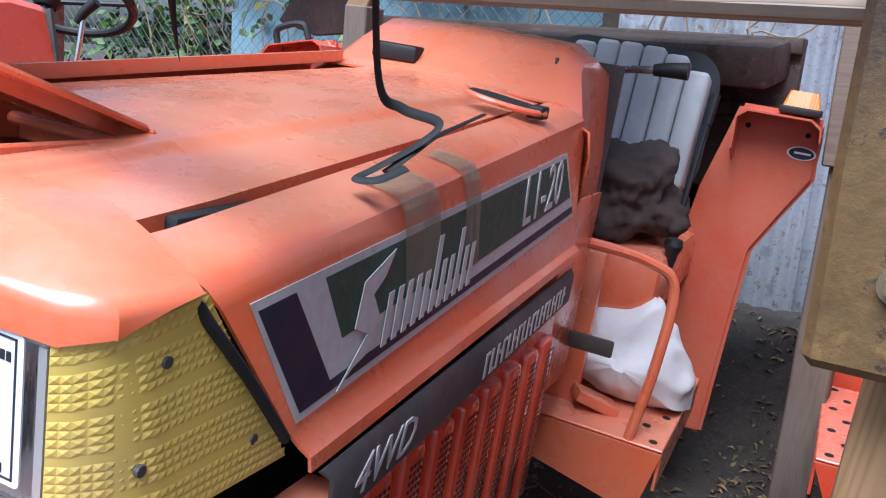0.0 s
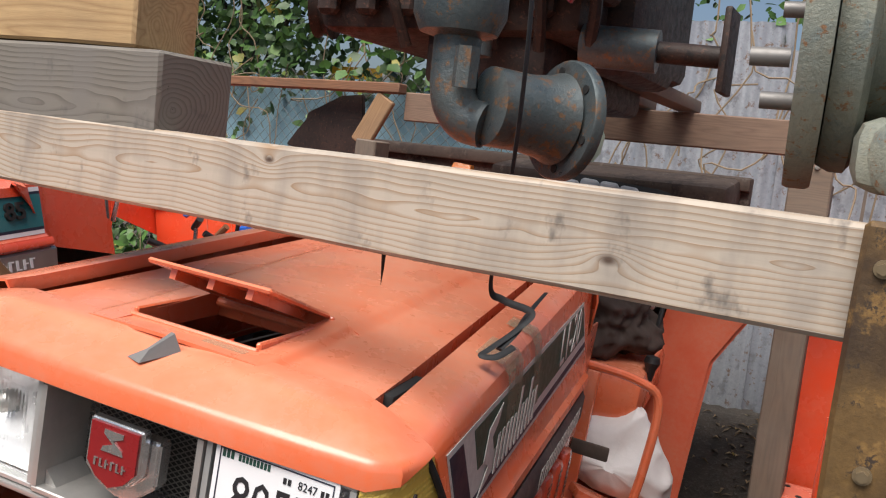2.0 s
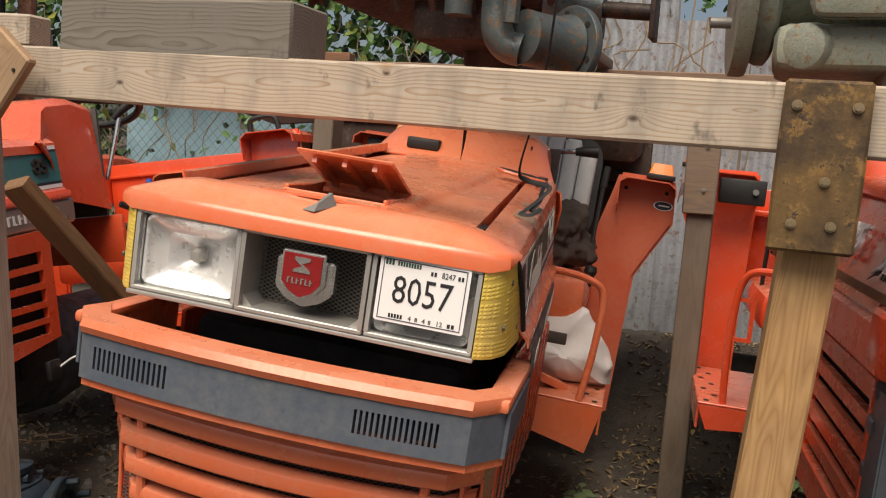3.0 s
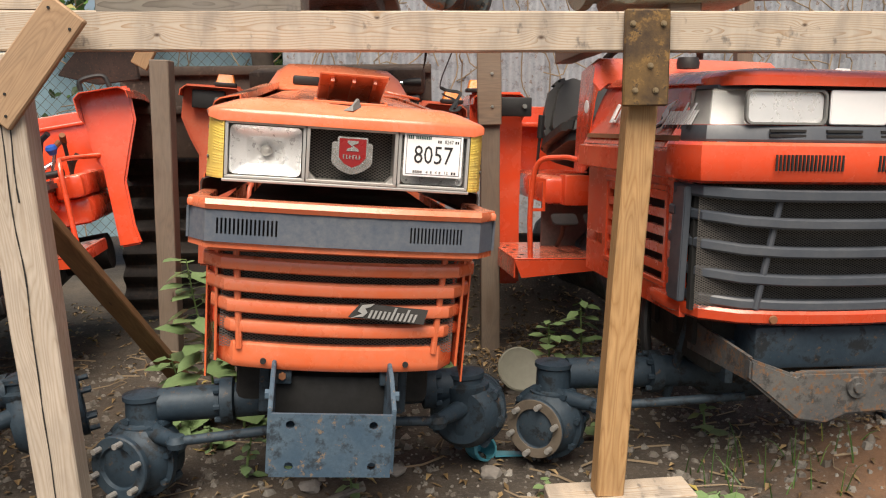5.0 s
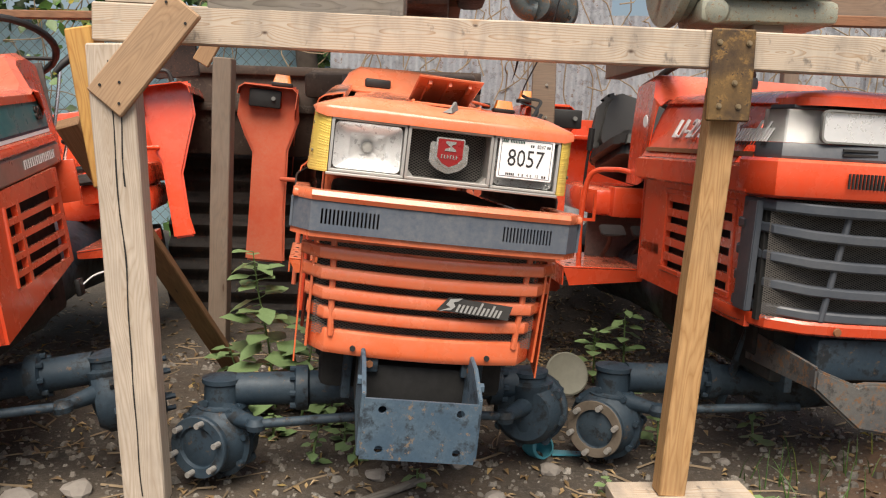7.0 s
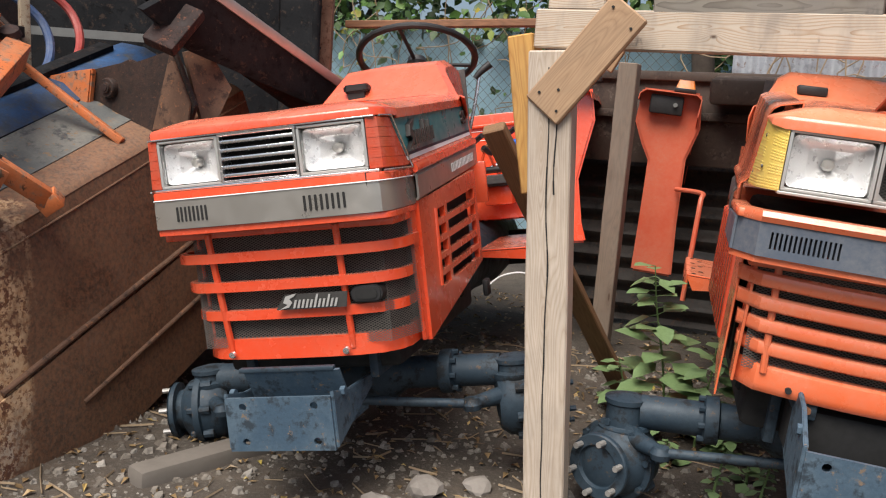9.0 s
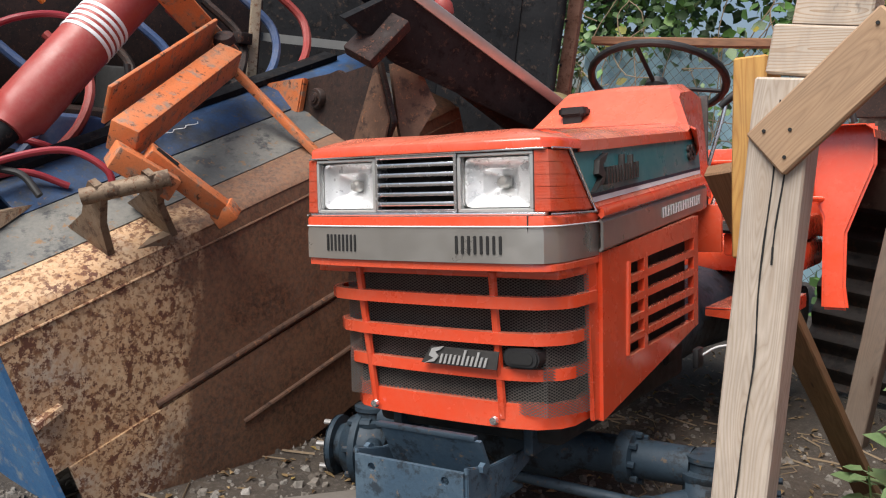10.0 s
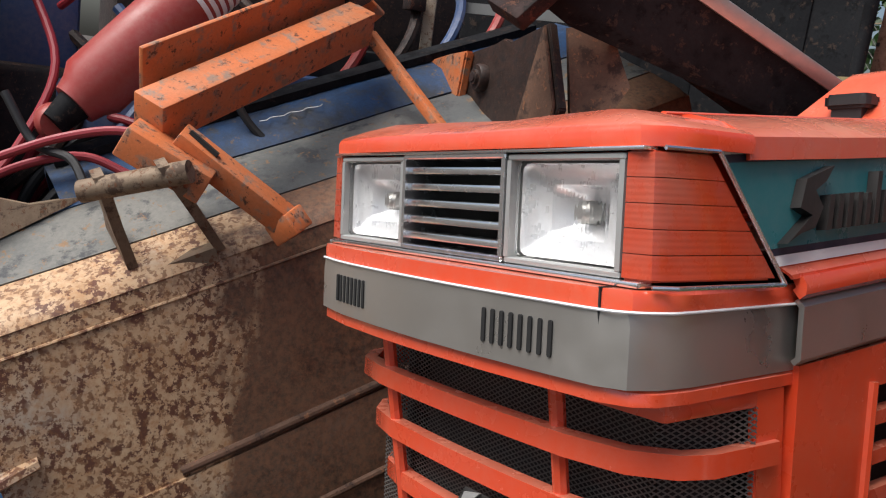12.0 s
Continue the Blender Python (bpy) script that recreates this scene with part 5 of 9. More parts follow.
    for s in (-1, 1):
        part("rim_arm", box(s * 0.325 - 0.019, s * 0.325 + 0.019, -0.03, 0.24, 0.858, 0.877, 0.006), ORANGE, bp)
    gaps = slots(-0.276, -0.142, 0, 0, 15) + slots(0.140, 0.262, 0, 0, 15)
    cuts = sorted(set([-0.343, -0.338, -0.325, -0.30, 0.30, 0.325, 0.338, 0.343, -0.05, 0.05] + [a for g in gaps for a in g]))
    bm = bmesh.new()
    for z0, z1, all_x in ((0.788, 0.806, True), (0.806, 0.840, False), (0.840, 0.858, True)):
        for a, b in zip(cuts, cuts[1:]):
            hole = any(abs(a - g[0]) < 1e-6 for g in gaps)
            if hole and not all_x:
                for q in (a, b):
                    bm.faces.new([bm.verts.new(v) for v in ((q, bow(q, -0.094), z0), (q, bow(q, -0.094) + 0.02, z0), (q, bow(q, -0.094) + 0.02, z1), (q, bow(q, -0.094), z1))])
                continue
            q = [(a, bow(a, -0.094), z0), (b, bow(b, -0.094), z0), (b, bow(b, -0.094), z1), (a, bow(a, -0.094), z1)]
            bm.faces.new([bm.verts.new(v) for v in q])
    bmesh.ops.remove_doubles(bm, verts=bm.verts, dist=0.0003)
    part("bumper_band", bm, BUMPER_GREY, T, "scuffed grey bumper band with air slots")
    # black backing stands in for shade behind the air slots
    part("band_shade", box(-0.32, 0.32, -0.010, 0.0, 0.79, 0.855), SHADOW_BLACK, T)
    for s in (-1, 1):
        part("bumper_end", prism([(-0.012, 0.788), (0.20, 0.80), (0.20, 0.856), (-0.012, 0.857)], 0.006, "x", s * 0.343 - 0.003, 0.001), BUMPER_GREY, T)
    part("bumper_lip", band(0.774, 0.788, -0.086, 0.05), ORANGE, T)
    # front grille: bowed bars, posts, mesh
    gz = [0.735, 0.684, 0.634, 0.585]
    for k, z in enumerate(gz + [0.517]):
        w = 0.314 - 0.034 * k / 4
        y0 = -0.030 + 0.010 * k
        h = 0.0150 if k < 4 else 0.030
        rows = []
        for i in range(15):
            x = -w + 2 * w * i / 14
            e = max(0, (abs(x) - w + 0.045) / 0.045)
            yy = y0 + 0.028 * (x / w) ** 2 + 0.05 * e ** 2
            sag = -0.006 * (1 - (x / w) ** 2)
            rows.append([(x, yy + 0.007, z - h + sag), (x, yy + 0.0015, z - h * 0.75 + sag), (x, yy, z - h * 0.4 + sag), (x, yy, z + h * 0.4 + sag), (x, yy + 0.002, z + h * 0.8 + sag), (x, yy + 0.008, z + h + sag), (x, yy + 0.027, z + h + 0.001 + sag), (x, yy + 0.027, z - h + sag)])
        part("grille_bar", loft(rows), ORANGE, T)
    part("grille_top_rail", box(-0.300, 0.300, 0.005, 0.05, 0.757, 0.776, 0.004), ORANGE, T)
    for s in (-1, 1):
        part("grille_post", tube([(s * 0.238, 0.012, 0.76), (s * 0.226, 0.028, 0.53)], 0.008, 8, n=2), ORANGE, T)
        part("grille_side", prism([(0.02, 0.775), (0.10, 0.775), (0.12, 0.49), (0.06, 0.49)], 0.006, "x", s * 0.285, 0.001), ORANGE, T)
        part("chin_bolt", cyl((s * 0.165 - 0.005, 0.013, 0.503), (s * 0.165 - 0.005, 0.026, 0.503), 0.007, None, 10), SHADOW_BLACK, T)
        part("chin_lug", box(s * 0.125 - 0.022, s * 0.125 + 0.022, 0.03, 0.05, 0.445, 0.492, 0.004), BLUEGREY, T)
        part("lug_bolt", cyl((s * 0.125, 0.031, 0.466), (s * 0.125, 0.020, 0.466), 0.009, None, 6), RUST_BOLT, T)
    part("grille_mesh", lattice(-0.272, 0.272, 0.53, 0.757, 0.042, 0.0115, 0.55, 0.0010), MESH_WIRE, T, "dusty expanded-metal grille mesh", smooth=False)
    # flat black sheet in place of the unlit depth behind the mesh
    part("grille_shade", box(-0.272, 0.272, 0.085, 0.10, 0.51, 0.76), SHADOW_BLACK, T)
    emblem_word(T, pose(0.108, -0.016, 0.632, 90, 4, 0), 0.160, 0.031, MARK_GREY, "grille_mark", MARK_PLATE, 0.003)
    # axle, bracket
    axle(T, BLUEGREY, 0.31, 0.40, 0.50, 62, 0.13, -5.5, (0.385, 0.085))
    front_bracket(T, BRACKET_BLUE, -0.142, 0.121, -0.15, 0.15, 0.293, 0.434)
    part("radiator_support", box(-0.15, 0.15, 0.05, 0.16, 0.36, 0.46, 0.006), SHADOW_BLACK, T)
    # dash cowl
    secs = []
    for y, w, z0, zt in ((1.03, 0.258, 1.09, 1.168), (1.06, 0.250, 1.02, 1.180), (1.13, 0.215, 0.95, 1.245), (1.16, 0.208, 0.92, 1.262), (1.26, 0.205, 0.90, 1.270), (1.40, 0.200, 0.88, 1.245)):
        r = 0.03
        secs.append([(-w - 0.03, y, z0), (-w - 0.022, y, (z0 + zt) / 2), (-w - 0.004, y, zt - r), (-w + 0.035, y, zt - 0.004), (0, y, zt + 0.003), (w - 0.035, y, zt - 0.004), (w + 0.004, y, zt - r), (w + 0.022, y, (z0 + zt) / 2), (w + 0.03, y, z0)])
    part("dash_cowl", sheet(secs, 0.004), ORANGE, T, "orange dashboard cowl")
    part("cowl_back", box(-0.23, 0.23, 1.385, 1.395, 0.88, 1.24), DARKGREY, T)
    part("cowl_side", box(0.250, 0.256, 1.10, 1.30, 0.62, 1.0, 0.002), ORANGE, T)
    part("cowl_side", box(-0.268, -0.262, 1.05, 1.38, 0.62, 1.0, 0.002), ORANGE, T)
    cp = part("filler_cap", box(-0.155, -0.065, 1.06, 1.13, 1.185, 1.215, 0.006), BLACK, T, "black fuel filler cap")
    part("cap_neck", box(-0.145, -0.075, 1.065, 1.125, 1.12, 1.185, 0.004), BLACK, cp)
    part("cowl_seam", tube([(0.175, 1.12, 1.235), (0.183, 1.07, 1.135), (0.19, 1.05, 1.10)], 0.003, 6), BLACK, T)
    # seat, levers, fenders, platforms
    seat(T, SEAT_GREY, 0.09, 1.97, 0.93, 0.44, 0.38, 12, 0.30)
    part("gear_lever", tube([(0.13, 1.52, 0.95), (0.15, 1.50, 1.12), (0.17, 1.50, 1.21), (0.20, 1.50, 1.232), (0.27, 1.50, 1.243)], 0.008, 8), CHROME, T)
    part("lever_knob", tube([(0.265, 1.50, 1.242), (0.29, 1.50, 1.246), (0.335, 1.50, 1.250)], lambda t: 0.012 + 0.006 * t, 12, n=3), BLACK, T)
    part("side_lever", tube([(0.352, 1.70, 0.85), (0.354, 1.72, 0.95), (0.356, 1.77, 1.10), (0.359, 1.80, 1.20)], 0.007, 8), BLACK, T)
    part("side_knob", tube([(0.357, 1.785, 1.14), (0.360, 1.80, 1.21)], 0.012, 10, n=2), BLACK, T)
    fender(T, RED_DUSTY, 1, 0.397, 0.607, 2.0, 1.200, 0.30, outline=[(0.400, 1.200), (0.600, 1.200), (0.616, 1.040), (0.560, 0.930), (0.512, 0.830), (0.506, 0.650), (0.500, 0.30), (0.26, 0.30), (0.300, 0.60), (0.322, 0.76), (0.346, 0.97), (0.385, 1.13)], lamp_at=0.70, rail=False)
    fender(T, RED_DUSTY, -1, 0.41, 0.70, 2.30, 1.212, 0.34, box_on=True, depth=0.3, outline=[(0.42, 1.212), (0.69, 1.208), (0.70, 1.05), (0.655, 0.95), (0.612, 0.875), (0.605, 0.60), (0.602, 0.34), (0.41, 0.34), (0.43, 0.60), (0.44, 0.90), (0.40, 1.05)])
    fr = part("fender_sticker", lathe([(0, 0.001), (0.028, 0.001), (0.028, 0.0), (0, 0.0)], pose(0.570, 1.9985, 1.101, 90, 0, 0) @ Matrix.Diagonal((1.25, 0.6, 1, 1)), 24), WHITE_STICKER, T, "small oval sticker on the fender")
    part("sticker_field", lathe([(0, 0.0022), (0.023, 0.0022), (0.024, 0.0012)], pose(0.570, 1.9985, 1.101, 90, 0, 0) @ Matrix.Diagonal((1.25, 0.6, 1, 1)), 24), NAVY_INK, fr)
    part("sticker_bar", box(0.553, 0.592, 1.9955, 1.9965, 1.099, 1.104), WHITE_STICKER, fr)
    for xx in (0.43, 0.575):
        part("fender_hole", cyl((xx, 1.9985, 1.147), (xx, 2.003, 1.147), 0.007, None, 10), SHADOW_BLACK, T)
    platform(T, ORANGE, 1, 0.17, 0.48, 1.30, 1.80, 0.525, 0.15)
    platform(T, ORANGE, -1, 0.17, 0.37, 1.44, 1.92, 0.50, 0.06)
    part("dash_wall", box(-0.27, 0.27, 1.40, 1.43, 0.46, 0.86, 0.006), ORANGE, T)
    part("tunnel", box(-0.17, 0.17, 1.43, 2.3, 0.50, 0.72, 0.04), ORANGE, T)
    part("seat_deck", box(-0.22, 0.37, 1.52, 2.35, 0.70, 0.85, 0.03), ORANGE, T)
    part("pedal_arm", box(0.24, 0.345, 1.28, 1.29, 0.685, 0.72, 0.004), OLD_PEDAL, T, "worn brown pedal plate")
    part("grab_rail", tube([(0.20, 1.27, 0.90), (0.255, 1.30, 0.898), (0.37, 1.32, 0.885), (0.425, 1.34, 0.84), (0.425, 1.33, 0.68), (0.408, 1.31, 0.525)], 0.011, 10), ORANGE, T)
    part("deck_knob", lathe([(0, 0.03), (0.018, 0.025), (0.022, 0.01), (0.014, -0.01), (0.010, -0.04), (0.0, -0.04)], pose(0.368, 1.62, 0.86), 14), BLACK, T)
    return T


def _hatch_rim():
    bm = bmesh.new()
    for x0, x1, y0, y1, zt in ((-0.082, 0.090, 0.095, 0.102, 1.108), (-0.082, 0.090, 0.262, 0.269, 1.119), (-0.082, -0.075, 0.102, 0.262, 1.113), (0.083, 0.090, 0.102, 0.262, 1.113)):
        box(x0, x1, y0, y1, 1.080, zt, 0.002, 1, bm)
    return bm


def frame_line(x0, x1, z0, z1, w, y):
    bm = bmesh.new()
    for a, b, c, d in ((x0, x1, z0, z0 + w), (x0, x1, z1 - w, z1), (x0, x0 + w, z0, z1), (x1 - w, x1, z0, z1)):
        box(a, b, y, y + 0.0006, c, d, 0, 1, bm)
    return bm


def _dots(x, y0, y1, z0, z1, s):
    """Rows of small square perforations as slightly proud dark patches."""
    b2 = bmesh.new()
    ny, nz = 4, 26
    for i in range(ny):
        for j in range(nz):
            cy, cz = y0 + (i + 0.5) * (y1 - y0) / ny, z0 + (j + 0.5) * (z1 - z0) / nz
            b2.faces.new([b2.verts.new((x, cy + a, cz + b)) for a, b in ((-0.0026, -0.0026), (0.0026, -0.0026), (0.0026, 0.0026), (-0.0026, 0.0026))])
    return b2


MARK_GREY = plain("dull_silver_letters", (0.46, 0.46, 0.45), 0.4, 0.3, 0.3, 90)
MARK_PLATE = plain("dusty_black_plate", (0.040, 0.038, 0.036), 0.6, 0, 0.5, 60)
OLD_PEDAL = plain("worn_pedal_rubber", (0.075, 0.055, 0.045), 0.8, 0, 0.5)
GREY_ALLOY = plain("dull_grey_alloy", (0.22, 0.21, 0.20), 0.5, 0.4, 0.3)
RUST_BOLT = plain("rusty_bolt", (0.22, 0.09, 0.04), 0.8, 0.2)
tractor_a()


# ---- tractor with the teal decal ----
def tractor_b():
    T = thing("tractor", "red-orange compact tractor with teal decal, leaning beside a rusty bucket", "tractor", POSE_B, "parked tractors")
    chassis(T, BLUEGREY)
    # bonnet top
    nose([(-0.303, 0.13), (-0.303, 0.05), (-0.297, 0.016), (-0.280, -0.003), (-0.15, -0.010), (0, -0.012), (0.15, -0.010), (0.280, -0.003), (0.297, 0.016), (0.303, 0.05), (0.303, 0.13)],
         [(1.002, 0.004), (1.002, 0.0), (1.015, 0.0), (1.021, 0.003), (1.0245, 0.010), (1.0355, 0.050), (1.044, 0.09)], (0.0, 0.16), RED, T, "bonnet_nose")
    secs = []
    for y, z, k in ((0.125, 1.042, 0.998), (0.3, 1.054, 0.975), (0.6, 1.077, 0.94), (0.96, 1.104, 0.90)):
        row = []
        for x in (-0.302, -0.300, -0.290, -0.268, -0.23, -0.12, 0, 0.12, 0.23, 0.268, 0.290, 0.300, 0.302):
            e = max(0, (abs(x) - 0.235) / 0.067)
            row.append((x * k, y, z - 0.024 * e ** 1.6 - (0.022 if abs(x) > 0.301 else 0) + 0.006 * (1 - (x / 0.3) ** 2)))
        secs.append(row)
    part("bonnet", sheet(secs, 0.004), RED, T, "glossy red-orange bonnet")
    for s in (-1, 1):
        part("bonnet_crease", tube([(s * 0.215, 0.10, 1.0445), (s * 0.205, 0.4, 1.065), (s * 0.19, 0.93, 1.105)], 0.004, 8, flat=0.5), RED, T)
    # side panel with teal decal
    def rise(u):
        return 0.082 * max(0, u - 0.14)
    def face(u, v):
        z = 0.885 + v * (1.012 - 0.885)
        k = u / 0.95
        return Vector((0.306 - 0.030 * k - 0.012 * v, u, z + rise(u))), Vector((1, 0.03, 0.09)).normalized()
    for s in (1, -1):
        rows = []
        for u in (0.088, 0.3, 0.5, 0.7, 1.03):
            row = []
            for v in (1.18, 1.05, 1.0, 0.0, -0.06, -0.10):
                p, _ = face(u + (0.10 * (1 - v) * max(0, 1 - (u - 0.088) / 0.25)), v)
                if v > 1.1:
                    p.x -= 0.022
                    p.z += -0.002
                if v < -0.05:
                    p.x += 0.008
                row.append((s * p.x, p.y, p.z))
            rows.append(row)
        part("side_panel", sheet(rows, 0.003), RED, T)
        rows = []
        for u in (0.21, 0.5, 0.75, 1.04):
            k = u / 0.95
            rows.append([(s * (x - 0.030 * k), u, z + rise(u)) for x, z in ((0.318, 0.875), (0.323, 0.866), (0.323, 0.856), (0.316, 0.850))])
        part("side_ledge", sheet(rows, 0.012), RED, T)
        rows = []
        for u in (0.215, 0.5, 0.75, 1.05):
            k = u / 0.95
            rows.append([(s * (x - 0.030 * k), u, z + rise(u)) for x, z in ((0.312, 0.850), (0.319, 0.842), (0.319, 0.785), (0.312, 0.778))])
        part("side_band", sheet(rows, 0.006), SILVER, T, "silver side band")
        # side screen with a grid of openings over a foot that rises to the rear
        bm = bmesh.new()
        ys = [0.225, 0.375, 0.475, 0.500, 0.860, 0.900]
        zs = [0.43, 0.520, 0.549, 0.565, 0.594, 0.610, 0.639, 0.655, 0.684, 0.700, 0.729, 0.776]
        for i in range(5):
            for j in range(11):
                if i in (1, 3) and j in (1, 3, 5, 7, 9):
                    continue
                q = []
                for yy, up in ((ys[i], 0), (ys[i + 1], 0), (ys[i + 1], 1), (ys[i], 1)):
                    z = zs[j + up] + rise(yy) * (0.45 + 0.55 * max(0.0, (zs[j + up] - 0.6) / 0.176))
                    if j + up == 0:
                        z = 0.415 + 0.17 * (yy - 0.225)
                    q.append((yy, z))
                prism(q, 0.016, "x", s * 0.297 - 0.008, bm=bm)
        bmesh.ops.remove_doubles(bm, verts=bm.verts, dist=0.0005)
        part("side_screen", bm, RED, T, "red-orange side screen with rows of openings")
        # black sheet put in as shade behind the screen openings
        part("screen_shade", box(s * 0.270 - 0.004, s * 0.270 + 0.004, 0.36, 0.88, 0.50, 0.78), SHADOW_BLACK, T)
        part("screen_fold", tube([(s * 0.303, 0.365, 0.535), (s * 0.304, 0.368, 0.64), (s * 0.304, 0.372, 0.752)], 0.008, 8), RED, T)
    D = lambda poly, mat, t, nm: part(nm, surf_poly(poly, face, t), mat, T, smooth=False)
    D([(0.082, 0.99), (1.025, 0.99), (1.025, 0.01), (0.182, 0.01)], WHITE_STICKER, 0.0008, "decal_border")
    D([(0.092, 0.90), (1.025, 0.90), (1.025, 0.10), (0.174, 0.10)], NAVY_INK, 0.0012, "decal_line")
    D([(0.100, 0.84), (1.025, 0.84), (1.025, 0.16), (0.168, 0.16)], TEAL, 0.0016, "decal_field")
    side_m = lambda u, v: Matrix.Translation(face(u, v)[0] + face(u, v)[1] * 0.003) @ pose(0, 0, 0, 90, 0, 91.8) @ pose(0, 0, 0, -5, 0, 4.7)
    emblem_word(T, side_m(0.33, 0.50), 0.30, 0.062, EMBLEM_DARK, "series_mark", None, 0.012)
    mesh_text("85", 0.062, 0.006, side_m(0.935, 0.52), EMBLEM_DARK, T, "model_number", 0.0, "raised grey numerals", 0.0012, 1.1)
    bm_m = Matrix.Translation((0.2945, 0.80, 0.816 + rise(0.80))) @ pose(0, 0, 0, 90, 0, 91.8) @ pose(0, 0, 0, 0, 0, 4.7)
    bars_word(T, bm_m, 0.36, 0.026, WHITE_STICKER, 16, 0.0015, "strip_mark")
    # lamp panel
    lp = part("lamp_panel", box(-0.284, 0.271, 0.092, 0.105, 0.874, 1.002, 0.002), GREY_PLASTIC, T)
    headlight(T, -0.266, -0.106, 0.878, 0.996)
    headlight(T, 0.098, 0.264, 0.878, 0.996)
    g = part("centre_grille", frame_rect(-0.104, 0.096, 0.878, 0.998, 0.006, -0.006, 0.05), CHROME, T, "chrome-slatted centre grille")
    for k in range(5):
        z = 0.896 + k * 0.0205
        part("slat", box(-0.098, 0.090, -0.003, 0.035, z - 0.0045, z + 0.0045, 0.002), CHROME, g)
    part("grille_back", box(-0.098, 0.090, 0.042, 0.048, 0.884, 0.992), SHADOW_BLACK, g)
    part("sill_trim", box(-0.284, 0.290, -0.008, 0.012, 0.871, 0.877, 0.002), CHROME, T)
    part("head_trim", box(-0.284, 0.288, -0.007, 0.012, 0.998, 1.002, 0.001), CHROME, T)
    for s in (-1, 1):
        x0 = 0.267
        bands = []
        for j in range(5):
            t0, t1 = j / 5 + 0.004, (j + 1) / 5 - 0.004
            za, zb = 0.879 + t0 * 0.118, 0.879 + t1 * 0.118
            ya, yb = 0.165 - 0.095 * t0, 0.165 - 0.095 * t1
            bm_j = loft([[(s * x0, -0.004, za), (s * (0.297 - 0.004 * t0), 0.002, za), (s * (0.304 - 0.006 * t0), 0.012, za), (s * (0.310 - 0.010 * t0), ya, za), (s * x0, ya, za)],
                         [(s * x0, -0.004, zb), (s * (0.297 - 0.004 * t1), 0.002, zb), (s * (0.304 - 0.006 * t1), 0.012, zb), (s * (0.310 - 0.010 * t1), yb, zb), (s * x0, yb, zb)]])
            bands.append(bm_j)
        ln = part("corner_lens", loft([[(s * x0, 0.0, 0.877), (s * 0.294, 0.006, 0.877), (s * 0.306, 0.16, 0.877), (s * x0, 0.16, 0.877)], [(s * x0, 0.0, 0.998), (s * 0.290, 0.006, 0.998), (s * 0.298, 0.07, 0.998), (s * x0, 0.07, 0.998)]]), RED_LENS, T, "red ribbed corner lens")
        for bm_j in bands:
            part("lens_band", bm_j, RED_LENS, ln)
        trim = [Vector((s * 0.300, 0.0, 0.873)), Vector((s * 0.312, 0.02, 0.873)), Vector((s * 0.315, 0.175, 0.873)), Vector((s * 0.304, 0.076, 1.001)), Vector((s * 0.298, 0.01, 1.001))]
        for p, q in zip(trim, trim[1:]):
            part("lens_trim", cyl(p, q, 0.0024, None, 8), CHROME, T)
    # bumper ledge and silver band
    def bow(x):
        return -0.040 + 0.020 * (x / 0.3) ** 2
    def wrap(z0, z1, off, t, mat, name, label=""):
        rows = []
        pts = [(-0.300 + off, 0.24), (-0.306 + off, 0.06), (-0.300 + off, 0.015), (-0.285, -0.015 - off)] + [(x, bow(x) - off) for x in (-0.2, -0.1, 0, 0.1, 0.2, 0.262)]
        pts += [(0.290 - off * 0, -0.012 - off), (0.303 - off, 0.012), (0.307 - off, 0.05), (0.298 - off, 0.235)]
        pts = [((x - off if x < -0.29 else x + off if x > 0.29 else x), y) for x, y in pts]
        for x, y in pts:
            rows.append([(x * 0.96, y + t, z1), (x * 0.99, y, z1), (x, y, (z1 * 0.8 + z0 * 0.2)), (x, y, z0), (x * 0.96, y + t, z0)])
        return part(name, loft(rows, closed=True, caps=True), mat, T, label)
    wrap(0.850, 0.870, 0.0, 0.05, RED, "bumper_ledge")
    wrap(0.778, 0.849, 0.002, 0.03, SILVER, "bumper_band", "silver painted bumper band with air slots")
    wrap(0.762, 0.777, -0.004, 0.04, RED, "bumper_lip")
    part("band_seam", box(0.2615, 0.2635, -0.026, -0.020, 0.779, 0.870), SHADOW_BLACK, T)
    part("ledge_seam", box(0.2615, 0.2635, -0.0265, 0.02, 0.8695, 0.8712), SHADOW_BLACK, T)
    part("ledge_line", tube([(-0.285, -0.0175, 0.850)] + [(x, bow(x) - 0.0025, 0.850) for x in (-0.2, -0.1, 0, 0.1, 0.2, 0.262)] + [(0.290, -0.0145, 0.850), (0.306, 0.012, 0.850), (0.3095, 0.05, 0.850), (0.3005, 0.235, 0.850)], 0.0016, 6), WHITE_STICKER, T)
    for x0, x1 in ((-0.218, -0.128), (0.112, 0.219)):
        for a, b in slots(x0, x1, 0, 0, 8, 0.42):
            part("air_slot", prism(rounded(a, b, 0.795, 0.832, (b - a) * 0.45), 0.004, "y", bow((a + b) / 2) - 0.0035), SHADOW_BLACK, T, smooth=False)
    # grille bars wrap round to the side
    for k, z in enumerate((0.692, 0.615, 0.538, 0.446)):
        f = k / 3
        w = 0.300 - 0.028 * f
        y0 = 0.012 + 0.050 * f
        h = 0.0125 if k < 3 else 0.027
        rows = []
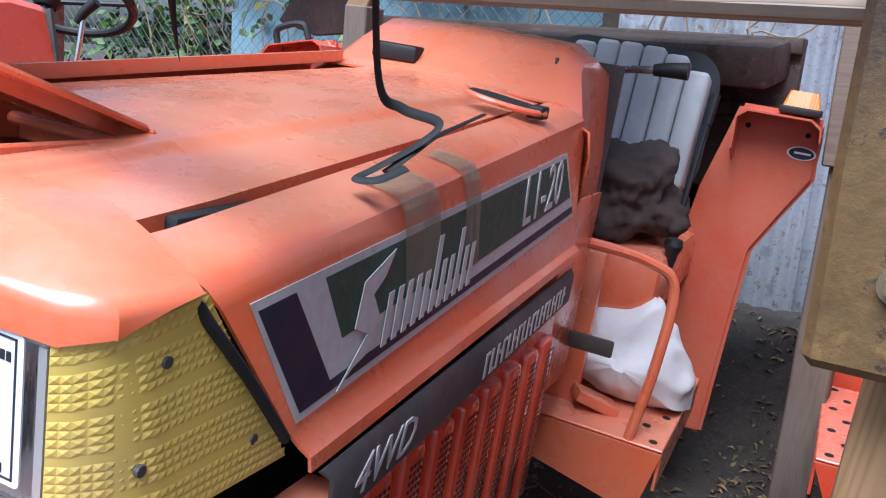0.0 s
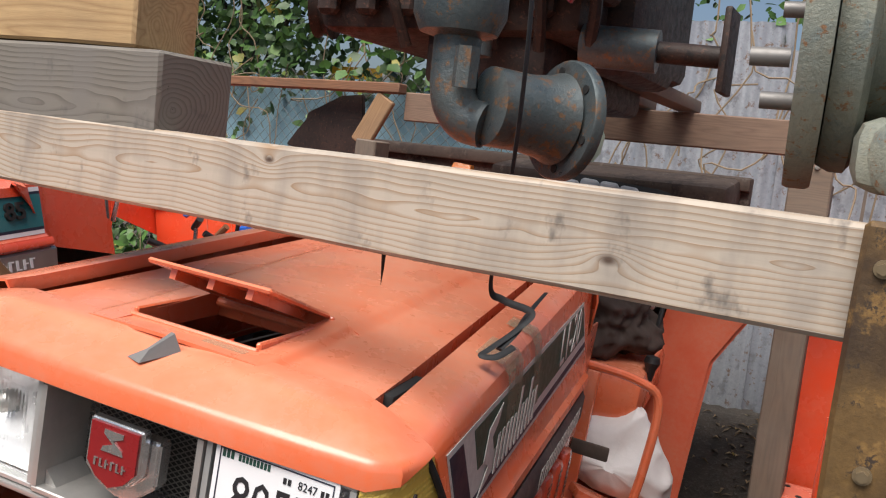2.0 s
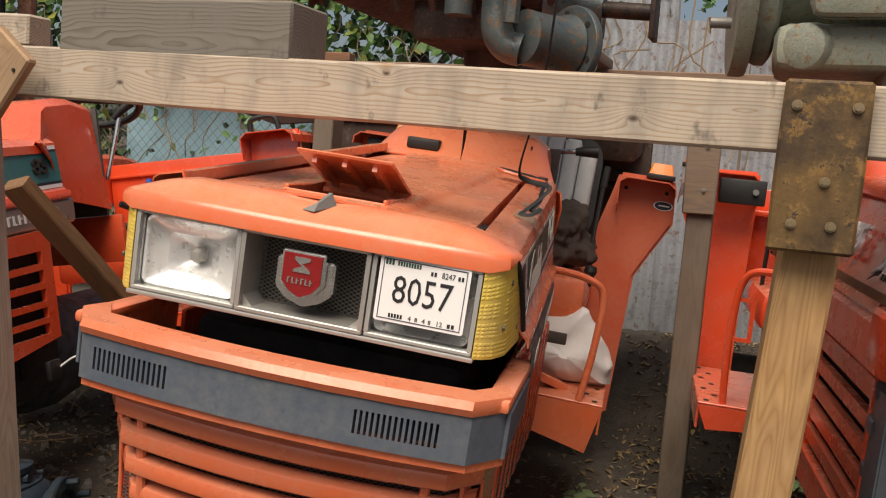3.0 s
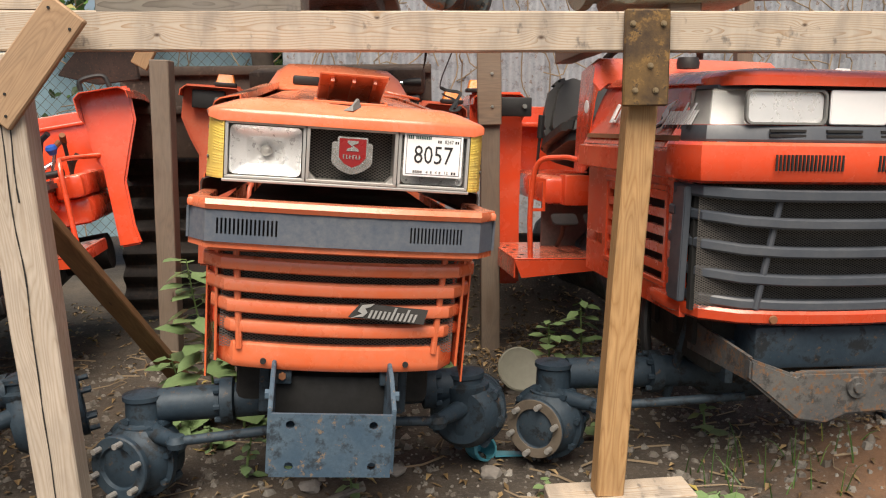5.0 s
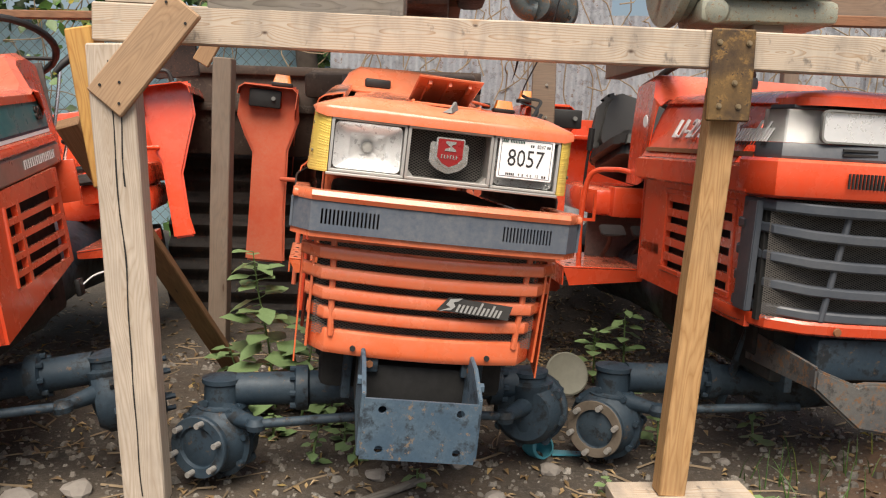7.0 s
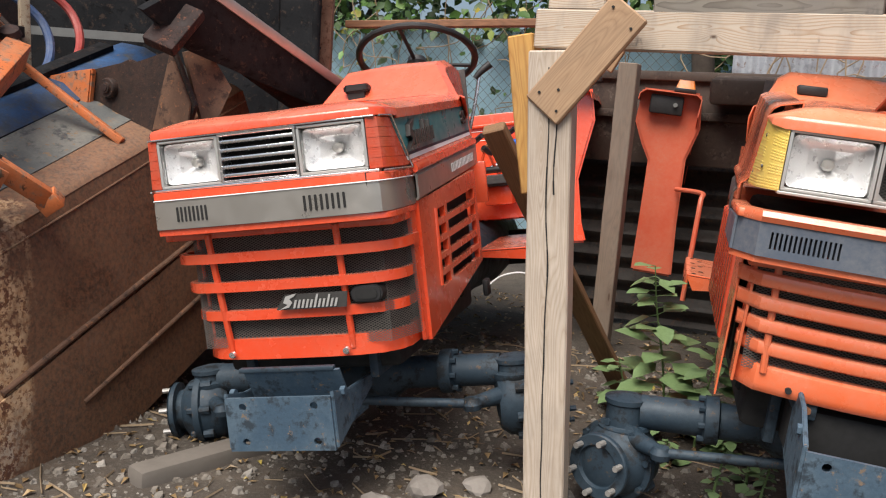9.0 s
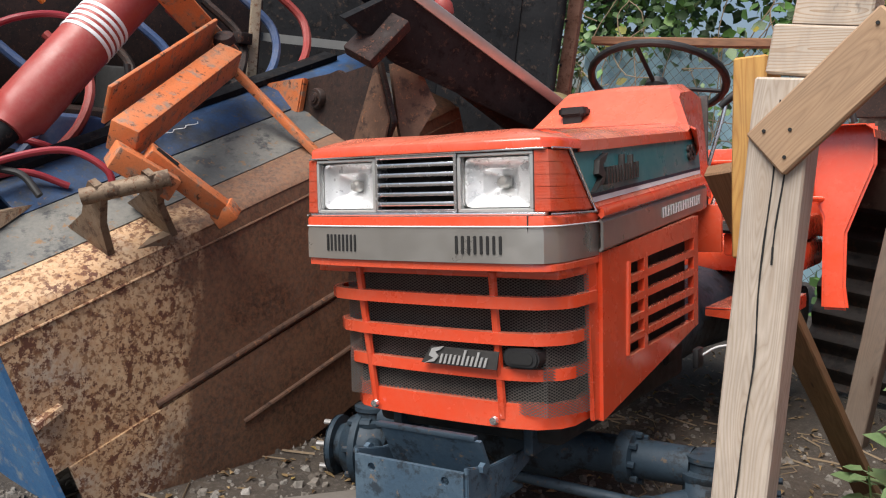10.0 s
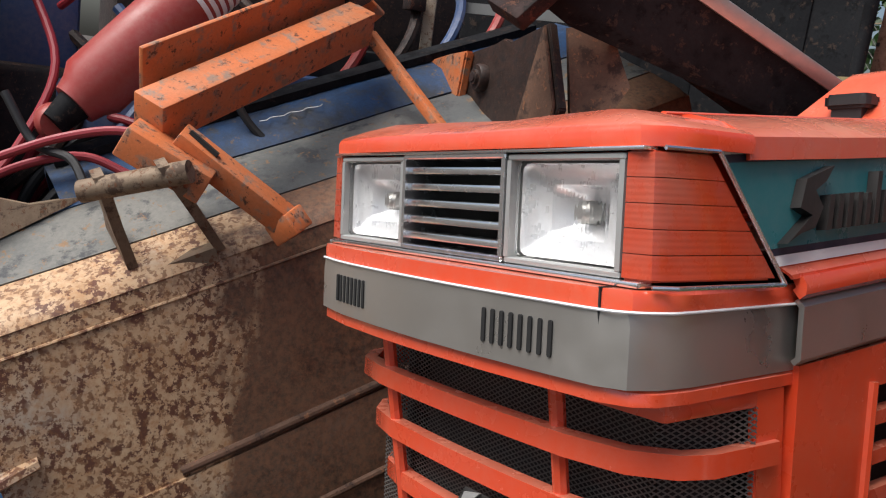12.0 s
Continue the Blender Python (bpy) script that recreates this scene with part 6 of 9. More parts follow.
        pts = [(-w - 0.004, y0 + 0.19), (-w - 0.002, y0 + 0.09), (-w + 0.012, y0 + 0.055), (-w + 0.05, y0 + 0.022)] + [(x * w, y0 + 0.018 * x * x) for x in (-0.6, -0.3, 0, 0.3, 0.6)] + [(w - 0.05, y0 + 0.022), (w - 0.012, y0 + 0.055), (w + 0.002, y0 + 0.09), (w + 0.004, y0 + 0.19)]
        for x, y in pts:
            s = -1 if x < 0 else 1
            d = Vector((x * 0.5, y - 0.25, 0)).normalized()
            rows.append([(x, y, z - h), (x, y, z + h), (x - d.x * 0.018, y - d.y * 0.018, z + h + 0.001), (x - d.x * 0.018, y - d.y * 0.018, z - h)])
        part("grille_bar", loft(rows), RED, T)
    part("grille_head", box(-0.298, 0.298, 0.03, 0.17, 0.742, 0.762, 0.004), RED, T)
    for x in (-0.175, 0.150):
        part("grille_post", tube([(x * 1.03, 0.028, 0.755), (x, 0.072, 0.44)], 0.009, 8, n=2), RED, T)
    for s in (-1, 1):
        part("grille_side", prism([(0.165, 0.762), (0.215, 0.762), (0.235, 0.42), (0.195, 0.42)], 0.010, "x", s * 0.292 - 0.005, 0.002), RED, T)
        part("chin_bolt", lathe([(0, 0.008), (0.008, 0.007), (0.010, 0.0)], pose(s * 0.153 - 0.018, 0.061, 0.434, 90, 0, 0), 14), CHROME, T)
    wire = lattice(-0.250, 0.250, 0.45, 0.744, 0.075, 0.0115, 0.55, 0.0010)
    for s in (-1, 1):
        turn = lattice(0.0, 0.105, 0.45, 0.744, 0.0, 0.0115, 0.55, 0.0010)
        join(wire, turn, pose(s * 0.250, 0.075, 0, 0, 0, 62 if s > 0 else 118))
    part("grille_mesh", wire, MESH_WIRE, T, "expanded-metal grille mesh", smooth=False)
    # black sheets give the shade behind mesh and bent corners
    part("grille_shade", box(-0.262, 0.262, 0.15, 0.17, 0.43, 0.75), SHADOW_BLACK, T)
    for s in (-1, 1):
        part("corner_shade", prism([(s * 0.235, 0.10), (s * 0.270, 0.165), (s * 0.262, 0.17), (s * 0.225, 0.105)], 0.30, "z", 0.44), SHADOW_BLACK, T)
    emblem_word(T, pose(0.070, 0.030, 0.570, 90, 0, 0), 0.165, 0.034, MARK_GREY, "grille_mark", MARK_PLATE, 0.003)
    ho = part("crank_hole_cover", prism(rounded(0.168, 0.248, 0.556, 0.598, 0.018), 0.05, "y", 0.040, 0.004), BLACK, T, "black oval crank-hole bezel")
    part("crank_hole", prism(rounded(0.180, 0.236, 0.565, 0.590, 0.012), 0.003, "y", 0.0375), SHADOW_BLACK, ho)
    # axle, bracket, rails
    axle(T, BLUEGREY, 0.27, 0.44, 0.47, 15, 0.09)
    front_bracket(T, BRACKET_BLUE, -0.145, 0.125, -0.048, 0.22, 0.215, 0.350, -0.012)
    part("bracket_lip", box(-0.135, 0.115, 0.012, 0.03, 0.396, 0.408, 0.003), BLUEGREY, T)
    part("bracket_inner", prism([(0.014, 0.398), (0.075, 0.28), (0.083, 0.28), (0.022, 0.400)], 0.25, "x", -0.122), BRACKET_BLUE, T)
    part("connector_block", box(0.318, 0.335, 0.80, 0.85, 0.42, 0.475, 0.005), BLACK, T)
    wire = part("loose_wire", tube([(0.33, 0.84, 0.45), (0.37, 0.86, 0.475), (0.43, 0.88, 0.48), (0.47, 0.88, 0.46), (0.465, 0.87, 0.43)], 0.003, 6), WHITE_STICKER, T, "loose white wire with a plug")
    part("plug", box(0.455, 0.478, 0.865, 0.885, 0.405, 0.432, 0.003), WHITE_STICKER, wire)
    # cowl, wheel, seat, fenders
    secs = []
    for y, w, z0, zt in ((0.93, 0.262, 1.085, 1.102), (0.98, 0.255, 1.03, 1.130), (1.07, 0.200, 0.95, 1.222), (1.10, 0.194, 0.92, 1.240), (1.22, 0.192, 0.90, 1.256), (1.34, 0.188, 0.88, 1.240)):
        secs.append([(-w - 0.03, y, z0), (-w - 0.016, y, (z0 + zt) / 2), (-w, y, zt - 0.03), (-w + 0.03, y, zt - 0.005), (0, y, zt + 0.003), (w - 0.03, y, zt - 0.005), (w, y, zt - 0.03), (w + 0.016, y, (z0 + zt) / 2), (w + 0.03, y, z0)])
    part("dash_cowl", sheet(secs, 0.004), RED, T, "sunlit red-orange dashboard cowl")
    part("cowl_back", box(-0.21, 0.21, 1.325, 1.335, 0.86, 1.22), DARKGREY, T)
    cp = part("filler_cap", prism(rounded(-0.145, -0.055, 0.965, 1.02, 0.015), 0.028, "z", 1.150, 0.006), BLACK, T, "black fuel filler cap")
    part("cap_neck", box(-0.130, -0.070, 0.975, 1.01, 1.09, 1.150), BLACK, cp)
    steering_wheel(T, -0.03, 1.55, 1.315, 0.235, 26)
    part("gear_lever", tube([(0.20, 1.36, 0.98), (0.235, 1.38, 1.12), (0.25, 1.39, 1.19)], 0.007, 8), CHROME, T)
    part("lever_knob", tube([(0.235, 1.385, 1.185), (0.26, 1.39, 1.21), (0.295, 1.40, 1.235)], lambda t: 0.011 + 0.005 * t, 12, n=3), BLACK, T)
    part("dash_wall", box(-0.27, 0.25, 1.34, 1.36, 0.70, 0.86, 0.004), RED, T)
    fender(T, RED, 1, 0.40, 0.62, 2.05, 1.15, 0.44, lamp=False, handle=True, rail=True)
    fender(T, RED, -1, 0.40, 0.62, 2.05, 1.15, 0.28, lamp=False, rail=False)
    part("inner_deck", box(-0.40, 0.40, 1.85, 2.33, 0.58, 0.70, 0.03), RED, T)
    part("rear_wall", box(-0.40, 0.42, 2.30, 2.33, 0.70, 1.085, 0.006), RED, T)
    part("wall_fold", box(-0.40, 0.42, 2.285, 2.30, 1.02, 1.035, 0.004), RED, T)
    part("label_outline", frame_rect(-0.01, 0.10, 0.955, 1.005, 0.004, 2.2965, 2.2995), WHITE_STICKER, T)
    part("label_outline", frame_rect(-0.14, -0.02, 0.90, 0.985, 0.003, 2.2968, 2.2995), RED_DUSTY, T)
    part("side_tank", box(0.28, 0.40, 1.80, 2.28, 0.70, 0.80, 0.02), RED, T)
    part("seat_pad", prism(rounded(0.14, 0.30, 1.66, 1.86, 0.03), 0.045, "z", 0.745, 0.012), DARKGREY, T, "dark grey footrest pad")
    part("pad_bracket", box(0.16, 0.28, 1.70, 1.90, 0.66, 0.745, 0.01), RED, T)
    for k, (x, dx, lean_y) in enumerate(((-0.12, 0.10, 0.05), (-0.06, 0.16, -0.10), (0.00, 0.12, 0.02), (0.05, -0.10, -0.12), (0.10, 0.14, -0.04), (0.16, 0.10, 0.06), (0.21, -0.06, -0.08), (0.26, 0.08, 0.0), (0.31, 0.03, -0.10))):
        z1 = 0.86 + 0.018 * (k * 5 % 7)
        part("control_lever", tube([(x, 2.05, 0.70), (x + dx * 0.5, 2.02 + lean_y * 0.5, 0.78), (x + dx, 2.0 + lean_y, z1)], 0.008, 8), (BLACK, CHROME, RED, BLACK)[k % 4], T)
        part("lever_grip", tube([(x + dx * 0.85, 2.003 + lean_y * 0.85, z1 - 0.012), (x + dx * 1.25, 1.99 + lean_y * 1.2, z1 + 0.022)], 0.013, 8, n=2), (BLACK, BLACK, RUST_BOLT)[k % 3], T)
    part("cross_shaft", cyl((-0.25, 1.98, 0.80), (0.30, 1.94, 0.815), 0.016, None, 12), BLACK, T)
    part("linkage_rod", cyl((-0.05, 1.86, 0.72), (0.22, 2.10, 0.86), 0.012, None, 10), CHROME, T)
    part("blue_knob", lathe([(0, 0.03), (0.020, 0.024), (0.025, 0.01), (0.015, -0.016), (0, -0.016)], pose(0.27, 1.96, 0.915, 20, 0, 0), 14), BLUE_PLASTIC, T)
    part("blue_knob", lathe([(0, 0.016), (0.012, 0.012), (0.014, 0.0), (0, -0.01)], pose(-0.09, 2.10, 0.985), 14), BLUE_PLASTIC, T)
    platform(T, RED, 1, 0.17, 0.40, 1.44, 1.95, 0.50, 0.05)
    platform(T, RED, -1, 0.17, 0.48, 1.40, 1.95, 0.46)
    return T


def frame_rect_x(x, y0, y1, z0, z1, w):
    bm = bmesh.new()
    for a, b, c, d in ((y0, y1, z1 - w, z1), (y0, y1, z0, z0 + w), (y0, y0 + w, z0 + w, z1 - w), (y1 - w, y1, z0 + w, z1 - w)):
        box(x - 0.005, x + 0.005, a, b, c, d, 0.003, 1, bm)
    return bm


# ---- larger red tractor ----
def tractor_c():
    T = thing("tractor", "large red tractor with a dark grey grille, behind a timber post", "tractor", POSE_C, "parked tractors")
    C0 = 0.055
    chassis(T, BLUEGREY, w=0.22, top=0.9)
    X = lambda x: C0 + 0.94 * x
    def wrapped(hw, y0, bow, zs, ys_back, mat, name, corner=0.06, label="", t=0.012, lift=0.0):
        """A band bent round the front, given by (z, setback) pairs."""
        rows = []
        line = [(-hw, ys_back), (-hw, y0 + corner * 1.3), (-hw + corner * 0.3, y0 + corner * 0.45), (-hw + corner, y0 + bow)] + [((hw - corner) * q, y0 + bow * q * q) for q in (-0.6, -0.3, 0, 0.3, 0.6)] + [(hw - corner, y0 + bow), (hw - corner * 0.3, y0 + corner * 0.45), (hw, y0 + corner * 1.3), (hw, ys_back)]
        for x, y in line:
            d = Vector((x * 0.6, y - 0.4, 0)).normalized()
            up = lift * min(1.0, abs(x) / hw) ** 3
            out = [(X(x - d.x * sb), y - d.y * sb, z + up) for z, sb in zs]
            inn = [(X(x - d.x * (sb + t)), y - d.y * (sb + t), z + up) for z, sb in zs[::-1]]
            rows.append(out + inn)
        return part(name, loft(rows), mat, T, label)
    # bonnet
    line = [(X(q * 0.94), y) for q, y in ((-0.385, 0.16), (-0.380, 0.07), (-0.355, 0.025), (-0.30, -0.002), (-0.15, -0.014), (0, -0.016), (0.15, -0.014), (0.30, -0.002), (0.355, 0.025), (0.380, 0.09), (0.385, 0.16))]
    nose(line, [(1.131, 0.004), (1.131, 0.0), (1.152, 0.0), (1.163, 0.010), (1.170, 0.035), (1.176, 0.08)], (C0, 0.20), RED, T, "bonnet_nose")
    secs = []
    for y, z, k in ((0.14, 1.174, 0.94), (0.3, 1.181, 0.93), (0.6, 1.190, 0.925), (0.96, 1.200, 0.92)):
        secs.append([(X(x * k), y, z - 0.035 * max(0, (abs(x) - 0.30) / 0.09) ** 2 + 0.006 * (1 - (x / 0.39) ** 2)) for x in (-0.39, -0.375, -0.35, -0.30, -0.2, 0, 0.2, 0.30, 0.35, 0.375, 0.39)])
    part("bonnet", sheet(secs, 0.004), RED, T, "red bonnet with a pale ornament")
    part("bonnet_ornament", loft([[(X(-0.05), 0.03, 1.150), (X(0.02), 0.03, 1.150), (X(0.03), 0.10, 1.158), (X(-0.04), 0.10, 1.158)], [(X(-0.02), 0.05, 1.178), (X(0.0), 0.05, 1.178), (X(0.01), 0.09, 1.182), (X(-0.01), 0.09, 1.182)]]), WHITE_STICKER, T)
    # sloping side panels
    for s in (-1, 1):
        rows = []
        for u in (0.10, 0.3, 0.6, 0.97):
            k = u / 0.88
            f = 0.30 * max(0, 1 - (u - 0.10) / 0.3)
            rows.append([(X(s * (0.345 - 0.004 * k)), u + f * 0.1, 1.150 + 0.012 * k), (X(s * (0.366 - 0.004 * k)), u + f * 0.25, 1.118 + 0.008 * k), (X(s * (0.425 - 0.004 * k)), u + f * 0.45, 0.985), (X(s * (0.432 - 0.004 * k)), u + f * 0.45, 0.975)])
        part("side_panel", sheet(rows, 0.003), RED, T)
        rows = []
        for u in (0.12, 0.4, 0.98):
            k = u / 0.88
            rows.append([(X(s * (0.420 - 0.004 * k)), u, 0.975), (X(s * (0.445 - 0.004 * k)), u, 0.965), (X(s * (0.448 - 0.004 * k)), u, 0.90), (X(s * (0.430 - 0.004 * k)), u, 0.892)])
        part("side_ledge", sheet(rows, 0.004), RED, T)
        bm = bmesh.new()
        ys = [0.13, 0.26, 0.735, 0.79, 0.96]
        zs = [0.53, 0.605] + [0.605 + 0.05 * k + d for k in range(5) for d in (0.024, 0.05)] + [0.89]
        for i in range(4):
            for j in range(len(zs) - 1):
                if i in (1,) and 1 <= j <= 9 and j % 2 == 1:
                    continue
                box(X(s * 0.397) - 0.008, X(s * 0.397) + 0.008, ys[i], ys[i + 1], zs[j], zs[j + 1], 0, 1, bm)
        bmesh.ops.remove_doubles(bm, verts=bm.verts, dist=0.0005)
        part("side_screen", bm, RED, T, "red side screen with louvres")
        fr = frame_rect_x(X(s * 0.405), 0.235, 0.76, 0.588, 0.872, 0.018)
        part("screen_frame", fr, RED, T)
        # shade behind the louvres is a plain black sheet
        part("screen_shade", box(X(s * 0.375) - 0.004, X(s * 0.375) + 0.004, 0.18, 0.78, 0.58, 0.88), SHADOW_BLACK, T)
    sm = lambda u, z: Matrix.Translation((X(-0.4285 + 0.004 * u + (z - 0.985) * 0.42) - 0.008, u, z)) @ pose(0, 0, 0, 90, 0, -92) @ pose(0, 0, 0, -22, 0, 0)
    emblem_word(T, sm(0.196, 1.056), 0.29, 0.072, BLACK, "mark_shadow", None, 0.0015)
    emblem_word(T, sm(0.190, 1.062) @ Matrix.Translation((0, 0, 0.0015)), 0.28, 0.064, WHITE_STICKER, "series_mark", None, 0.004)
    mesh_text("L1-275", 0.092, 0.004, sm(0.62, 1.068), WHITE_STICKER, T, "model_lettering", 0.2, "white model lettering", 0.001, 1.05)
    part("side_stripe", surf_poly([(0.14, 0.992), (0.95, 0.992), (0.95, 1.006), (0.14, 1.006)], lambda u, z: (Vector((X(-0.4285 + 0.004 * u + (z - 0.985) * 0.42), u, z)), Vector((-1, 0, 0.4)).normalized()), 0.002), RUST_BOLT, T, smooth=False)
    bars_word(T, Matrix.Translation((X(-0.4300), 0.82, 0.93)) @ pose(0, 0, 0, 90, 0, -92), 0.11, 0.036, BLACK, 6, 0.002)
    # lamp band
    wrapped(0.40, 0.0, 0.02, [(1.134, 0.030), (1.126, 0.024), (1.122, 0.026)], 0.125, GRILLE_GREY, "lamp_frame_top", 0.09, t=0.02)
    wrapped(0.43, -0.012, 0.02, [(1.034, 0.012), (1.024, 0.006), (1.0, 0.0), (0.994, 0.003)], 0.125, GRILLE_GREY, "lamp_frame_base", 0.09, "dark grey lamp surround with slots", 0.03)
    lens = wrapped(0.420, -0.006, 0.02, [(1.124, 0.040), (1.034, 0.008)], 0.122, C_LENS, "lamp_cover", 0.09, "clear wraparound lamp cover", 0.004)
    lens.visible_shadow = False
    wrapped(0.405, 0.030, 0.02, [(1.122, 0.035), (1.036, 0.018)], 0.122, LAMP_SHELL, "lamp_housing", 0.09, "", 0.004)
    for x in (-0.198, 0.198):
        lamp = part("headlight", frame_y(rounded(X(x - 0.113), X(x + 0.113), 1.037, 1.122, 0.018), rounded(X(x - 0.107), X(x + 0.107), 1.042, 1.117, 0.015), -0.010 + 0.010, 0.012), GREY_PLASTIC, T)
        secs = []
        for f, d in ((1.0, 0.010), (0.88, 0.022), (0.7, 0.036), (0.45, 0.048), (0.15, 0.054)):
            secs.append([(X(x) + px * f, d, 1.0795 + pz * f) for px, pz in rounded(-0.099, 0.099, -0.037, 0.037, 0.015)])
        part("lamp_bowl", loft(secs), REFLECTOR, lamp)
    part("centre_cover", prism(rounded(X(-0.080), X(0.080), 1.038, 1.122, 0.006), 0.008, "y", -0.004, 0.002), WHITE_STICKER, T, "white centre panel between the lamps")
    for x in (-0.19, -0.035, 0.12):
        for z in (1.010, 1.022):
            part("air_slot", box(X(x - 0.055), X(x + 0.045), -0.014 + 0.008 * (abs(x) / 0.2), 0.0, z - 0.003, z + 0.003), SHADOW_BLACK, T)
    # red bumper band with air slots
    wrapped(0.452, -0.035, 0.025, [(0.993, 0.012), (0.985, 0.002), (0.955, 0.0), (0.915, 0.004), (0.898, 0.012), (0.890, 0.03)], 0.16, RED, "bumper_band", 0.10, "red bumper band scratched in places", 0.03)
    for x0, x1 in ((-0.238, -0.047), (0.047, 0.238)):
        for a, b in slots(X(x0), X(x1), 0, 0, 18, 0.45):
            part("air_slot", box(a, b, -0.0375 + 0.014 * (abs((a + b) / 2 - C0) / 0.35) ** 2, -0.028, 0.925, 0.964), SHADOW_BLACK, T)
    # grey grille
    hw = 0.435
    wrapped(hw, -0.020, 0.02, [(0.876, 0.004), (0.872, 0.0), (0.852, 0.0), (0.846, 0.006)], 0.14, GRILLE_GREY, "grille_top_bar", 0.12, "dark grey plastic grille", 0.03, 0.012)
    for k, z in enumerate((0.789, 0.716, 0.643)):
        wrapped(hw - 0.004 * k, -0.018 + 0.006 * k, 0.02, [(z + 0.014, 0.006), (z + 0.010, 0.0), (z - 0.008, 0.0), (z - 0.013, 0.006)], 0.13, GRILLE_GREY, "grille_bar", 0.14, "", 0.03, 0.026)
    wrapped(hw - 0.012, 0.004, 0.02, [(0.592, 0.004), (0.587, 0.0), (0.570, 0.0), (0.564, 0.008)], 0.14, GRILLE_GREY, "grille_base_bar", 0.14, "", 0.03, 0.020)
    for s in (-1, 1):
        part("grille_side", prism([(0.075, 0.880), (0.15, 0.880), (0.16, 0.58), (0.09, 0.58)], 0.02, "x", X(s * (hw - 0.014)) - 0.01, 0.003), GRILLE_GREY, T)
        for x in (0.19,):
            part("grille_post", tube([(X(s * x), 0.012, 0.87), (X(s * (x + 0.05)), 0.022, 0.572)], 0.009, 8, n=2), GRILLE_GREY, T)
    part("grille_mesh", lattice(X(-0.40), X(0.40), 0.57, 0.885, 0.055, 0.0125, 0.5, 0.0011), MESH_WIRE, T, "dusty expanded-metal grille mesh", smooth=False)
    # black sheet added as the shaded depth of the grille
    part("grille_shade", box(X(-0.40), X(0.40), 0.08, 0.10, 0.56, 0.9), SHADOW_BLACK, T)
    wrapped(0.425, 0.0, 0.02, [(0.566, 0.004), (0.558, 0.0), (0.534, 0.006), (0.526, 0.02)], 0.30, RED, "chin", 0.14, "", 0.025, 0.012)
    for x in (-0.13, 0.21):
        part("chin_bolt", lathe([(0, 0.006), (0.010, 0.005), (0.012, 0.0)], pose(x, 0.004, 0.547, 90, 0, 0), 14), RUST_BOLT, T)
    # bracket, axle
    part("front_casting", box(X(-0.22), X(0.22), 0.05, 0.5, 0.40, 0.52, 0.02), BLUEGREY, T)
    br = prism([(X(-0.30), 0.470), (X(-0.17), 0.425), (X(-0.15), 0.432), (X(0.20), 0.432), (X(0.30), 0.470), (X(0.30), 0.41), (X(0.20), 0.32), (X(0.13), 0.305), (X(0.08), 0.325), (X(-0.02), 0.320), (X(-0.08), 0.298), (X(-0.16), 0.310), (X(-0.30), 0.415)], 0.030, "y", -0.08, 0.006)
    b0 = part("front_bracket", br, GREY_STEEL, T, "grey steel front bracket with a bolt")
    for s in (-1, 1):
        part("side_plate", prism([(-0.06, 0.41), (0.3, 0.40), (0.3, 0.49), (-0.06, 0.47)], 0.010, "x", X(s * 0.295)), GREY_STEEL, b0)
    part("bracket_bolt", lathe([(0, 0.014), (0.012, 0.014), (0.013, 0.006), (0.026, 0.006), (0.028, 0.0), (0, 0.0)], pose(0.056, -0.081, 0.392, 90, 0, 0), 20), GREY_STEEL, b0)
    axle(T, BLUEGREY, 0.30, 0.41, 0.585, 50, 0.135, rim=RIM_RUST)
    for s in (-1, 1):
        part("side_rod", cyl((X(s * 0.28), 0.30, 0.52), (X(s * 0.30), 0.42, 0.22), 0.014, None, 10), BLUEGREY, T)
        part("hose", tube([(X(s * 0.33), 0.5, 0.60), (X(s * 0.37), 0.45, 0.46), (X(s * 0.36), 0.44, 0.34), (X(s * 0.30), 0.5, 0.26)], 0.016, 10), BLACK, T)
    # cowl, seat, fenders
    secs = []
    for y, w, z0, zt in ((0.93, 0.385, 1.12, 1.185), (0.97, 0.40, 0.90, 1.215), (1.04, 0.37, 0.88, 1.275), (1.12, 0.36, 0.86, 1.285), (1.3, 0.34, 0.86, 1.27)):
        secs.append([(X(-w - 0.02), y, z0), (X(-w - 0.012), y, (z0 + zt) / 2), (X(-w), y, zt - 0.03), (X(-w + 0.03), y, zt - 0.005), (X(0), y, zt), (X(w - 0.03), y, zt - 0.005), (X(w), y, zt - 0.03), (X(w + 0.012), y, (z0 + zt) / 2), (X(w + 0.02), y, z0)])
    part("dash_cowl", sheet(secs, 0.004), RED, T)
    part("cowl_badge", lathe([(0, 0.002), (0.022, 0.002), (0.024, 0)], Matrix.Translation((X(-0.405), 1.02, 1.10)) @ pose(0, 0, 0, 90, 0, -90), 20), WHITE_STICKER, T)
    part("filler_cap", lathe([(0, 0.04), (0.035, 0.038), (0.04, 0.02), (0.038, 0), (0, 0)], pose(X(-0.05), 0.93, 1.235), 20), BLACK, T)
    back = prism(rounded(-0.21, 0.21, 0.0, 0.34, 0.10), 0.10, "y", 0.0, 0.035)
    pad = prism(rounded(-0.22, 0.22, -0.42, 0.03, 0.10), 0.11, "z", -0.09, 0.035)
    for bm_s, nm in ((back, "seat_back"), (pad, "seat_cushion")):
        bmesh.ops.transform(bm_s, matrix=pose(-0.09, 1.80, 0.92, -16, 15, 0), verts=bm_s.verts)
        part(nm, bm_s, SEAT_BLACK, T, "cracked black vinyl seat" if nm == "seat_back" else "")
    part("rear_wall", box(-0.36, 0.40, 2.20, 2.22, 0.78, 1.13, 0.006), RED, T)
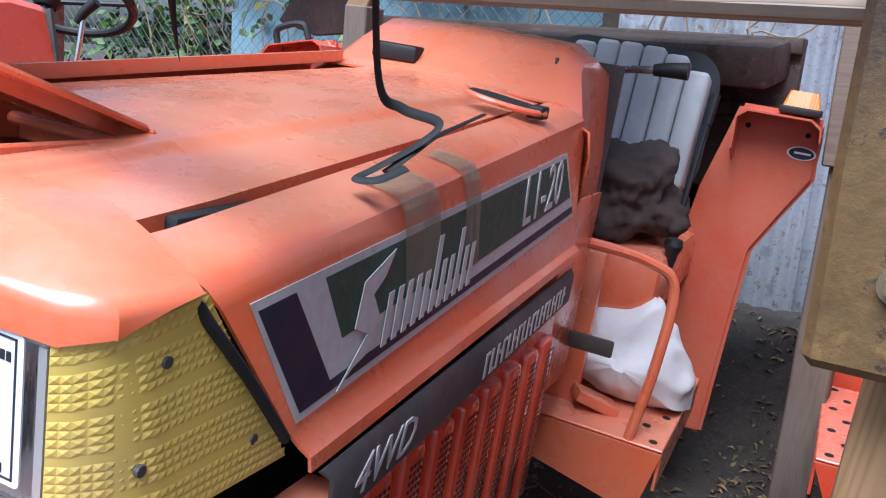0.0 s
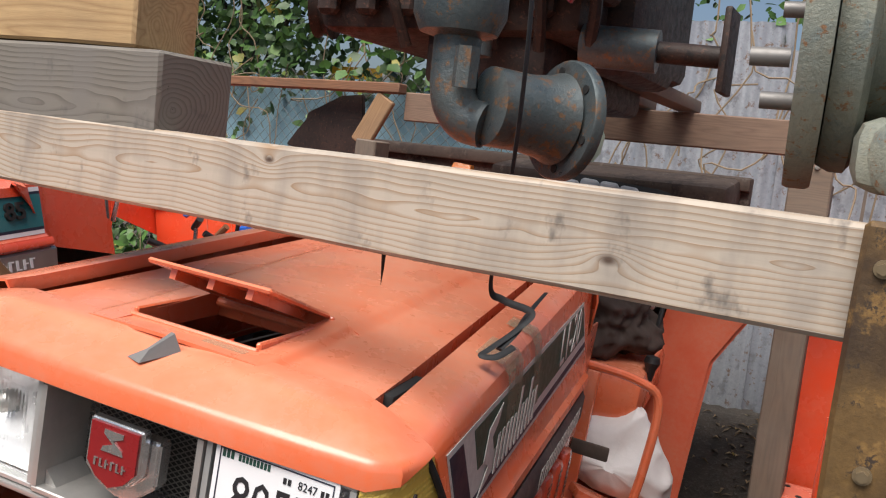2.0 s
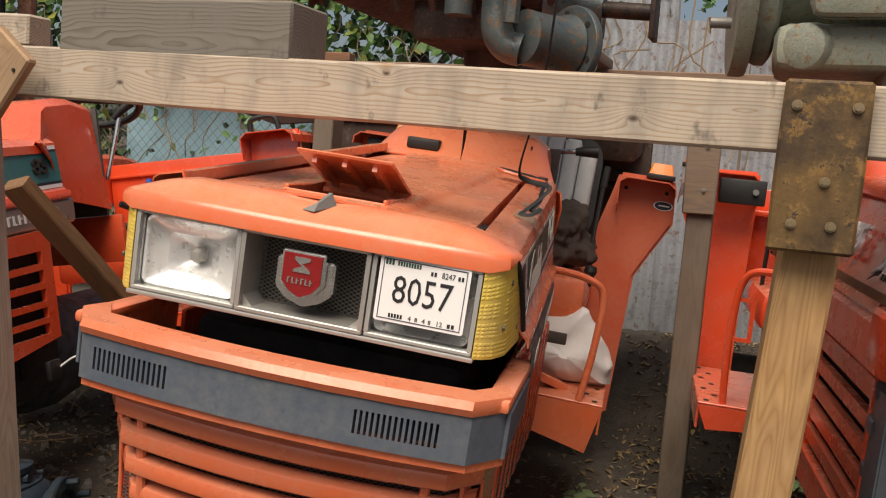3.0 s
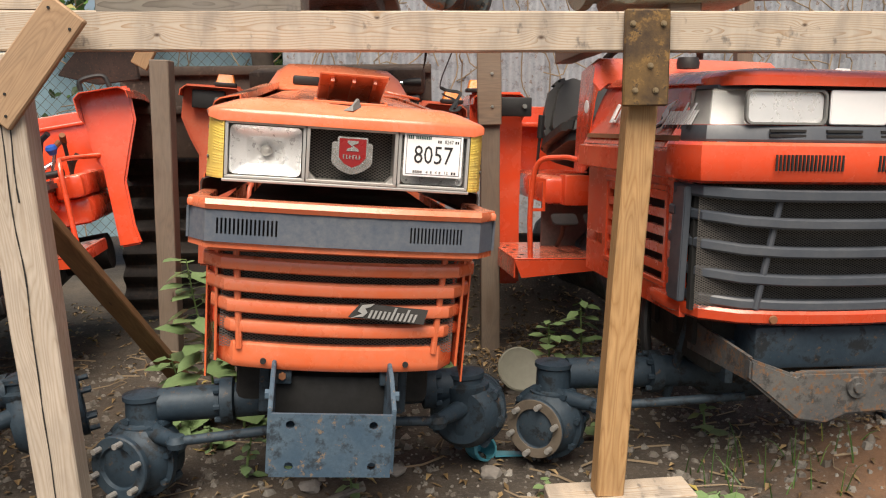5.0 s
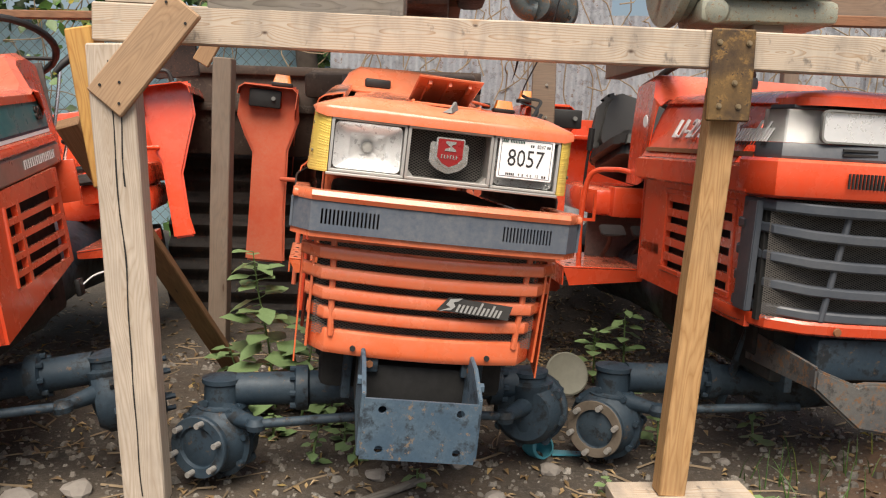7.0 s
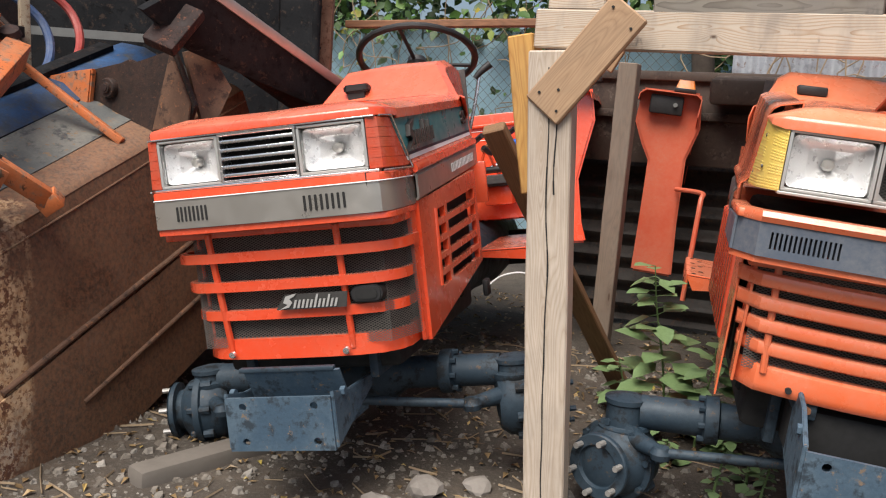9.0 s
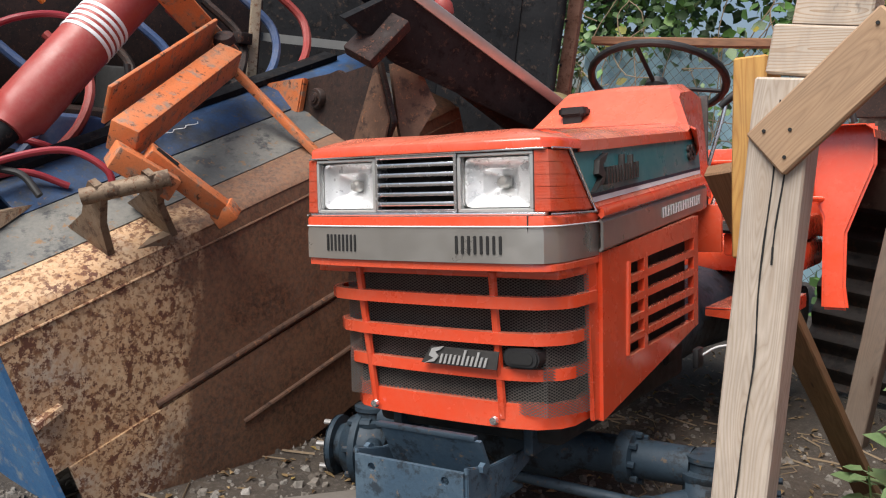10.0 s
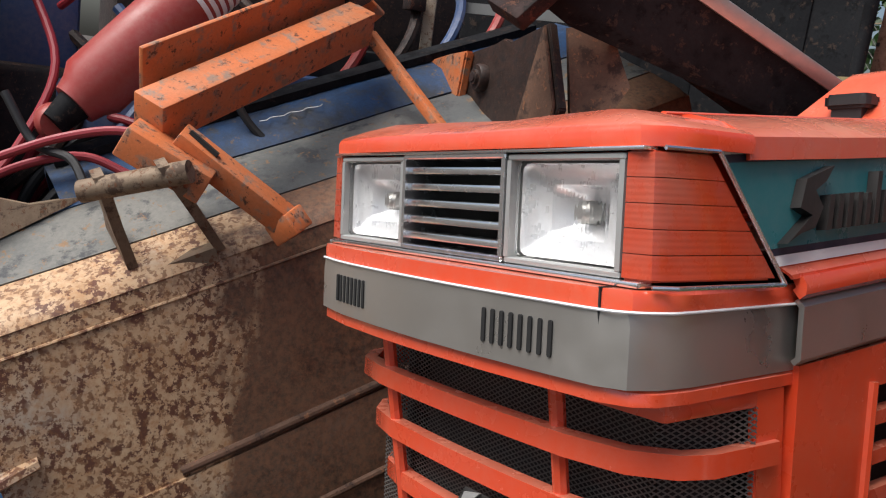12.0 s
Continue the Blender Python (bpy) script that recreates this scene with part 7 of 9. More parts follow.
    part("rear_ledge", box(-0.36, 0.40, 2.13, 2.20, 1.03, 1.05, 0.004), RED, T)
    part("tool_box", box(-0.26, -0.08, 1.50, 1.72, 0.70, 0.83, 0.008), RED, T)
    # dark grey sheet stands in for the shaded depth of the footwell
    part("footwell_shade", box(-0.30, 0.20, 1.72, 1.74, 0.50, 0.72, 0.004), DARKGREY, T)
    for xx in (-0.27, -0.13):
        pd = part("pedal", prism(rounded(xx - 0.055, xx + 0.055, -0.035, 0.035, 0.015), 0.014, "z", 0.0, 0.003), BLACK, T)
        pd.matrix_basis = pose(0, 1.46, 0.64, 35, 0, 0)
        part("pedal_arm", tube([(xx, 1.47, 0.64), (xx + 0.01, 1.52, 0.58), (xx + 0.01, 1.60, 0.52)], 0.010, 8), BLACK, T)
    part("hand_lever", tube([(-0.31, 1.80, 0.72), (-0.315, 1.76, 0.90), (-0.31, 1.74, 1.02)], 0.007, 8), BLACK, T)
    part("lever_grip", tube([(-0.312, 1.745, 0.98), (-0.309, 1.735, 1.08)], 0.014, 10, n=2), BLACK, T)
    steering_wheel(T, X(0.0), 1.42, 1.28, 0.20, 30)
    fender(T, RED, -1, 0.34, 0.59, 1.98, 1.19, 0.30, box_on=True, rail=False, waist=0.10, inner=0.02, lamp_at=0.88, box_at=0.27)
    fender(T, RED, 1, 0.50, 0.72, 1.62, 1.16, 0.30)
    part("deck", box(X(-0.42), X(0.42), 1.55, 2.3, 0.70, 0.82, 0.03), RED, T)
    platform(T, RED, -1, 0.10, 0.50, 1.36, 1.85, 0.50, 0.08)
    platform(T, RED, 1, 0.20, 0.55, 1.10, 1.55, 0.47)
    part("grab_rail", tube([(-0.27, 1.24, 0.90), (-0.33, 1.30, 0.91), (-0.415, 1.36, 0.88), (-0.435, 1.38, 0.70), (-0.43, 1.38, 0.50)], 0.011, 10), RED, T)
    part("rail_plate", frame_y([(-0.445, 0.69), (-0.375, 0.69), (-0.375, 0.82), (-0.445, 0.82)], [(-0.433, 0.702), (-0.387, 0.702), (-0.387, 0.808), (-0.433, 0.808)], 1.375, 0.008), RED, T)
    part("dash_wall", box(X(-0.28), X(0.28), 1.28, 1.30, 0.47, 0.92, 0.004), RED, T)
    return T


def frame_y(outer, inner, y, t):
    """A flat ring between two outlines of equal length, thickened along y."""
    return loft([[(a, y, b) for a, b in outer], [(a, y + t, b) for a, b in outer], [(a, y + t, b) for a, b in inner], [(a, y, b) for a, b in inner], [(a, y, b) for a, b in outer]], caps=False)


BLUE_PLASTIC = plain("blue_plastic", (0.02, 0.10, 0.45), 0.4)
GRILLE_GREY = paint("grille_grey_plastic", (0.040, 0.050, 0.066), 0.42, 0.22, 0.06, dustcol=(0.20, 0.19, 0.18))
SEAT_BLACK = plain("cracked_black_vinyl", (0.022, 0.021, 0.020), 0.42, 0, 0.5, 20, 0.3)
LAMP_SHELL = plain("pale_lamp_shell", (0.78, 0.78, 0.76), 0.4, 0, 0.12)
GREY_STEEL = rusty("grey_steel_bracket", [(0.080, 0.082, 0.084), (0.12, 0.118, 0.112), (0.050, 0.048, 0.047), (0.18, 0.10, 0.055)], 0.65, 2.2, 0.1, 0.4, accent=0.53)
C_LENS = CLEAR_GLASS
tractor_b()
tractor_c()

# ---- parts stacked on the rack ----
GREEN_RUST = rusty("grey_green_casting", [(0.24, 0.27, 0.235), (0.36, 0.345, 0.26), (0.20, 0.235, 0.225), (0.27, 0.135, 0.06)], 0.65, 5.0, 0.0, 0.7, sharp=0.16, accent=0.565)
BLUE_IRON = rusty("blue_grey_rusty_iron", [(0.065, 0.088, 0.100), (0.13, 0.145, 0.140), (0.075, 0.068, 0.060), (0.21, 0.115, 0.06)], 0.42, 4.0, 0.35, 0.5, sharp=0.16, accent=0.55)
OIL_IRON = rusty("oily_brown_iron", [(0.028, 0.019, 0.016), (0.050, 0.030, 0.024), (0.020, 0.017, 0.016), (0.11, 0.052, 0.034)], 0.6, 5.0, 0.1, 0.5)
RED_SCRAP = paint("red_scrap_paint", (0.45, 0.015, 0.03), 0.4, 0.3, 0.4)

hx = thing("axle_half", "blue-grey rusty axle housing with a round bolt flange", "axle part", pose(-0.512, 0.540, 1.403))
part("drop_housing", lathe([(0, 0.30), (0.046, 0.30), (0.046, 0.15), (0.055, 0.125), (0.055, 0.070), (0.046, 0.050), (0.028, 0.045), (0.028, -0.01), (0, -0.01)], pose(0.01, 0.01, 0.02), 26), BLUE_IRON, hx)
el = tube([(0.01, 0.01, 0.05), (0.012, 0.008, 0.0), (0.028, 0.012, -0.026), (0.055, 0.015, -0.033)], 0.027, 16)
part("elbow", el, BLUE_IRON, hx)
nrm = Vector((0.56, 0.83, -0.05)).normalized()
pc = Vector((0.052, 0.012, -0.010))
part("axle_tube", lathe([(0, 0), (0.036, 0.0), (0.046, 0.004), (0.046, 0.055), (0.050, 0.085), (0.056, 0.10), (0, 0.10)], along(pc, pc + nrm), 26), BLUE_IRON, hx)
fl = part("flange", lathe([(0, 0.10), (0.045, 0.10), (0.048, 0.104), (0.071, 0.106), (0.073, 0.109), (0.073, 0.120), (0, 0.122)], along(pc, pc + nrm), 36), BLUE_IRON, hx, "round flange with a ring of bolt holes")
fm = along(pc, pc + nrm)
for k in range(6):
    a = k * math.pi / 3 + 0.4
    part("bolt_hole", cyl(fm @ Vector((0.059 * math.cos(a), 0.059 * math.sin(a), 0.1035)), fm @ Vector((0.059 * math.cos(a), 0.059 * math.sin(a), 0.1075)), 0.0055, None, 10), SHADOW_BLACK, fl)
part("hex_boss", cyl((0.045, -0.03, 0.005), (0.047, -0.032, 0.05), 0.014, None, 6), BLUE_IRON, hx)
part("plastic_scrap", loft([[(0.14, 0.09, -0.02), (0.165, 0.10, -0.015), (0.168, 0.11, -0.03)], [(0.148, 0.085, -0.055), (0.160, 0.10, -0.062), (0.165, 0.11, -0.05)]]), plain("pale_green_film", (0.45, 0.55, 0.45), 0.4), hx)

hr = thing("wheel_hub", "pale green rusty wheel hub casting resting on the beam", "wheel hub", pose(-0.112, 0.525, 1.486))
part("outer_flange", lathe([(0, -0.012), (0.150, -0.012), (0.152, -0.008), (0.152, 0.008), (0.150, 0.012), (0, 0.012)], along((0, 0, 0), (1, 0.12, 0)), 40), GREEN_RUST, hr)
part("brake_plate", lathe([(0, 0), (0.128, 0.0), (0.134, 0.012), (0.134, 0.024), (0.125, 0.030), (0, 0.03)], along((0.014, 0.002, 0), (1, 0.12, 0)), 40), GREEN_RUST, hr)
part("hub_body", lathe([(0, 0), (0.105, 0.0), (0.098, 0.05), (0.110, 0.09), (0.150, 0.13), (0.152, 0.32), (0.12, 0.36), (0, 0.36)], along((0.044, 0.005, 0.01), (1, 0.12, 0.01)), 30), GREEN_RUST, hr)
part("cast_rib", box(0.09, 0.36, -0.16, -0.125, -0.09, 0.20, 0.02), GREEN_RUST, hr)
part("cast_boss", lathe([(0, 0.0), (0.032, 0.0), (0.030, 0.03), (0.022, 0.035), (0, 0.035)], along((0.10, -0.10, -0.12), (0.05, -0.2, -0.13)), 18), GREEN_RUST, hr)
part("boss_bolt", cyl((0.15, -0.155, 0.06), (0.15, -0.18, 0.06), 0.016, None, 6), RUST_BOLT, hr)
part("foot_casting", box(0.05, 0.40, -0.12, 0.10, -0.150, -0.09, 0.018), GREEN_RUST, hr)
for k, (yy, zz) in enumerate(((-0.05, 0.065), (0.02, -0.07), (0.09, 0.03), (-0.06, -0.04))):
    part("stud", cyl((-0.012, yy, zz), (-0.045, yy - 0.004, zz), 0.0085, None, 12), GREY_ALLOY, hr)

en = thing("upper_engine", "oily brown engine and gearbox standing on top of the rack", "engine", pose(-0.90, 1.50, 1.55))
bm = box(-0.32, 0.30, -0.30, 0.55, 0.03, 0.42, 0.03)
eb = part("engine_block", bm, OIL_IRON, en)
for k in range(6):
    part("cooling_rib", box(-0.30 + 0.10 * k, -0.25 + 0.10 * k, -0.335, -0.30, 0.06, 0.36, 0.01, 1), OIL_IRON, eb)
part("oil_pan", box(-0.06, 0.22, -0.26, 0.42, -0.07, 0.05, 0.02, 2), OIL_IRON, en)
part("side_rail", box(-0.30, 0.34, -0.345, -0.20, 0.10, 0.16, 0.01, 1), OIL_IRON, en)
part("sump", lathe([(0, -0.11), (0.07, -0.11), (0.085, -0.09), (0.09, 0.05), (0, 0.05)], pose(0.09, 0.0, -0.01), 20), OIL_IRON, en)
part("pulley", lathe([(0, -0.02), (0.075, -0.02), (0.062, 0.0), (0.075, 0.02), (0, 0.02)], along((-0.37, -0.20, 0.10), (-1, -0.4, 0.1)), 26), OIL_IRON, en)
for k in range(5):
    part("pipe", tube([(-0.25 + 0.12 * k, -0.33, 0.30 - 0.04 * (k % 2)), (-0.18 + 0.12 * k, -0.37, 0.22), (-0.10 + 0.11 * k, -0.35, 0.10), (-0.08 + 0.1 * k, -0.30, 0.0)], 0.012, 8), OIL_IRON, en)
part("oil_filter", cyl((0.10, -0.34, -0.02), (0.10, -0.34, 0.08), 0.035, None, 18), BLUE_IRON, en)
part("rear_case", box(0.25, 0.36, -0.16, 0.20, -0.02, 0.30, 0.03), OIL_IRON, en)
part("red_guard", prism([(0.25, 0.115), (0.30, 0.075), (0.33, 0.13), (0.34, 0.26), (0.23, 0.26)], 0.012, "y", -0.37, 0.002), RED_SCRAP, en, "bent red metal guard")
part("shaft_sleeve", cyl((0.30, -0.28, 0.015), (0.44, -0.26, 0.010), 0.040, None, 18), BLUE_IRON, en)
part("shaft", cyl((0.44, -0.26, 0.010), (0.56, -0.245, 0.005), 0.020, None, 14), OIL_IRON, en)
part("shaft_plate", box(0.555, 0.568, -0.285, -0.205, -0.06, 0.09, 0.004), OIL_IRON, en)
part("transmission", box(0.24, 0.44, -0.98, -0.20, 0.155, 0.32, 0.03, 2), OIL_IRON, en)
part("skid", box(0.06, 0.13, 0.20, 0.90, -0.006, 0.032, 0.006), WOOD_DARK, en)
part("skid", box(0.20, 0.27, 0.20, 0.90, -0.006, 0.032, 0.006), WOOD_DARK, en)
single("cross_timber", plank(-0.04, 0.04, -0.97, 0.97, -0.04, 0.04), WOOD_DARK, "dark timber laid across the rack under the engine", "timber", pose(0.12, 1.40, 1.355, 0.6, 0, 0))
dk = thing("plough_disc", "dark red-brown rusted plough share at the back of the rack", "plough part", pose(-1.95, 2.36, 1.40))
part("share", prism([(-0.28, -0.085), (-0.235, -0.03), (-0.19, 0.02), (-0.185, 0.045), (-0.03, 0.120), (0.07, 0.130), (0.10, -0.11), (-0.10, -0.13)], 0.02, "y", 0, 0.004), OIL_IRON, dk)
sh2 = lathe([(0, -0.03), (0.02, -0.03), (0.05, -0.02), (0.062, 0.0), (0.055, 0.012), (0, 0.02)], pose(-1.46, 0.47, 1.352, 78, 0, 10), 24)
single("round_casting", sh2, GREY_ALLOY, "round grey casting on the end of the beam", "casting")

# strap hanging down to the bonnet
STRAP = plain("black_webbing", (0.018, 0.019, 0.021), 0.7, 0, 0.3, 120, 0.4)
st = tube([(-0.395, 0.49, 1.66), (-0.390, 0.50, 1.46), (-0.420, 0.56, 1.30), (-0.470, 0.645, 1.175), (-0.462, 0.672, 1.152), (-0.420, 0.672, 1.142), (-0.428, 0.650, 1.122), (-0.442, 0.610, 1.102), (-0.446, 0.590, 1.094), (-0.430, 0.598, 1.094), (-0.420, 0.625, 1.104)], 0.0050, 8, n=8, flat=0.35)
single("strap", st, STRAP, "black webbing strap hanging from the rack onto the bonnet", "strap")
single("strap", tube([(-0.436, 0.618, 1.099), (-0.430, 0.650, 1.116), (-0.440, 0.700, 1.128), (-0.455, 0.770, 1.137), (-0.465, 0.830, 1.146)], lambda t: 0.0055 - 0.0020 * t, 8, n=8, flat=0.4), STRAP, "black strap end lying on the orange bonnet", "strap")
single("nail", tube([(-0.505, 0.438, 1.245), (-0.512, 0.45, 1.205), (-0.520, 0.462, 1.180)], lambda t: 0.0035 * (1.05 - t), 8, n=3), SHADOW_BLACK, "dark pointed strap tail under the beam", "strap")

# ---- scrap heap ----
def bucket_mat():
    """Ochre rust with clustered dark red blisters; the far half dark brown along y with a ragged edge."""
    m = bpy.data.materials.new("rust_blotched_steel")
    n, l, b = nodes_of(m)
    v = coords(n)
    c1, f = noise_tex(n, l, v, 7, 8, 0.7), noise_tex(n, l, v, 70, 6, 0.75)
    c = mix(n, l, ramp(n, l, c1, [(0.35, 0.0), (0.65, 1.0)]), (0.58, 0.41, 0.25), (0.42, 0.265, 0.145))
    c = mix(n, l, ramp(n, l, noise_tex(n, l, v, 3.2, 6, 0.6), [(0.5, 0.0), (0.62, 0.7)]), c, (0.38, 0.35, 0.30))
    c = mix(n, l, ramp(n, l, f, [(0.46, 0.0), (0.70, 0.75)]), c, (0.34, 0.145, 0.045))
    blot = noise_tex(n, l, v, 50, 10, 0.7)
    gate = noise_tex(n, l, v, 9, 4, 0.6)
    g = n.new("ShaderNodeMath")
    g.operation = "MULTIPLY"
    l.new(ramp(n, l, blot, [(0.51, 0.0), (0.545, 0.95)]), g.inputs[0])
    l.new(ramp(n, l, gate, [(0.40, 0.0), (0.49, 1.0)]), g.inputs[1])
    c = mix(n, l, g.outputs[0], c, (0.095, 0.030, 0.016))
    spk = noise_tex(n, l, v, 85, 3, 0.55)
    c = mix(n, l, ramp(n, l, spk, [(0.54, 0.0), (0.59, 0.8)]), c, (0.17, 0.075, 0.032))
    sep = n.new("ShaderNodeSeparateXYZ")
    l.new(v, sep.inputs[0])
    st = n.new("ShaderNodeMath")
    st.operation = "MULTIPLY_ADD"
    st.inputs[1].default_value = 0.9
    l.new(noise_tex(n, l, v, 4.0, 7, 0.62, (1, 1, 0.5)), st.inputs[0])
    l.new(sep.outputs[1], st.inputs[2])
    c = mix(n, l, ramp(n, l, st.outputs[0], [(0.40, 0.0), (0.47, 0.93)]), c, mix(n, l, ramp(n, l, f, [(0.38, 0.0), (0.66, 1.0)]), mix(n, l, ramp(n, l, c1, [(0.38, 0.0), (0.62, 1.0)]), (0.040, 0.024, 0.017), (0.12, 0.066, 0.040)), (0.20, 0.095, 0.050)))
    l.new(c, b.inputs["Base Color"])
    l.new(ramp(n, l, c1, [(0.3, 0.5), (0.7, 0.85)]), b.inputs["Roughness"])
    bump(n, l, b, mix(n, l, 0.5, blot, f), 0.45, 0.003)
    return m


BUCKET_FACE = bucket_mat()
WORN_BLUE = rusty("scraped_blue_paint", [(0.045, 0.16, 0.36), (0.09, 0.22, 0.40), (0.30, 0.34, 0.36), (0.22, 0.12, 0.06)], 0.6, 2.4, 0.0, 0.3, sharp=0.14, accent=0.60)
BUCKET_TOP = rusty("worn_grey_blue_steel", [(0.10, 0.106, 0.105), (0.19, 0.185, 0.165), (0.065, 0.067, 0.07), (0.24, 0.14, 0.07)], 0.62, 1.6, 0.1, 0.2)
BUCKET_BLUE = rusty("flaking_blue_paint", [(0.030, 0.032, 0.036), (0.030, 0.095, 0.24), (0.075, 0.078, 0.080), (0.14, 0.10, 0.065)], 0.7, 2.2, 0.1, 0.2, sharp=0.16, accent=0.60)
ORANGE_SCRAP = rusty("orange_scrap_paint", [(0.60, 0.17, 0.055), (0.52, 0.21, 0.10), (0.27, 0.19, 0.14), (0.08, 0.045, 0.032)], 0.6, 2.6, 0.0, 0.3)
RED_CYL = paint("dull_red_paint", (0.33, 0.028, 0.022), 0.4, 0.3, 0.4, (0.4, 0.35, 0.3))
BLACK_PAINT = rusty("scratched_black_steel", [(0.010, 0.0105, 0.012), (0.018, 0.019, 0.021), (0.008, 0.008, 0.009), (0.05, 0.035, 0.028)], 0.8, 2.0, 0.0, 0.15, gloss=0.12)
RUST_BROWN = rusty("brown_rusted_gusset", [(0.10, 0.055, 0.036), (0.15, 0.085, 0.055), (0.055, 0.034, 0.026), (0.24, 0.11, 0.055)], 0.8, 2.5, 0.05, 0.4)
RUST_DARK = rusty("deep_rust", [(0.022, 0.013, 0.012), (0.040, 0.020, 0.017), (0.015, 0.011, 0.010), (0.12, 0.05, 0.03)], 0.8, 2.5, 0.05, 0.6)
HOSE_RED = plain("red_hose", (0.28, 0.02, 0.03), 0.45)
HOSE_ORANGE = plain("orange_hose", (0.60, 0.20, 0.02), 0.4)
DEEP_BLUE = paint("deep_blue_paint", (0.02, 0.07, 0.20), 0.4, 0.3, 0.4)

AX0 = Vector((-2.858, -0.538, 0.528))
AXD = Vector((-0.075, 0.935, 0.355)).normalized()
AXU = Vector((1, 0, 0)) - AXD * AXD.x
AXU.normalize()
AXV = AXU.cross(AXD) * 1.0
if AXV.z < 0:
    AXV = -AXV


def bk(u, v, t):
    return AX0 + AXD * t + AXU * u + AXV * v


BKT = thing("bucket", "large rusty excavator bucket lying tilted, blue paint flaking off its back", "bucket")
LEN = 1.75


def strip(uv, t0, t1, n=8, th=0.012, inside=None):
    rows = []
    for k in range(n + 1):
        t = t0 + (t1 - t0) * k / n
        rows.append([bk(u + 0.004 * noise.noise(Vector((t * 6, u * 9, v * 9))), v + 0.003 * noise.noise(Vector((t * 5, 7, v * 8))), t) for u, v in uv])
    return sheet(rows, th, inside=inside or tuple(bk(-0.35, -0.35, (t0 + t1) / 2)))


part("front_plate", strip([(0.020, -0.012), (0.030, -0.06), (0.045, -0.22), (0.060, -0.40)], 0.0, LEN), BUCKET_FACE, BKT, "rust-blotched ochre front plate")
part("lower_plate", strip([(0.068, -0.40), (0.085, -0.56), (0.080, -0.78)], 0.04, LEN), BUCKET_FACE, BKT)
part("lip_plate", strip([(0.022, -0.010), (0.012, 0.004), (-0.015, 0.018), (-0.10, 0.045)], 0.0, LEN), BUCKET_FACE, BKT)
part("top_plate", strip([(-0.10, 0.048), (-0.17, 0.070), (-0.24, 0.10), (-0.30, 0.11)], 0.0, LEN), BUCKET_TOP, BKT)
part("back_shell", strip([(-0.30, 0.114), (-0.38, 0.165), (-0.48, 0.185), (-0.58, 0.16), (-0.68, 0.09), (-0.74, -0.02), (-0.76, -0.20)], 0.28, LEN), BUCKET_BLUE, BKT, "blue back shell with flaking paint")
part("back_rail", strip([(-0.44, 0.200), (-0.50, 0.212), (-0.58, 0.19)], 0.30, LEN - 0.1, th=0.02), BLACK_PAINT, BKT)
cap = [(0.02, -0.012), (0.06, -0.40), (0.085, -0.56), (0.08, -0.75), (-0.4, -0.75), (-0.72, -0.25), (-0.60, 0.05), (-0.30, 0.105), (-0.10, 0.04)]
part("end_plate", loft([[bk(u, v, -0.012) for u, v in cap], [bk(u, v, 0.004) for u, v in cap]]), WORN_BLUE, BKT, "scraped blue end plate")
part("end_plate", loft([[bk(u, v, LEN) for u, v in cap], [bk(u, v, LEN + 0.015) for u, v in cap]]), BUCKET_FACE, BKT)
for t0, t1, v in ((0.30, 1.7, -0.385), (0.52, 1.72, -0.575)):
    part("weld_rib", tube([bk(0.060 + (0.022 if v < -0.5 else 0), v, t0), bk(0.062 + (0.022 if v < -0.5 else 0), v, (t0 + t1) / 2), bk(0.060 + (0.022 if v < -0.5 else 0), v, t1)], 0.010, 10), RUST_BROWN, BKT)
part("seam", tube([bk(0.029, -0.05, 0.0), bk(0.030, -0.055, 0.8), bk(0.029, -0.05, LEN)], 0.0035, 6), BUCKET_FACE, BKT)
part("cross_seam", tube([bk(0.027, -0.03, 0.34), bk(0.036, -0.15, 0.36), bk(0.048, -0.30, 0.385), bk(0.062, -0.45, 0.40)], 0.003, 6), BUCKET_FACE, BKT)
lug = [(0.030, -0.245), (0.074, -0.25), (0.078, -0.262), (0.040, -0.285)]
part("edge_lug", loft([[bk(u, v, 0.0) for u, v in lug], [bk(u - 0.012, v + 0.006, 0.075) for u, v in lug]]), BUCKET_FACE, BKT)
# lifting eye with a pin
EAR_RUST = rusty("brown_worn_steel", [(0.19, 0.13, 0.085), (0.27, 0.20, 0.135), (0.10, 0.065, 0.045), (0.16, 0.065, 0.03)], 0.7, 3.0, 0.15, 0.4)
EAR_TOP = [Vector((-2.852, -0.300, 0.826)), Vector((-2.790, -0.195, 0.866))]
EAR_FOOT = [Vector((-2.905, -0.222, 0.640)), Vector((-2.872, -0.075, 0.712))]
for top, foot in zip(EAR_TOP, EAR_FOOT):
    rear = foot - AXU * 0.17 + AXV * 0.075
    across = (top - foot).normalized()
    side = (rear - foot).normalized()
    pr = [foot, foot.lerp(top, 0.55) + side * 0.006, top - side * 0.026 + across * 0.002, top + across * 0.028 - side * 0.012, top + across * 0.030 + side * 0.014, top + side * 0.034, foot.lerp(top, 0.5) + side * 0.085, rear]
    part("lifting_ear", loft([[p for p in pr], [p + AXD * 0.020 for p in pr]]), EAR_RUST, BKT)
pin_d = (EAR_TOP[1] - EAR_TOP[0]).normalized()
part("ear_pin", cyl(EAR_TOP[0] - pin_d * 0.03, EAR_TOP[1] + pin_d * 0.05, 0.021, None, 16), EAR_RUST, BKT)
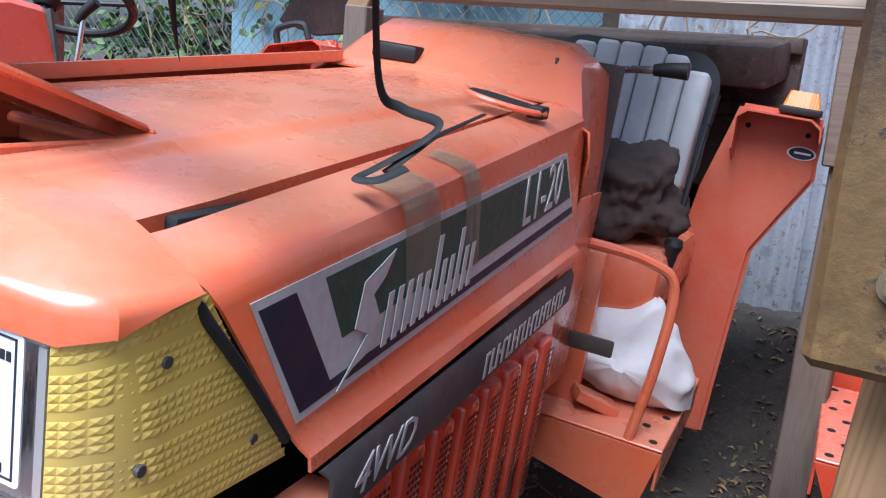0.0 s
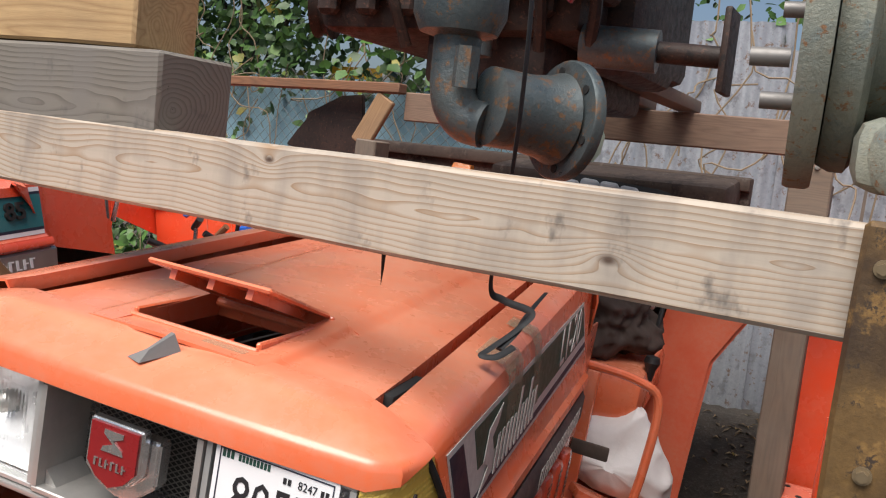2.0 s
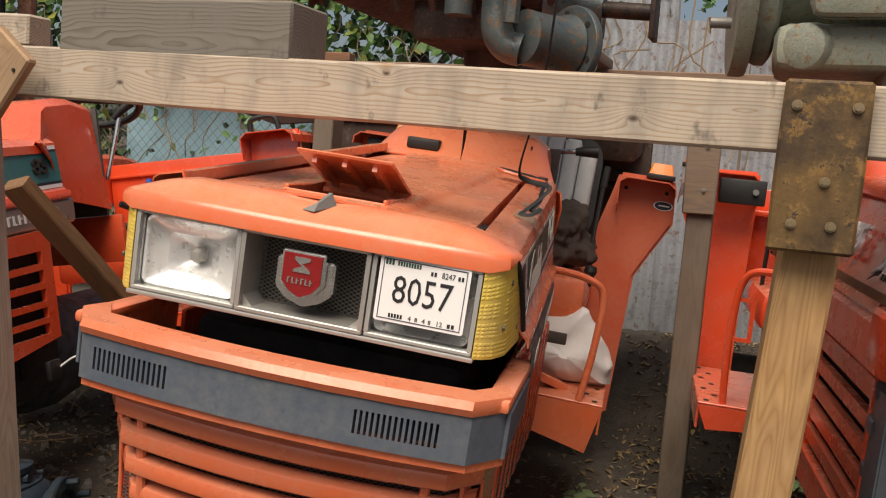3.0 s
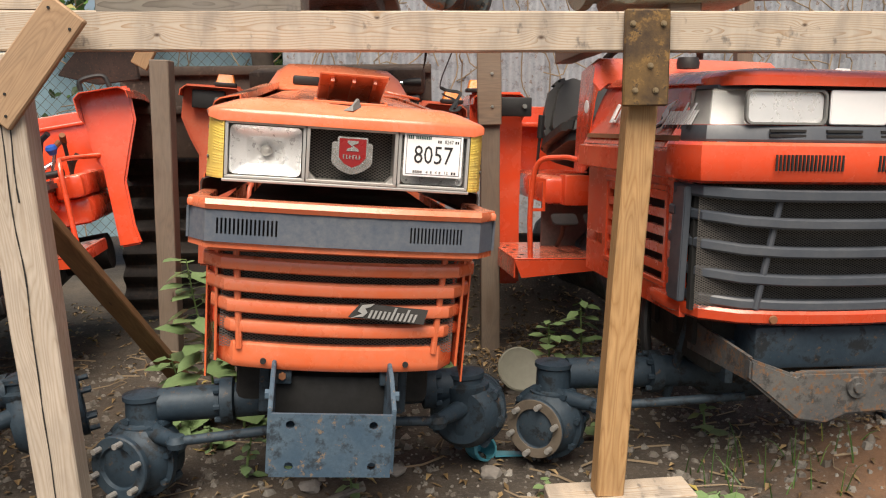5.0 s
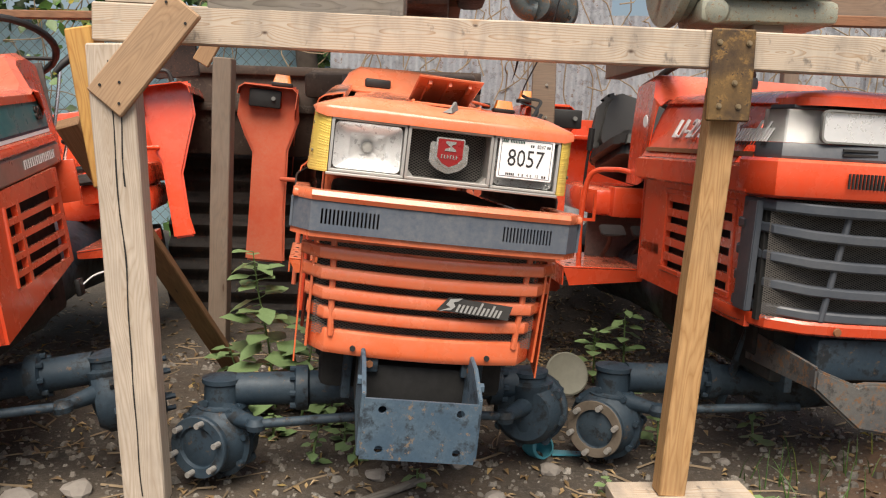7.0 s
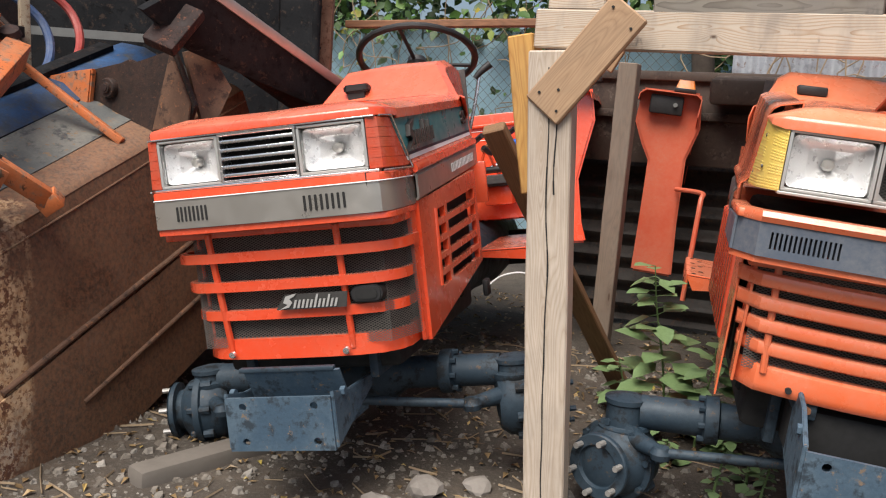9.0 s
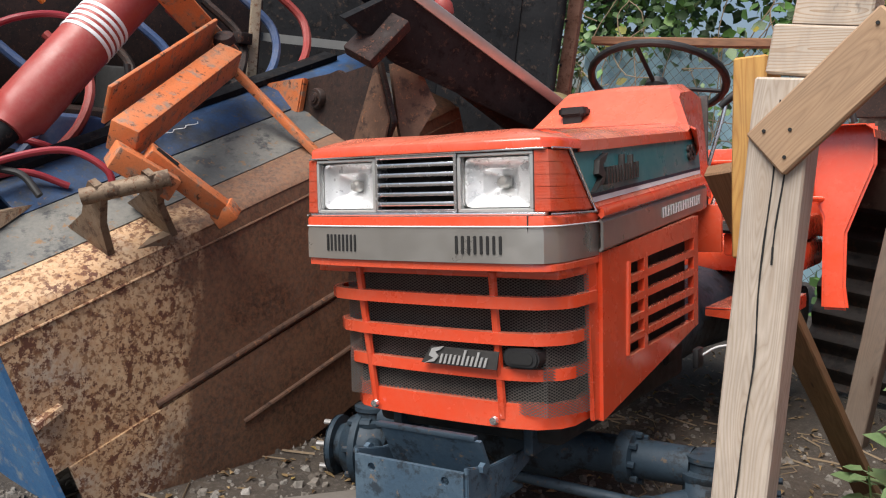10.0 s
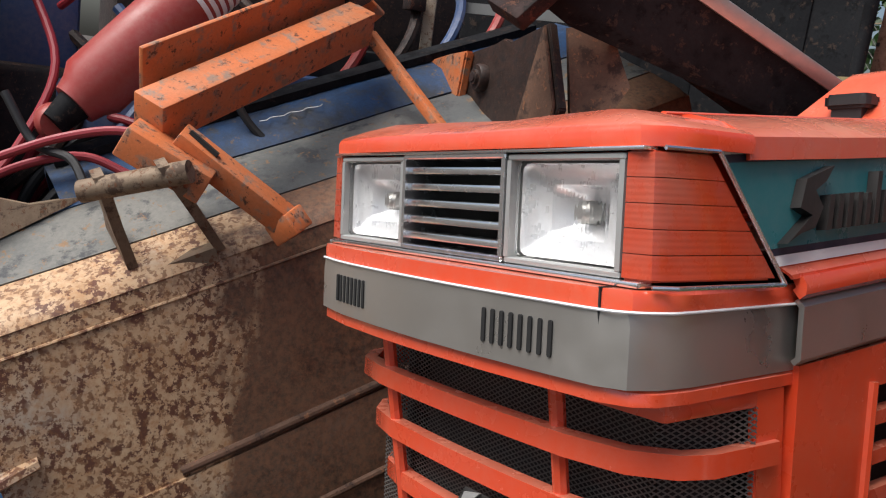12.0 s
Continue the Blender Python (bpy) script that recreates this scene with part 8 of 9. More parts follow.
part("ear_base", loft([[EAR_FOOT[0] + AXU * q - AXV * 0.02 + AXV * w for q, w in ((0.004, 0), (-0.03, 0), (-0.03, 0.034), (0.004, 0.030))], [EAR_FOOT[1] + AXU * q - AXV * 0.02 + AXV * w for q, w in ((0.004, 0), (-0.03, 0), (-0.03, 0.034), (0.004, 0.030))]]), EAR_RUST, BKT)
far_ear = [bk(-0.24, 0.10, 0.10), bk(-0.22, 0.17, 0.08), bk(-0.25, 0.21, 0.10), bk(-0.29, 0.20, 0.13), bk(-0.33, 0.14, 0.22), bk(-0.34, 0.12, 0.34)]
part("rear_web", loft([[p for p in far_ear], [p + AXU * 0.02 for p in far_ear]]), EAR_RUST, BKT)
CHALK = plain("white_chalk", (0.75, 0.76, 0.78), 0.8)
part("chalk_scribble", tube([bk(-0.36 + 0.012 * math.sin(k * 1.9), 0.163 - 0.004 * k / 12 + 0.0, 0.76 + 0.014 * k) + AXV * 0.004 for k in range(13)], 0.0012, 6, n=4), CHALK, BKT)

# loader arm lying behind the bucket: black boss plate with a pin, orange painted elbow, rusty gussets
sc = thing("loader_frame", "black rusty loader arm plate with a pin boss behind the bucket", "scrap frame")
part("boss_plate", prism([(-3.29, 1.162), (-3.10, 1.200), (-3.06, 1.214), (-3.03, 1.205), (-2.87, 1.250), (-2.78, 1.070), (-2.86, 0.86), (-3.24, 0.86), (-3.36, 1.02)], 0.022, "y", 0.600, 0.003), OIL_IRON, sc)
pb = part("pin_boss", lathe([(0.0, 0.030), (0.018, 0.030), (0.020, 0.022), (0.030, 0.022), (0.034, 0.016), (0.034, 0.0), (0, 0.0)], pose(-3.140, 0.600, 1.115, 90, 0, 0), 20), OIL_IRON, sc)
part("pin_end", lathe([(0, 0.034), (0.012, 0.033), (0.014, 0.028), (0, 0.028)], pose(-3.140, 0.600, 1.115, 90, 0, 0), 14), RUST_DARK, pb)
gus_pts = [Vector((-2.860, 0.645, 1.245)), Vector((-2.840, 0.735, 1.270)), Vector((-2.748, 0.752, 1.135)), Vector((-2.770, 0.66, 0.96)), Vector((-2.80, 0.645, 1.06))]
part("gusset", loft([gus_pts, [p + Vector((-0.016, 0.004, 0)) for p in gus_pts]]), RUST_BROWN, sc)
part("gusset", prism([(-2.875, 1.245), (-2.79, 1.075), (-2.80, 1.00), (-2.95, 0.98)], 0.008, "y", 0.590, 0.002), RUST_BROWN, sc)
op = thing("orange_scrap", "orange painted loader arm elbow with rust spots", "loader arm")
part("arm_plate", prism([(-3.200, 1.178), (-3.300, 1.166), (-3.440, 1.142), (-3.510, 1.110), (-3.580, 1.030), (-3.780, 0.850), (-3.740, 0.72), (-3.400, 0.84), (-3.220, 1.030)], 0.026, "y", 0.574, 0.005), ORANGE_SCRAP, op)
part("arm_back", prism([(-3.520, 1.090), (-3.590, 1.010), (-3.780, 0.830), (-3.740, 0.72), (-3.480, 0.90)], 0.10, "y", 0.602, 0.004), OIL_IRON, op)

# orange three-point bracket
ob = thing("orange_bracket", "bent orange steel bracket with worn paint lying on the bucket", "bracket")
def beam_between(name, p, q, w, h, mat, parent, roll=0.0, r=0.004):
    p, q = Vector(p), Vector(q)
    L = (q - p).length
    b = part(name, box(-w / 2, w / 2, -h / 2, h / 2, 0, L, r), mat, parent)
    b.matrix_world = along(p, q) @ pose(0, 0, 0, 0, 0, roll)
    return b
beam_between("channel", (-2.895, -0.215, 0.955), (-3.235, 0.300, 1.205), 0.075, 0.085, ORANGE_SCRAP, ob, 20)
beam_between("channel_web", (-2.965, -0.225, 1.035), (-3.285, 0.270, 1.275), 0.012, 0.11, ORANGE_SCRAP, ob, 20)
beam_between("top_flange", (-3.30, -0.05, 1.50), (-3.33, 0.365, 1.215), 0.016, 0.085, ORANGE_SCRAP, ob, 40)
beam_between("end_block", (-2.865, -0.255, 0.925), (-2.825, -0.110, 0.850), 0.085, 0.060, ORANGE_SCRAP, ob, 10)
beam_between("leg", (-2.865, -0.165, 0.930), (-2.815, 0.050, 0.785), 0.050, 0.050, ORANGE_SCRAP, ob, 25)
beam_between("leg_foot", (-2.825, 0.035, 0.800), (-2.812, 0.062, 0.765), 0.062, 0.060, ORANGE_SCRAP, ob, 25)
beam_between("stay_bar", (-3.290, 0.345, 1.185), (-2.975, 0.480, 0.940), 0.030, 0.026, ORANGE_SCRAP, ob)
part("rust_knot", lathe([(0, 0.02), (0.03, 0.012), (0.036, -0.01), (0, -0.02)], pose(-3.250, 0.29, 1.265, 30, 20, 0), 12), RUST_DARK, ob)
part("slot", box(-0.006, 0.006, -0.032, 0.032, -0.004, 0.004), SHADOW_BLACK, ob).matrix_world = along((-2.838, -0.120, 0.925), (-2.825, -0.09, 0.902)) @ pose(0, 0, 0, 90, 0, 0)

# red hydraulic cylinder with white bands
cy = thing("hydraulic_cylinder", "dull red hydraulic cylinder with white painted bands", "cylinder")
c0, c1 = Vector((-3.32, -0.36, 0.89)), Vector((-3.50, 0.30, 1.62))
m_c = along(c0, c1)
part("barrel", lathe([(0, 0.06), (0.052, 0.06), (0.060, 0.09), (0.078, 0.12), (0.080, 0.70), (0.10, 0.98), (0, 0.98)], m_c, 30), RED_CYL, cy)
part("end_eye", lathe([(0, -0.03), (0.035, -0.03), (0.042, -0.02), (0.042, 0.02), (0.035, 0.03), (0, 0.03)], along(c0 + Vector((-0.04, 0, 0)), c0 + Vector((1, 0.2, 0))), 20), RED_CYL, cy)
part("rod_neck", cyl(c0, m_c @ Vector((0, 0, 0.09)), 0.030, 0.045, 18), BLACK_PAINT, cy)
for k in range(5):
    z = 0.415 + 0.022 * k
    part("white_band", lathe([(0.0795, z), (0.0812, z + 0.001), (0.0812, z + 0.012), (0.0795, z + 0.013)], m_c, 30), WHITE_STICKER, cy)
part("oil_blot", lathe([(0, 0.0815), (0.018, 0.081), (0.02, 0.079)], m_c @ pose(0, 0, 0.26, 90, 0, -40) , 14), SHADOW_BLACK, cy)

# hoses
for i, (col, pts) in enumerate((
        (HOSE_RED, [(-3.55, -0.42, 1.20), (-3.42, -0.36, 1.02), (-3.35, -0.42, 0.85), (-3.30, -0.52, 0.70)]),
        (HOSE_RED, [(-3.25, -0.50, 0.80), (-3.22, -0.35, 0.87), (-3.18, -0.22, 0.90), (-3.12, -0.14, 0.86), (-3.10, -0.12, 0.80)]),
        (HOSE_RED, [(-3.30, -0.55, 0.72), (-3.26, -0.42, 0.80), (-3.25, -0.30, 0.83), (-3.2, -0.2, 0.80)]),
        (HOSE_ORANGE, [(-3.50, -0.52, 1.10), (-3.48, -0.46, 1.28), (-3.46, -0.36, 1.36), (-3.44, -0.26, 1.35), (-3.46, -0.18, 1.30)]),
        (HOSE_RED, [(-3.60, -0.35, 1.15), (-3.50, -0.25, 1.24), (-3.48, -0.10, 1.27), (-3.5, 0.02, 1.2)]),
        (BLACK, [(-3.3, 0.0, 1.15), (-3.28, 0.02, 1.0), (-3.25, 0.10, 0.9), (-3.2, 0.2, 0.88)]),
        (BLACK, [(-3.3, -0.46, 0.95), (-3.26, -0.40, 0.85), (-3.2, -0.33, 0.83), (-3.15, -0.3, 0.78)]))):
    single("hydraulic_hose", tube(pts, 0.010, 10), col, ("red rubber hydraulic hose among the scrap", "orange hydraulic hose over the scrap", "black hydraulic hose among the scrap")[0 if col is HOSE_RED else 1 if col is HOSE_ORANGE else 2], "hose", group="hydraulic hoses")

for i, (dx, dz) in enumerate(((0.0, 0.0), (0.06, 0.05), (-0.05, 0.09), (0.10, -0.04), (0.03, 0.13))):
    single("hydraulic_hose", tube([(-3.62 + dx, -0.46, 0.45 + dz), (-3.58 + dx, -0.40, 0.66 + dz), (-3.52 + dx * 0.5, -0.28, 0.80 + dz), (-3.50 - dx, -0.12, 0.78 + dz), (-3.55, 0.02 + dx, 0.66 + dz)], 0.012 + 0.002 * (i % 2), 10), HOSE_RED if i % 2 == 0 else BLACK, "red rubber hydraulic hose among the scrap" if i % 2 == 0 else "black hydraulic hose among the scrap", "hose", group="hydraulic hoses")
bs = sheet([[(-3.80 - 0.02 * k, -0.62 + 0.06 * k, 0.50 + 0.05 * j + 0.02 * noise.noise(Vector((k * 0.9, j * 0.7, 4)))) for j in range(8)] for k in range(4)], 0.003, inside=(-5, -0.5, 0.6))
single("blue_sheet", bs, plain("faded_blue_tarpaulin", (0.06, 0.20, 0.48), 0.45, 0, 0.3, 14, 0.4), "faded blue tarpaulin scrap hanging beside the bucket", "tarpaulin")

# dark machines behind
mc = thing("dark_machine", "dark oily machine parts heaped behind the bucket", "machine")
for x0, x1, y0, y1, z0, z1, mt in ((-4.6, -3.62, -0.9, 0.2, 0.05, 1.0, OIL_IRON), (-4.4, -3.55, 0.2, 1.2, 0.05, 1.15, SHADOW_BLACK), (-3.75, -3.5, -0.35, 0.05, 0.5, 0.98, DEEP_BLUE), (-3.70, -3.45, 0.15, 0.5, 0.6, 1.06, DEEP_BLUE), (-4.5, -3.9, -0.2, 0.9, 1.0, 1.5, OIL_IRON), (-3.62, -3.45, -0.62, -0.48, 0.2, 1.3, OIL_IRON), (-3.80, -3.66, -0.60, -0.3, 0.9, 1.5, DEEP_BLUE)):
    part("machine_block", box(x0, x1, y0, y1, z0, z1, 0.02), mt, mc)
for k in range(9):
    a = Vector((-3.55 + 0.1 * noise.noise(Vector((k, 1, 2))), -0.45 + 0.14 * k, 0.7 + 0.05 * k))
    part("machine_pipe", tube([a, a + Vector((0.06, 0.12, 0.14)), a + Vector((-0.05, 0.2, 0.30)), a + Vector((-0.15, 0.1, 0.42))], 0.016, 8), (OIL_IRON, DEEP_BLUE, RED_CYL)[k % 3], mc)
sp = thing("rusty_post", "thin rust-flecked cream steel post in the scrap", "post")
beam_between("post_tube", (-3.56, 0.62, 0.7), (-3.60, 0.64, 2.3), 0.035, 0.035, rusty("flaking_cream_paint", [(0.34, 0.28, 0.20), (0.40, 0.34, 0.26), (0.22, 0.13, 0.08), (0.18, 0.08, 0.04)], 0.7, 5.0), sp)
part("post_lug", box(-3.60, -3.54, 0.55, 0.60, 1.28, 1.32, 0.004), RUST_DARK, sp)

# slanted plate and black panels
sl = thing("slanted_plate", "rusted slanted steel plate with a worn lower edge", "plate")
pts_a = [Vector((-2.80, 0.385, 1.345)), Vector((-2.77, 0.60, 1.47)), Vector((-2.60, 1.40, 1.125)), Vector((-2.64, 1.30, 1.06)), Vector((-2.82, 0.62, 1.245))]
dirn = Vector((-0.92, 0.1, 0.30))
part("plate_face", loft([[p for p in pts_a], [p + dirn * 0.03 for p in pts_a]]), BLACK_PAINT, sl)
part("plate_top", loft([[Vector((-2.77, 0.58, 1.462)), Vector((-2.595, 1.40, 1.13)), Vector((-3.25, 1.55, 1.20)), Vector((-3.42, 0.75, 1.60))], [Vector((-2.77, 0.58, 1.480)), Vector((-2.595, 1.40, 1.145)), Vector((-3.25, 1.55, 1.215)), Vector((-3.42, 0.75, 1.618))]]), BLACK_PAINT, sl)
beam_between("edge_angle", (-2.775, 0.55, 1.482), (-2.600, 1.40, 1.135), 0.014, 0.035, PALE_METAL, sl, 10)
part("end_socket", box(-0.055, 0.055, -0.09, 0.09, -0.02, 0.02, 0.006), RUST_DARK, sl).matrix_world = pose(-2.785, 0.505, 1.308, 52, 20, 12)
part("socket_recess", box(-0.035, 0.035, -0.06, 0.06, -0.026, 0.0), RED_CYL, sl).matrix_world = pose(-2.770, 0.500, 1.303, 52, 20, 12)
part("inner_web", box(-0.02, 0.02, -0.35, 0.35, -0.05, 0.05, 0.006), RUST_DARK, sl).matrix_world = pose(-2.80, 1.02, 1.20, -24, 0, -11)
bpn = thing("black_panel", "tall scratched black steel panel standing behind", "panel")
part("panel_face", box(-0.55, 0.55, -0.01, 0.01, -1.1, 1.1, 0.004), BLACK_PAINT, bpn).matrix_world = pose(-3.79, 1.58, 1.2, 0, 0, 30)
part("panel_fold", box(-0.11, 0.11, -0.012, 0.012, -1.1, 1.1, 0.004), BLACK_PAINT, bpn).matrix_world = pose(-3.26, 1.885, 1.2, 0, 0, 20)
part("panel_edge", cyl((-3.17, 1.925, 0.1), (-3.14, 1.925, 2.3), 0.022, None, 14), BLACK_PAINT, bpn)
# extra sheet added to fill the black shade behind the scrap
part("panel_face", box(-0.75, 0.75, -0.01, 0.01, -1.1, 1.4, 0.004), BLACK_PAINT, bpn).matrix_world = pose(-4.25, 1.28, 1.3, 0, 0, 32)
part("grey_stripe", box(-0.55, 0.55, -0.013, -0.010, 0.18, 0.215), GREY_PLASTIC, bpn).matrix_world = pose(-3.6, 1.2, 1.15, 0, 0, 40)
rb = thing("rusty_column", "rusted brown square column with flaking paint", "column")
part("column", box(-0.03, 0.03, -0.03, 0.03, 0, 2.4, 0.005), rusty("flaking_brown_paint", [(0.22, 0.11, 0.07), (0.28, 0.15, 0.10), (0.14, 0.06, 0.035), (0.09, 0.04, 0.025)], 0.75, 5.0), rb).matrix_world = pose(-3.24, 2.12, 0.03, 0, 1.0, 20)
for k in range(8):
    part("column_hole", box(-0.006, 0.006, -0.0318, -0.029, -0.006, 0.006), SHADOW_BLACK, rb).matrix_world = pose(-3.24, 2.12, 0.6 + 0.2 * k, 0, 1.0, 20)
single("red_float", lathe([(0, 0.05), (0.02, 0.047), (0.035, 0.03), (0.04, 0.0), (0.03, -0.02), (0, -0.02)], pose(-2.95, 0.95, 1.455, 20, 10, 0), 18), RED_CYL, "small red rounded cap on the slanted plate", "cap")
single("leaf_pile", lathe([(0, 0.04), (0.05, 0.03), (0.09, 0.01), (0.11, -0.02), (0, -0.02)], pose(-2.83, 1.55, 1.20, -20, 5, 0), 16), plain("dry_leaf_litter", (0.16, 0.12, 0.05), 0.95, 0, 0.8, 60, 1.0), "heap of dry leaf litter on the plate", "litter")

# ---- plants and litter ----
def leaf_mat(name, c0, c1):
    m = bpy.data.materials.new(name)
    n, l, b = nodes_of(m)
    g = n.new("ShaderNodeNewGeometry")
    c = ramp(n, l, g.outputs["Random Per Island"], [(0.0, c0), (0.6, c1), (0.92, tuple(min(1, x * 1.8 + 0.02) for x in c1)), (1.0, (0.30, 0.24, 0.03))])
    c = mix(n, l, ramp(n, l, noise_tex(n, l, coords(n), 90, 4), [(0.3, 0.0), (0.8, 0.35)]), c, tuple(x * 0.5 for x in c0))
    l.new(c, b.inputs["Base Color"])
    b.inputs["Roughness"].default_value = 0.5
    b.inputs["Transmission Weight"].default_value = 0.0
    b.inputs["Subsurface Weight"].default_value = 0.0
    return m


LEAF = leaf_mat("vine_leaf", (0.018, 0.050, 0.010), (0.055, 0.125, 0.020))
LEAF_BRIGHT = leaf_mat("weed_leaf", (0.08, 0.15, 0.055), (0.17, 0.26, 0.11))
DRY = leaf_mat("dry_leaf", (0.12, 0.075, 0.035), (0.22, 0.15, 0.07))
VINE_STEM = plain("dry_vine_stem", (0.24, 0.18, 0.115), 0.9)
BARK = plain("dark_bark", (0.06, 0.045, 0.035), 0.95, 0, 0.6, 20, 0.8)
rnd = random.Random(7)


def leaf_verts(p, d, nrm, L, W):
    """Six points of a folded leaf that starts at p along d."""
    s = d.cross(nrm).normalized()
    return [p, p + d * L * 0.35 + s * W * 0.5 - nrm * L * 0.03, p + d * L * 0.75 + s * W * 0.32 - nrm * L * 0.12, p + d * L - nrm * L * 0.25, p + d * L * 0.75 - s * W * 0.32 - nrm * L * 0.12, p + d * L * 0.35 - s * W * 0.5 - nrm * L * 0.03, p + d * L * 0.5 - nrm * L * 0.10]


def leaf_cloud(name, count, spot, size, mat, label, category):
    verts, faces = [], []
    for _ in range(count):
        p = spot()
        d = Vector((rnd.gauss(0, 1), rnd.gauss(-0.5, 0.8), rnd.gauss(-0.5, 0.6))).normalized()
        nrm = Vector((rnd.gauss(0, 0.6), rnd.gauss(-0.9, 0.5), rnd.gauss(0.7, 0.5))).normalized()
        nrm = (nrm - d * nrm.dot(d)).normalized()
        L = size * rnd.uniform(0.5, 1.3)
        b0 = len(verts)
        verts += leaf_verts(p, d, nrm, L, L * rnd.uniform(0.55, 0.85))
        faces += [(b0, b0 + 1, b0 + 6), (b0 + 1, b0 + 2, b0 + 6), (b0 + 2, b0 + 3, b0 + 6), (b0 + 3, b0 + 4, b0 + 6), (b0 + 4, b0 + 5, b0 + 6), (b0 + 5, b0, b0 + 6)]
    me = bpy.data.meshes.new(name)
    me.from_pydata(verts, [], faces)
    me.polygons.foreach_set("use_smooth", [True] * len(me.polygons))
    me.materials.append(mat)
    return tagged(new(name, me), label, category, kind="stuff")


def hedge_spot():
    while True:
        x, z = rnd.uniform(-6.2, -1.3), rnd.uniform(0.1, 3.4)
        if -4.6 < x < -2.55 and z < 1.72 and rnd.random() < 0.93:
            continue
        if noise.noise(Vector((x * 1.6, 3, z * 1.6))) < -0.32:
            continue
        return Vector((x, 4.4 - 0.35 * noise.noise(Vector((x * 1.3, z * 1.3, 9))) + rnd.uniform(-0.35, 0.35), z))


leaf_cloud("vine_leaves", 13000, hedge_spot, 0.085, LEAF, "dense green climbing vine leaves over the back fence", "vine")
leaf_cloud("vine_leaves", 1500, lambda: Vector((rnd.uniform(-1.6, 2.4), 3.55 + rnd.uniform(-0.1, 0.1), 1.95 + abs(rnd.gauss(0, 0.35)))), 0.055, LEAF, "thin green creeper over the iron fence", "vine")
bm = bmesh.new()
for k in range(150):
    x = rnd.uniform(-5.6, 2.4)
    y = (4.2 if x < -1.3 else 3.38) + rnd.uniform(-0.15, 0.1)
    z = rnd.uniform(1.2, 2.9) if x < -1.3 else rnd.uniform(1.6, 2.3)
    pts = [Vector((x, y, z))]
    for j in range(5):
        pts.append(pts[-1] + Vector((rnd.gauss(0, 0.10), rnd.gauss(0, 0.03), rnd.gauss(-0.13, 0.10))))
    tube(pts, 0.004, 5, bm, 3)
tagged(part("vine_stems", bm, VINE_STEM), "tangle of dry brown vine stems on the fence", "vine", kind="stuff")
for x, y in ((-4.6, 4.75), (-2.35, 4.7), (-1.6, 4.0)):
    tr = thing("tree_trunk", "dark rough trunk behind the vines", "tree")
    part("trunk", tube([(x, y, -0.05), (x + 0.04, y, 1.0), (x - 0.05, y, 2.2), (x, y, 3.4)], lambda t: 0.085 - 0.03 * t, 12), BARK, tr)
    for k in range(4):
        part("limb", tube([(x, y, 1.6 + 0.4 * k), (x + 0.3 * (-1) ** k, y - 0.1, 2.0 + 0.4 * k), (x + 0.7 * (-1) ** k, y - 0.2, 2.5 + 0.4 * k)], lambda t: 0.03 - 0.018 * t, 8), BARK, tr)
# chain-link mesh before the pale fence
bm = bmesh.new()
for s in (1, -1):
    c = -2.6
    while c < 2.6:
        pa = [(-2.95 + c + s * 0.0, 4.12, 0.3), (-2.95 + c + s * 1.5, 4.12, 1.8)]
        tube(pa, 0.0017, 4, bm, 1, smooth=False)
        c += 0.075
tagged(part("chain_link", bm, MESH_WIRE), "rusty chain-link mesh before the pale blue fence", "fence", kind="stuff")
single("yellow_sign", box(-0.22, 0.22, -0.01, 0.01, -0.16, 0.16, 0.004), plain("yellow_board", (0.75, 0.42, 0.02), 0.5), "yellow board half hidden behind the vines", "board", pose(-3.48, 4.62, 1.72, 0, 0, 6))
single("white_sign", box(-0.10, 0.10, -0.01, 0.01, -0.2, 0.2, 0.004), plain("white_board", (0.75, 0.76, 0.76), 0.5), "white board half hidden behind the vines", "board", pose(-3.20, 4.64, 1.70, 0, 0, 6))


def weed(x, y, h, n, size, lean_x=0.0, seed=1, label="leafy green weed growing from the dirt", mat=None):
    r = random.Random(seed)
    z0 = ground_z(x, y) - 0.01
    t = thing("weed", label, "weed", pose(x, y, z0))
    pts = [Vector((0, 0, 0)), Vector((lean_x * 0.3, 0, h * 0.4)), Vector((lean_x * 0.8, 0.01, h * 0.75)), Vector((lean_x, 0, h))]
    part("stem", tube(pts, lambda q: 0.005 - 0.003 * q, 7), plain("weed_stem", (0.10, 0.16, 0.05), 0.6), t)
    line = smooth_path(pts, 8)
    for k in range(n):
        f = 0.12 + 0.88 * k / max(1, n - 1)
        p = line[min(len(line) - 1, int(f * (len(line) - 1)))]
        a = k * 2.4 + r.uniform(-0.4, 0.4)
        L = size * (1.15 - 0.65 * f) * r.uniform(0.8, 1.2)
        d = Vector((math.cos(a), math.sin(a), r.uniform(-0.35, 0.45))).normalized()
        nrm = Vector((0, -0.15, 1))
        nrm = (nrm - d * nrm.dot(d)).normalized()
        b2 = bmesh.new()
        v = [b2.verts.new(q) for q in leaf_verts(p + d * L * 0.25, d, nrm, L, L * 0.78)]
        for i in range(6):
            b2.faces.new((v[i], v[(i + 1) % 6], v[6]))
        tube([p, p + d * L * 0.27], 0.0016, 4, b2, 1, smooth=False)
        part("leaf", b2, mat or LEAF_BRIGHT, t)
    return t


weed(-1.27, 1.22, 0.58, 42, 0.135, -0.08, 3, "tall leafy green weed growing beside the tractor")
weed(-1.16, 1.12, 0.34, 28, 0.125, 0.04, 4)
weed(-1.36, 1.05, 0.10, 16, 0.07, 0.0, 21)
weed(-1.05, 1.02, 0.12, 18, 0.06, 0.0, 22)
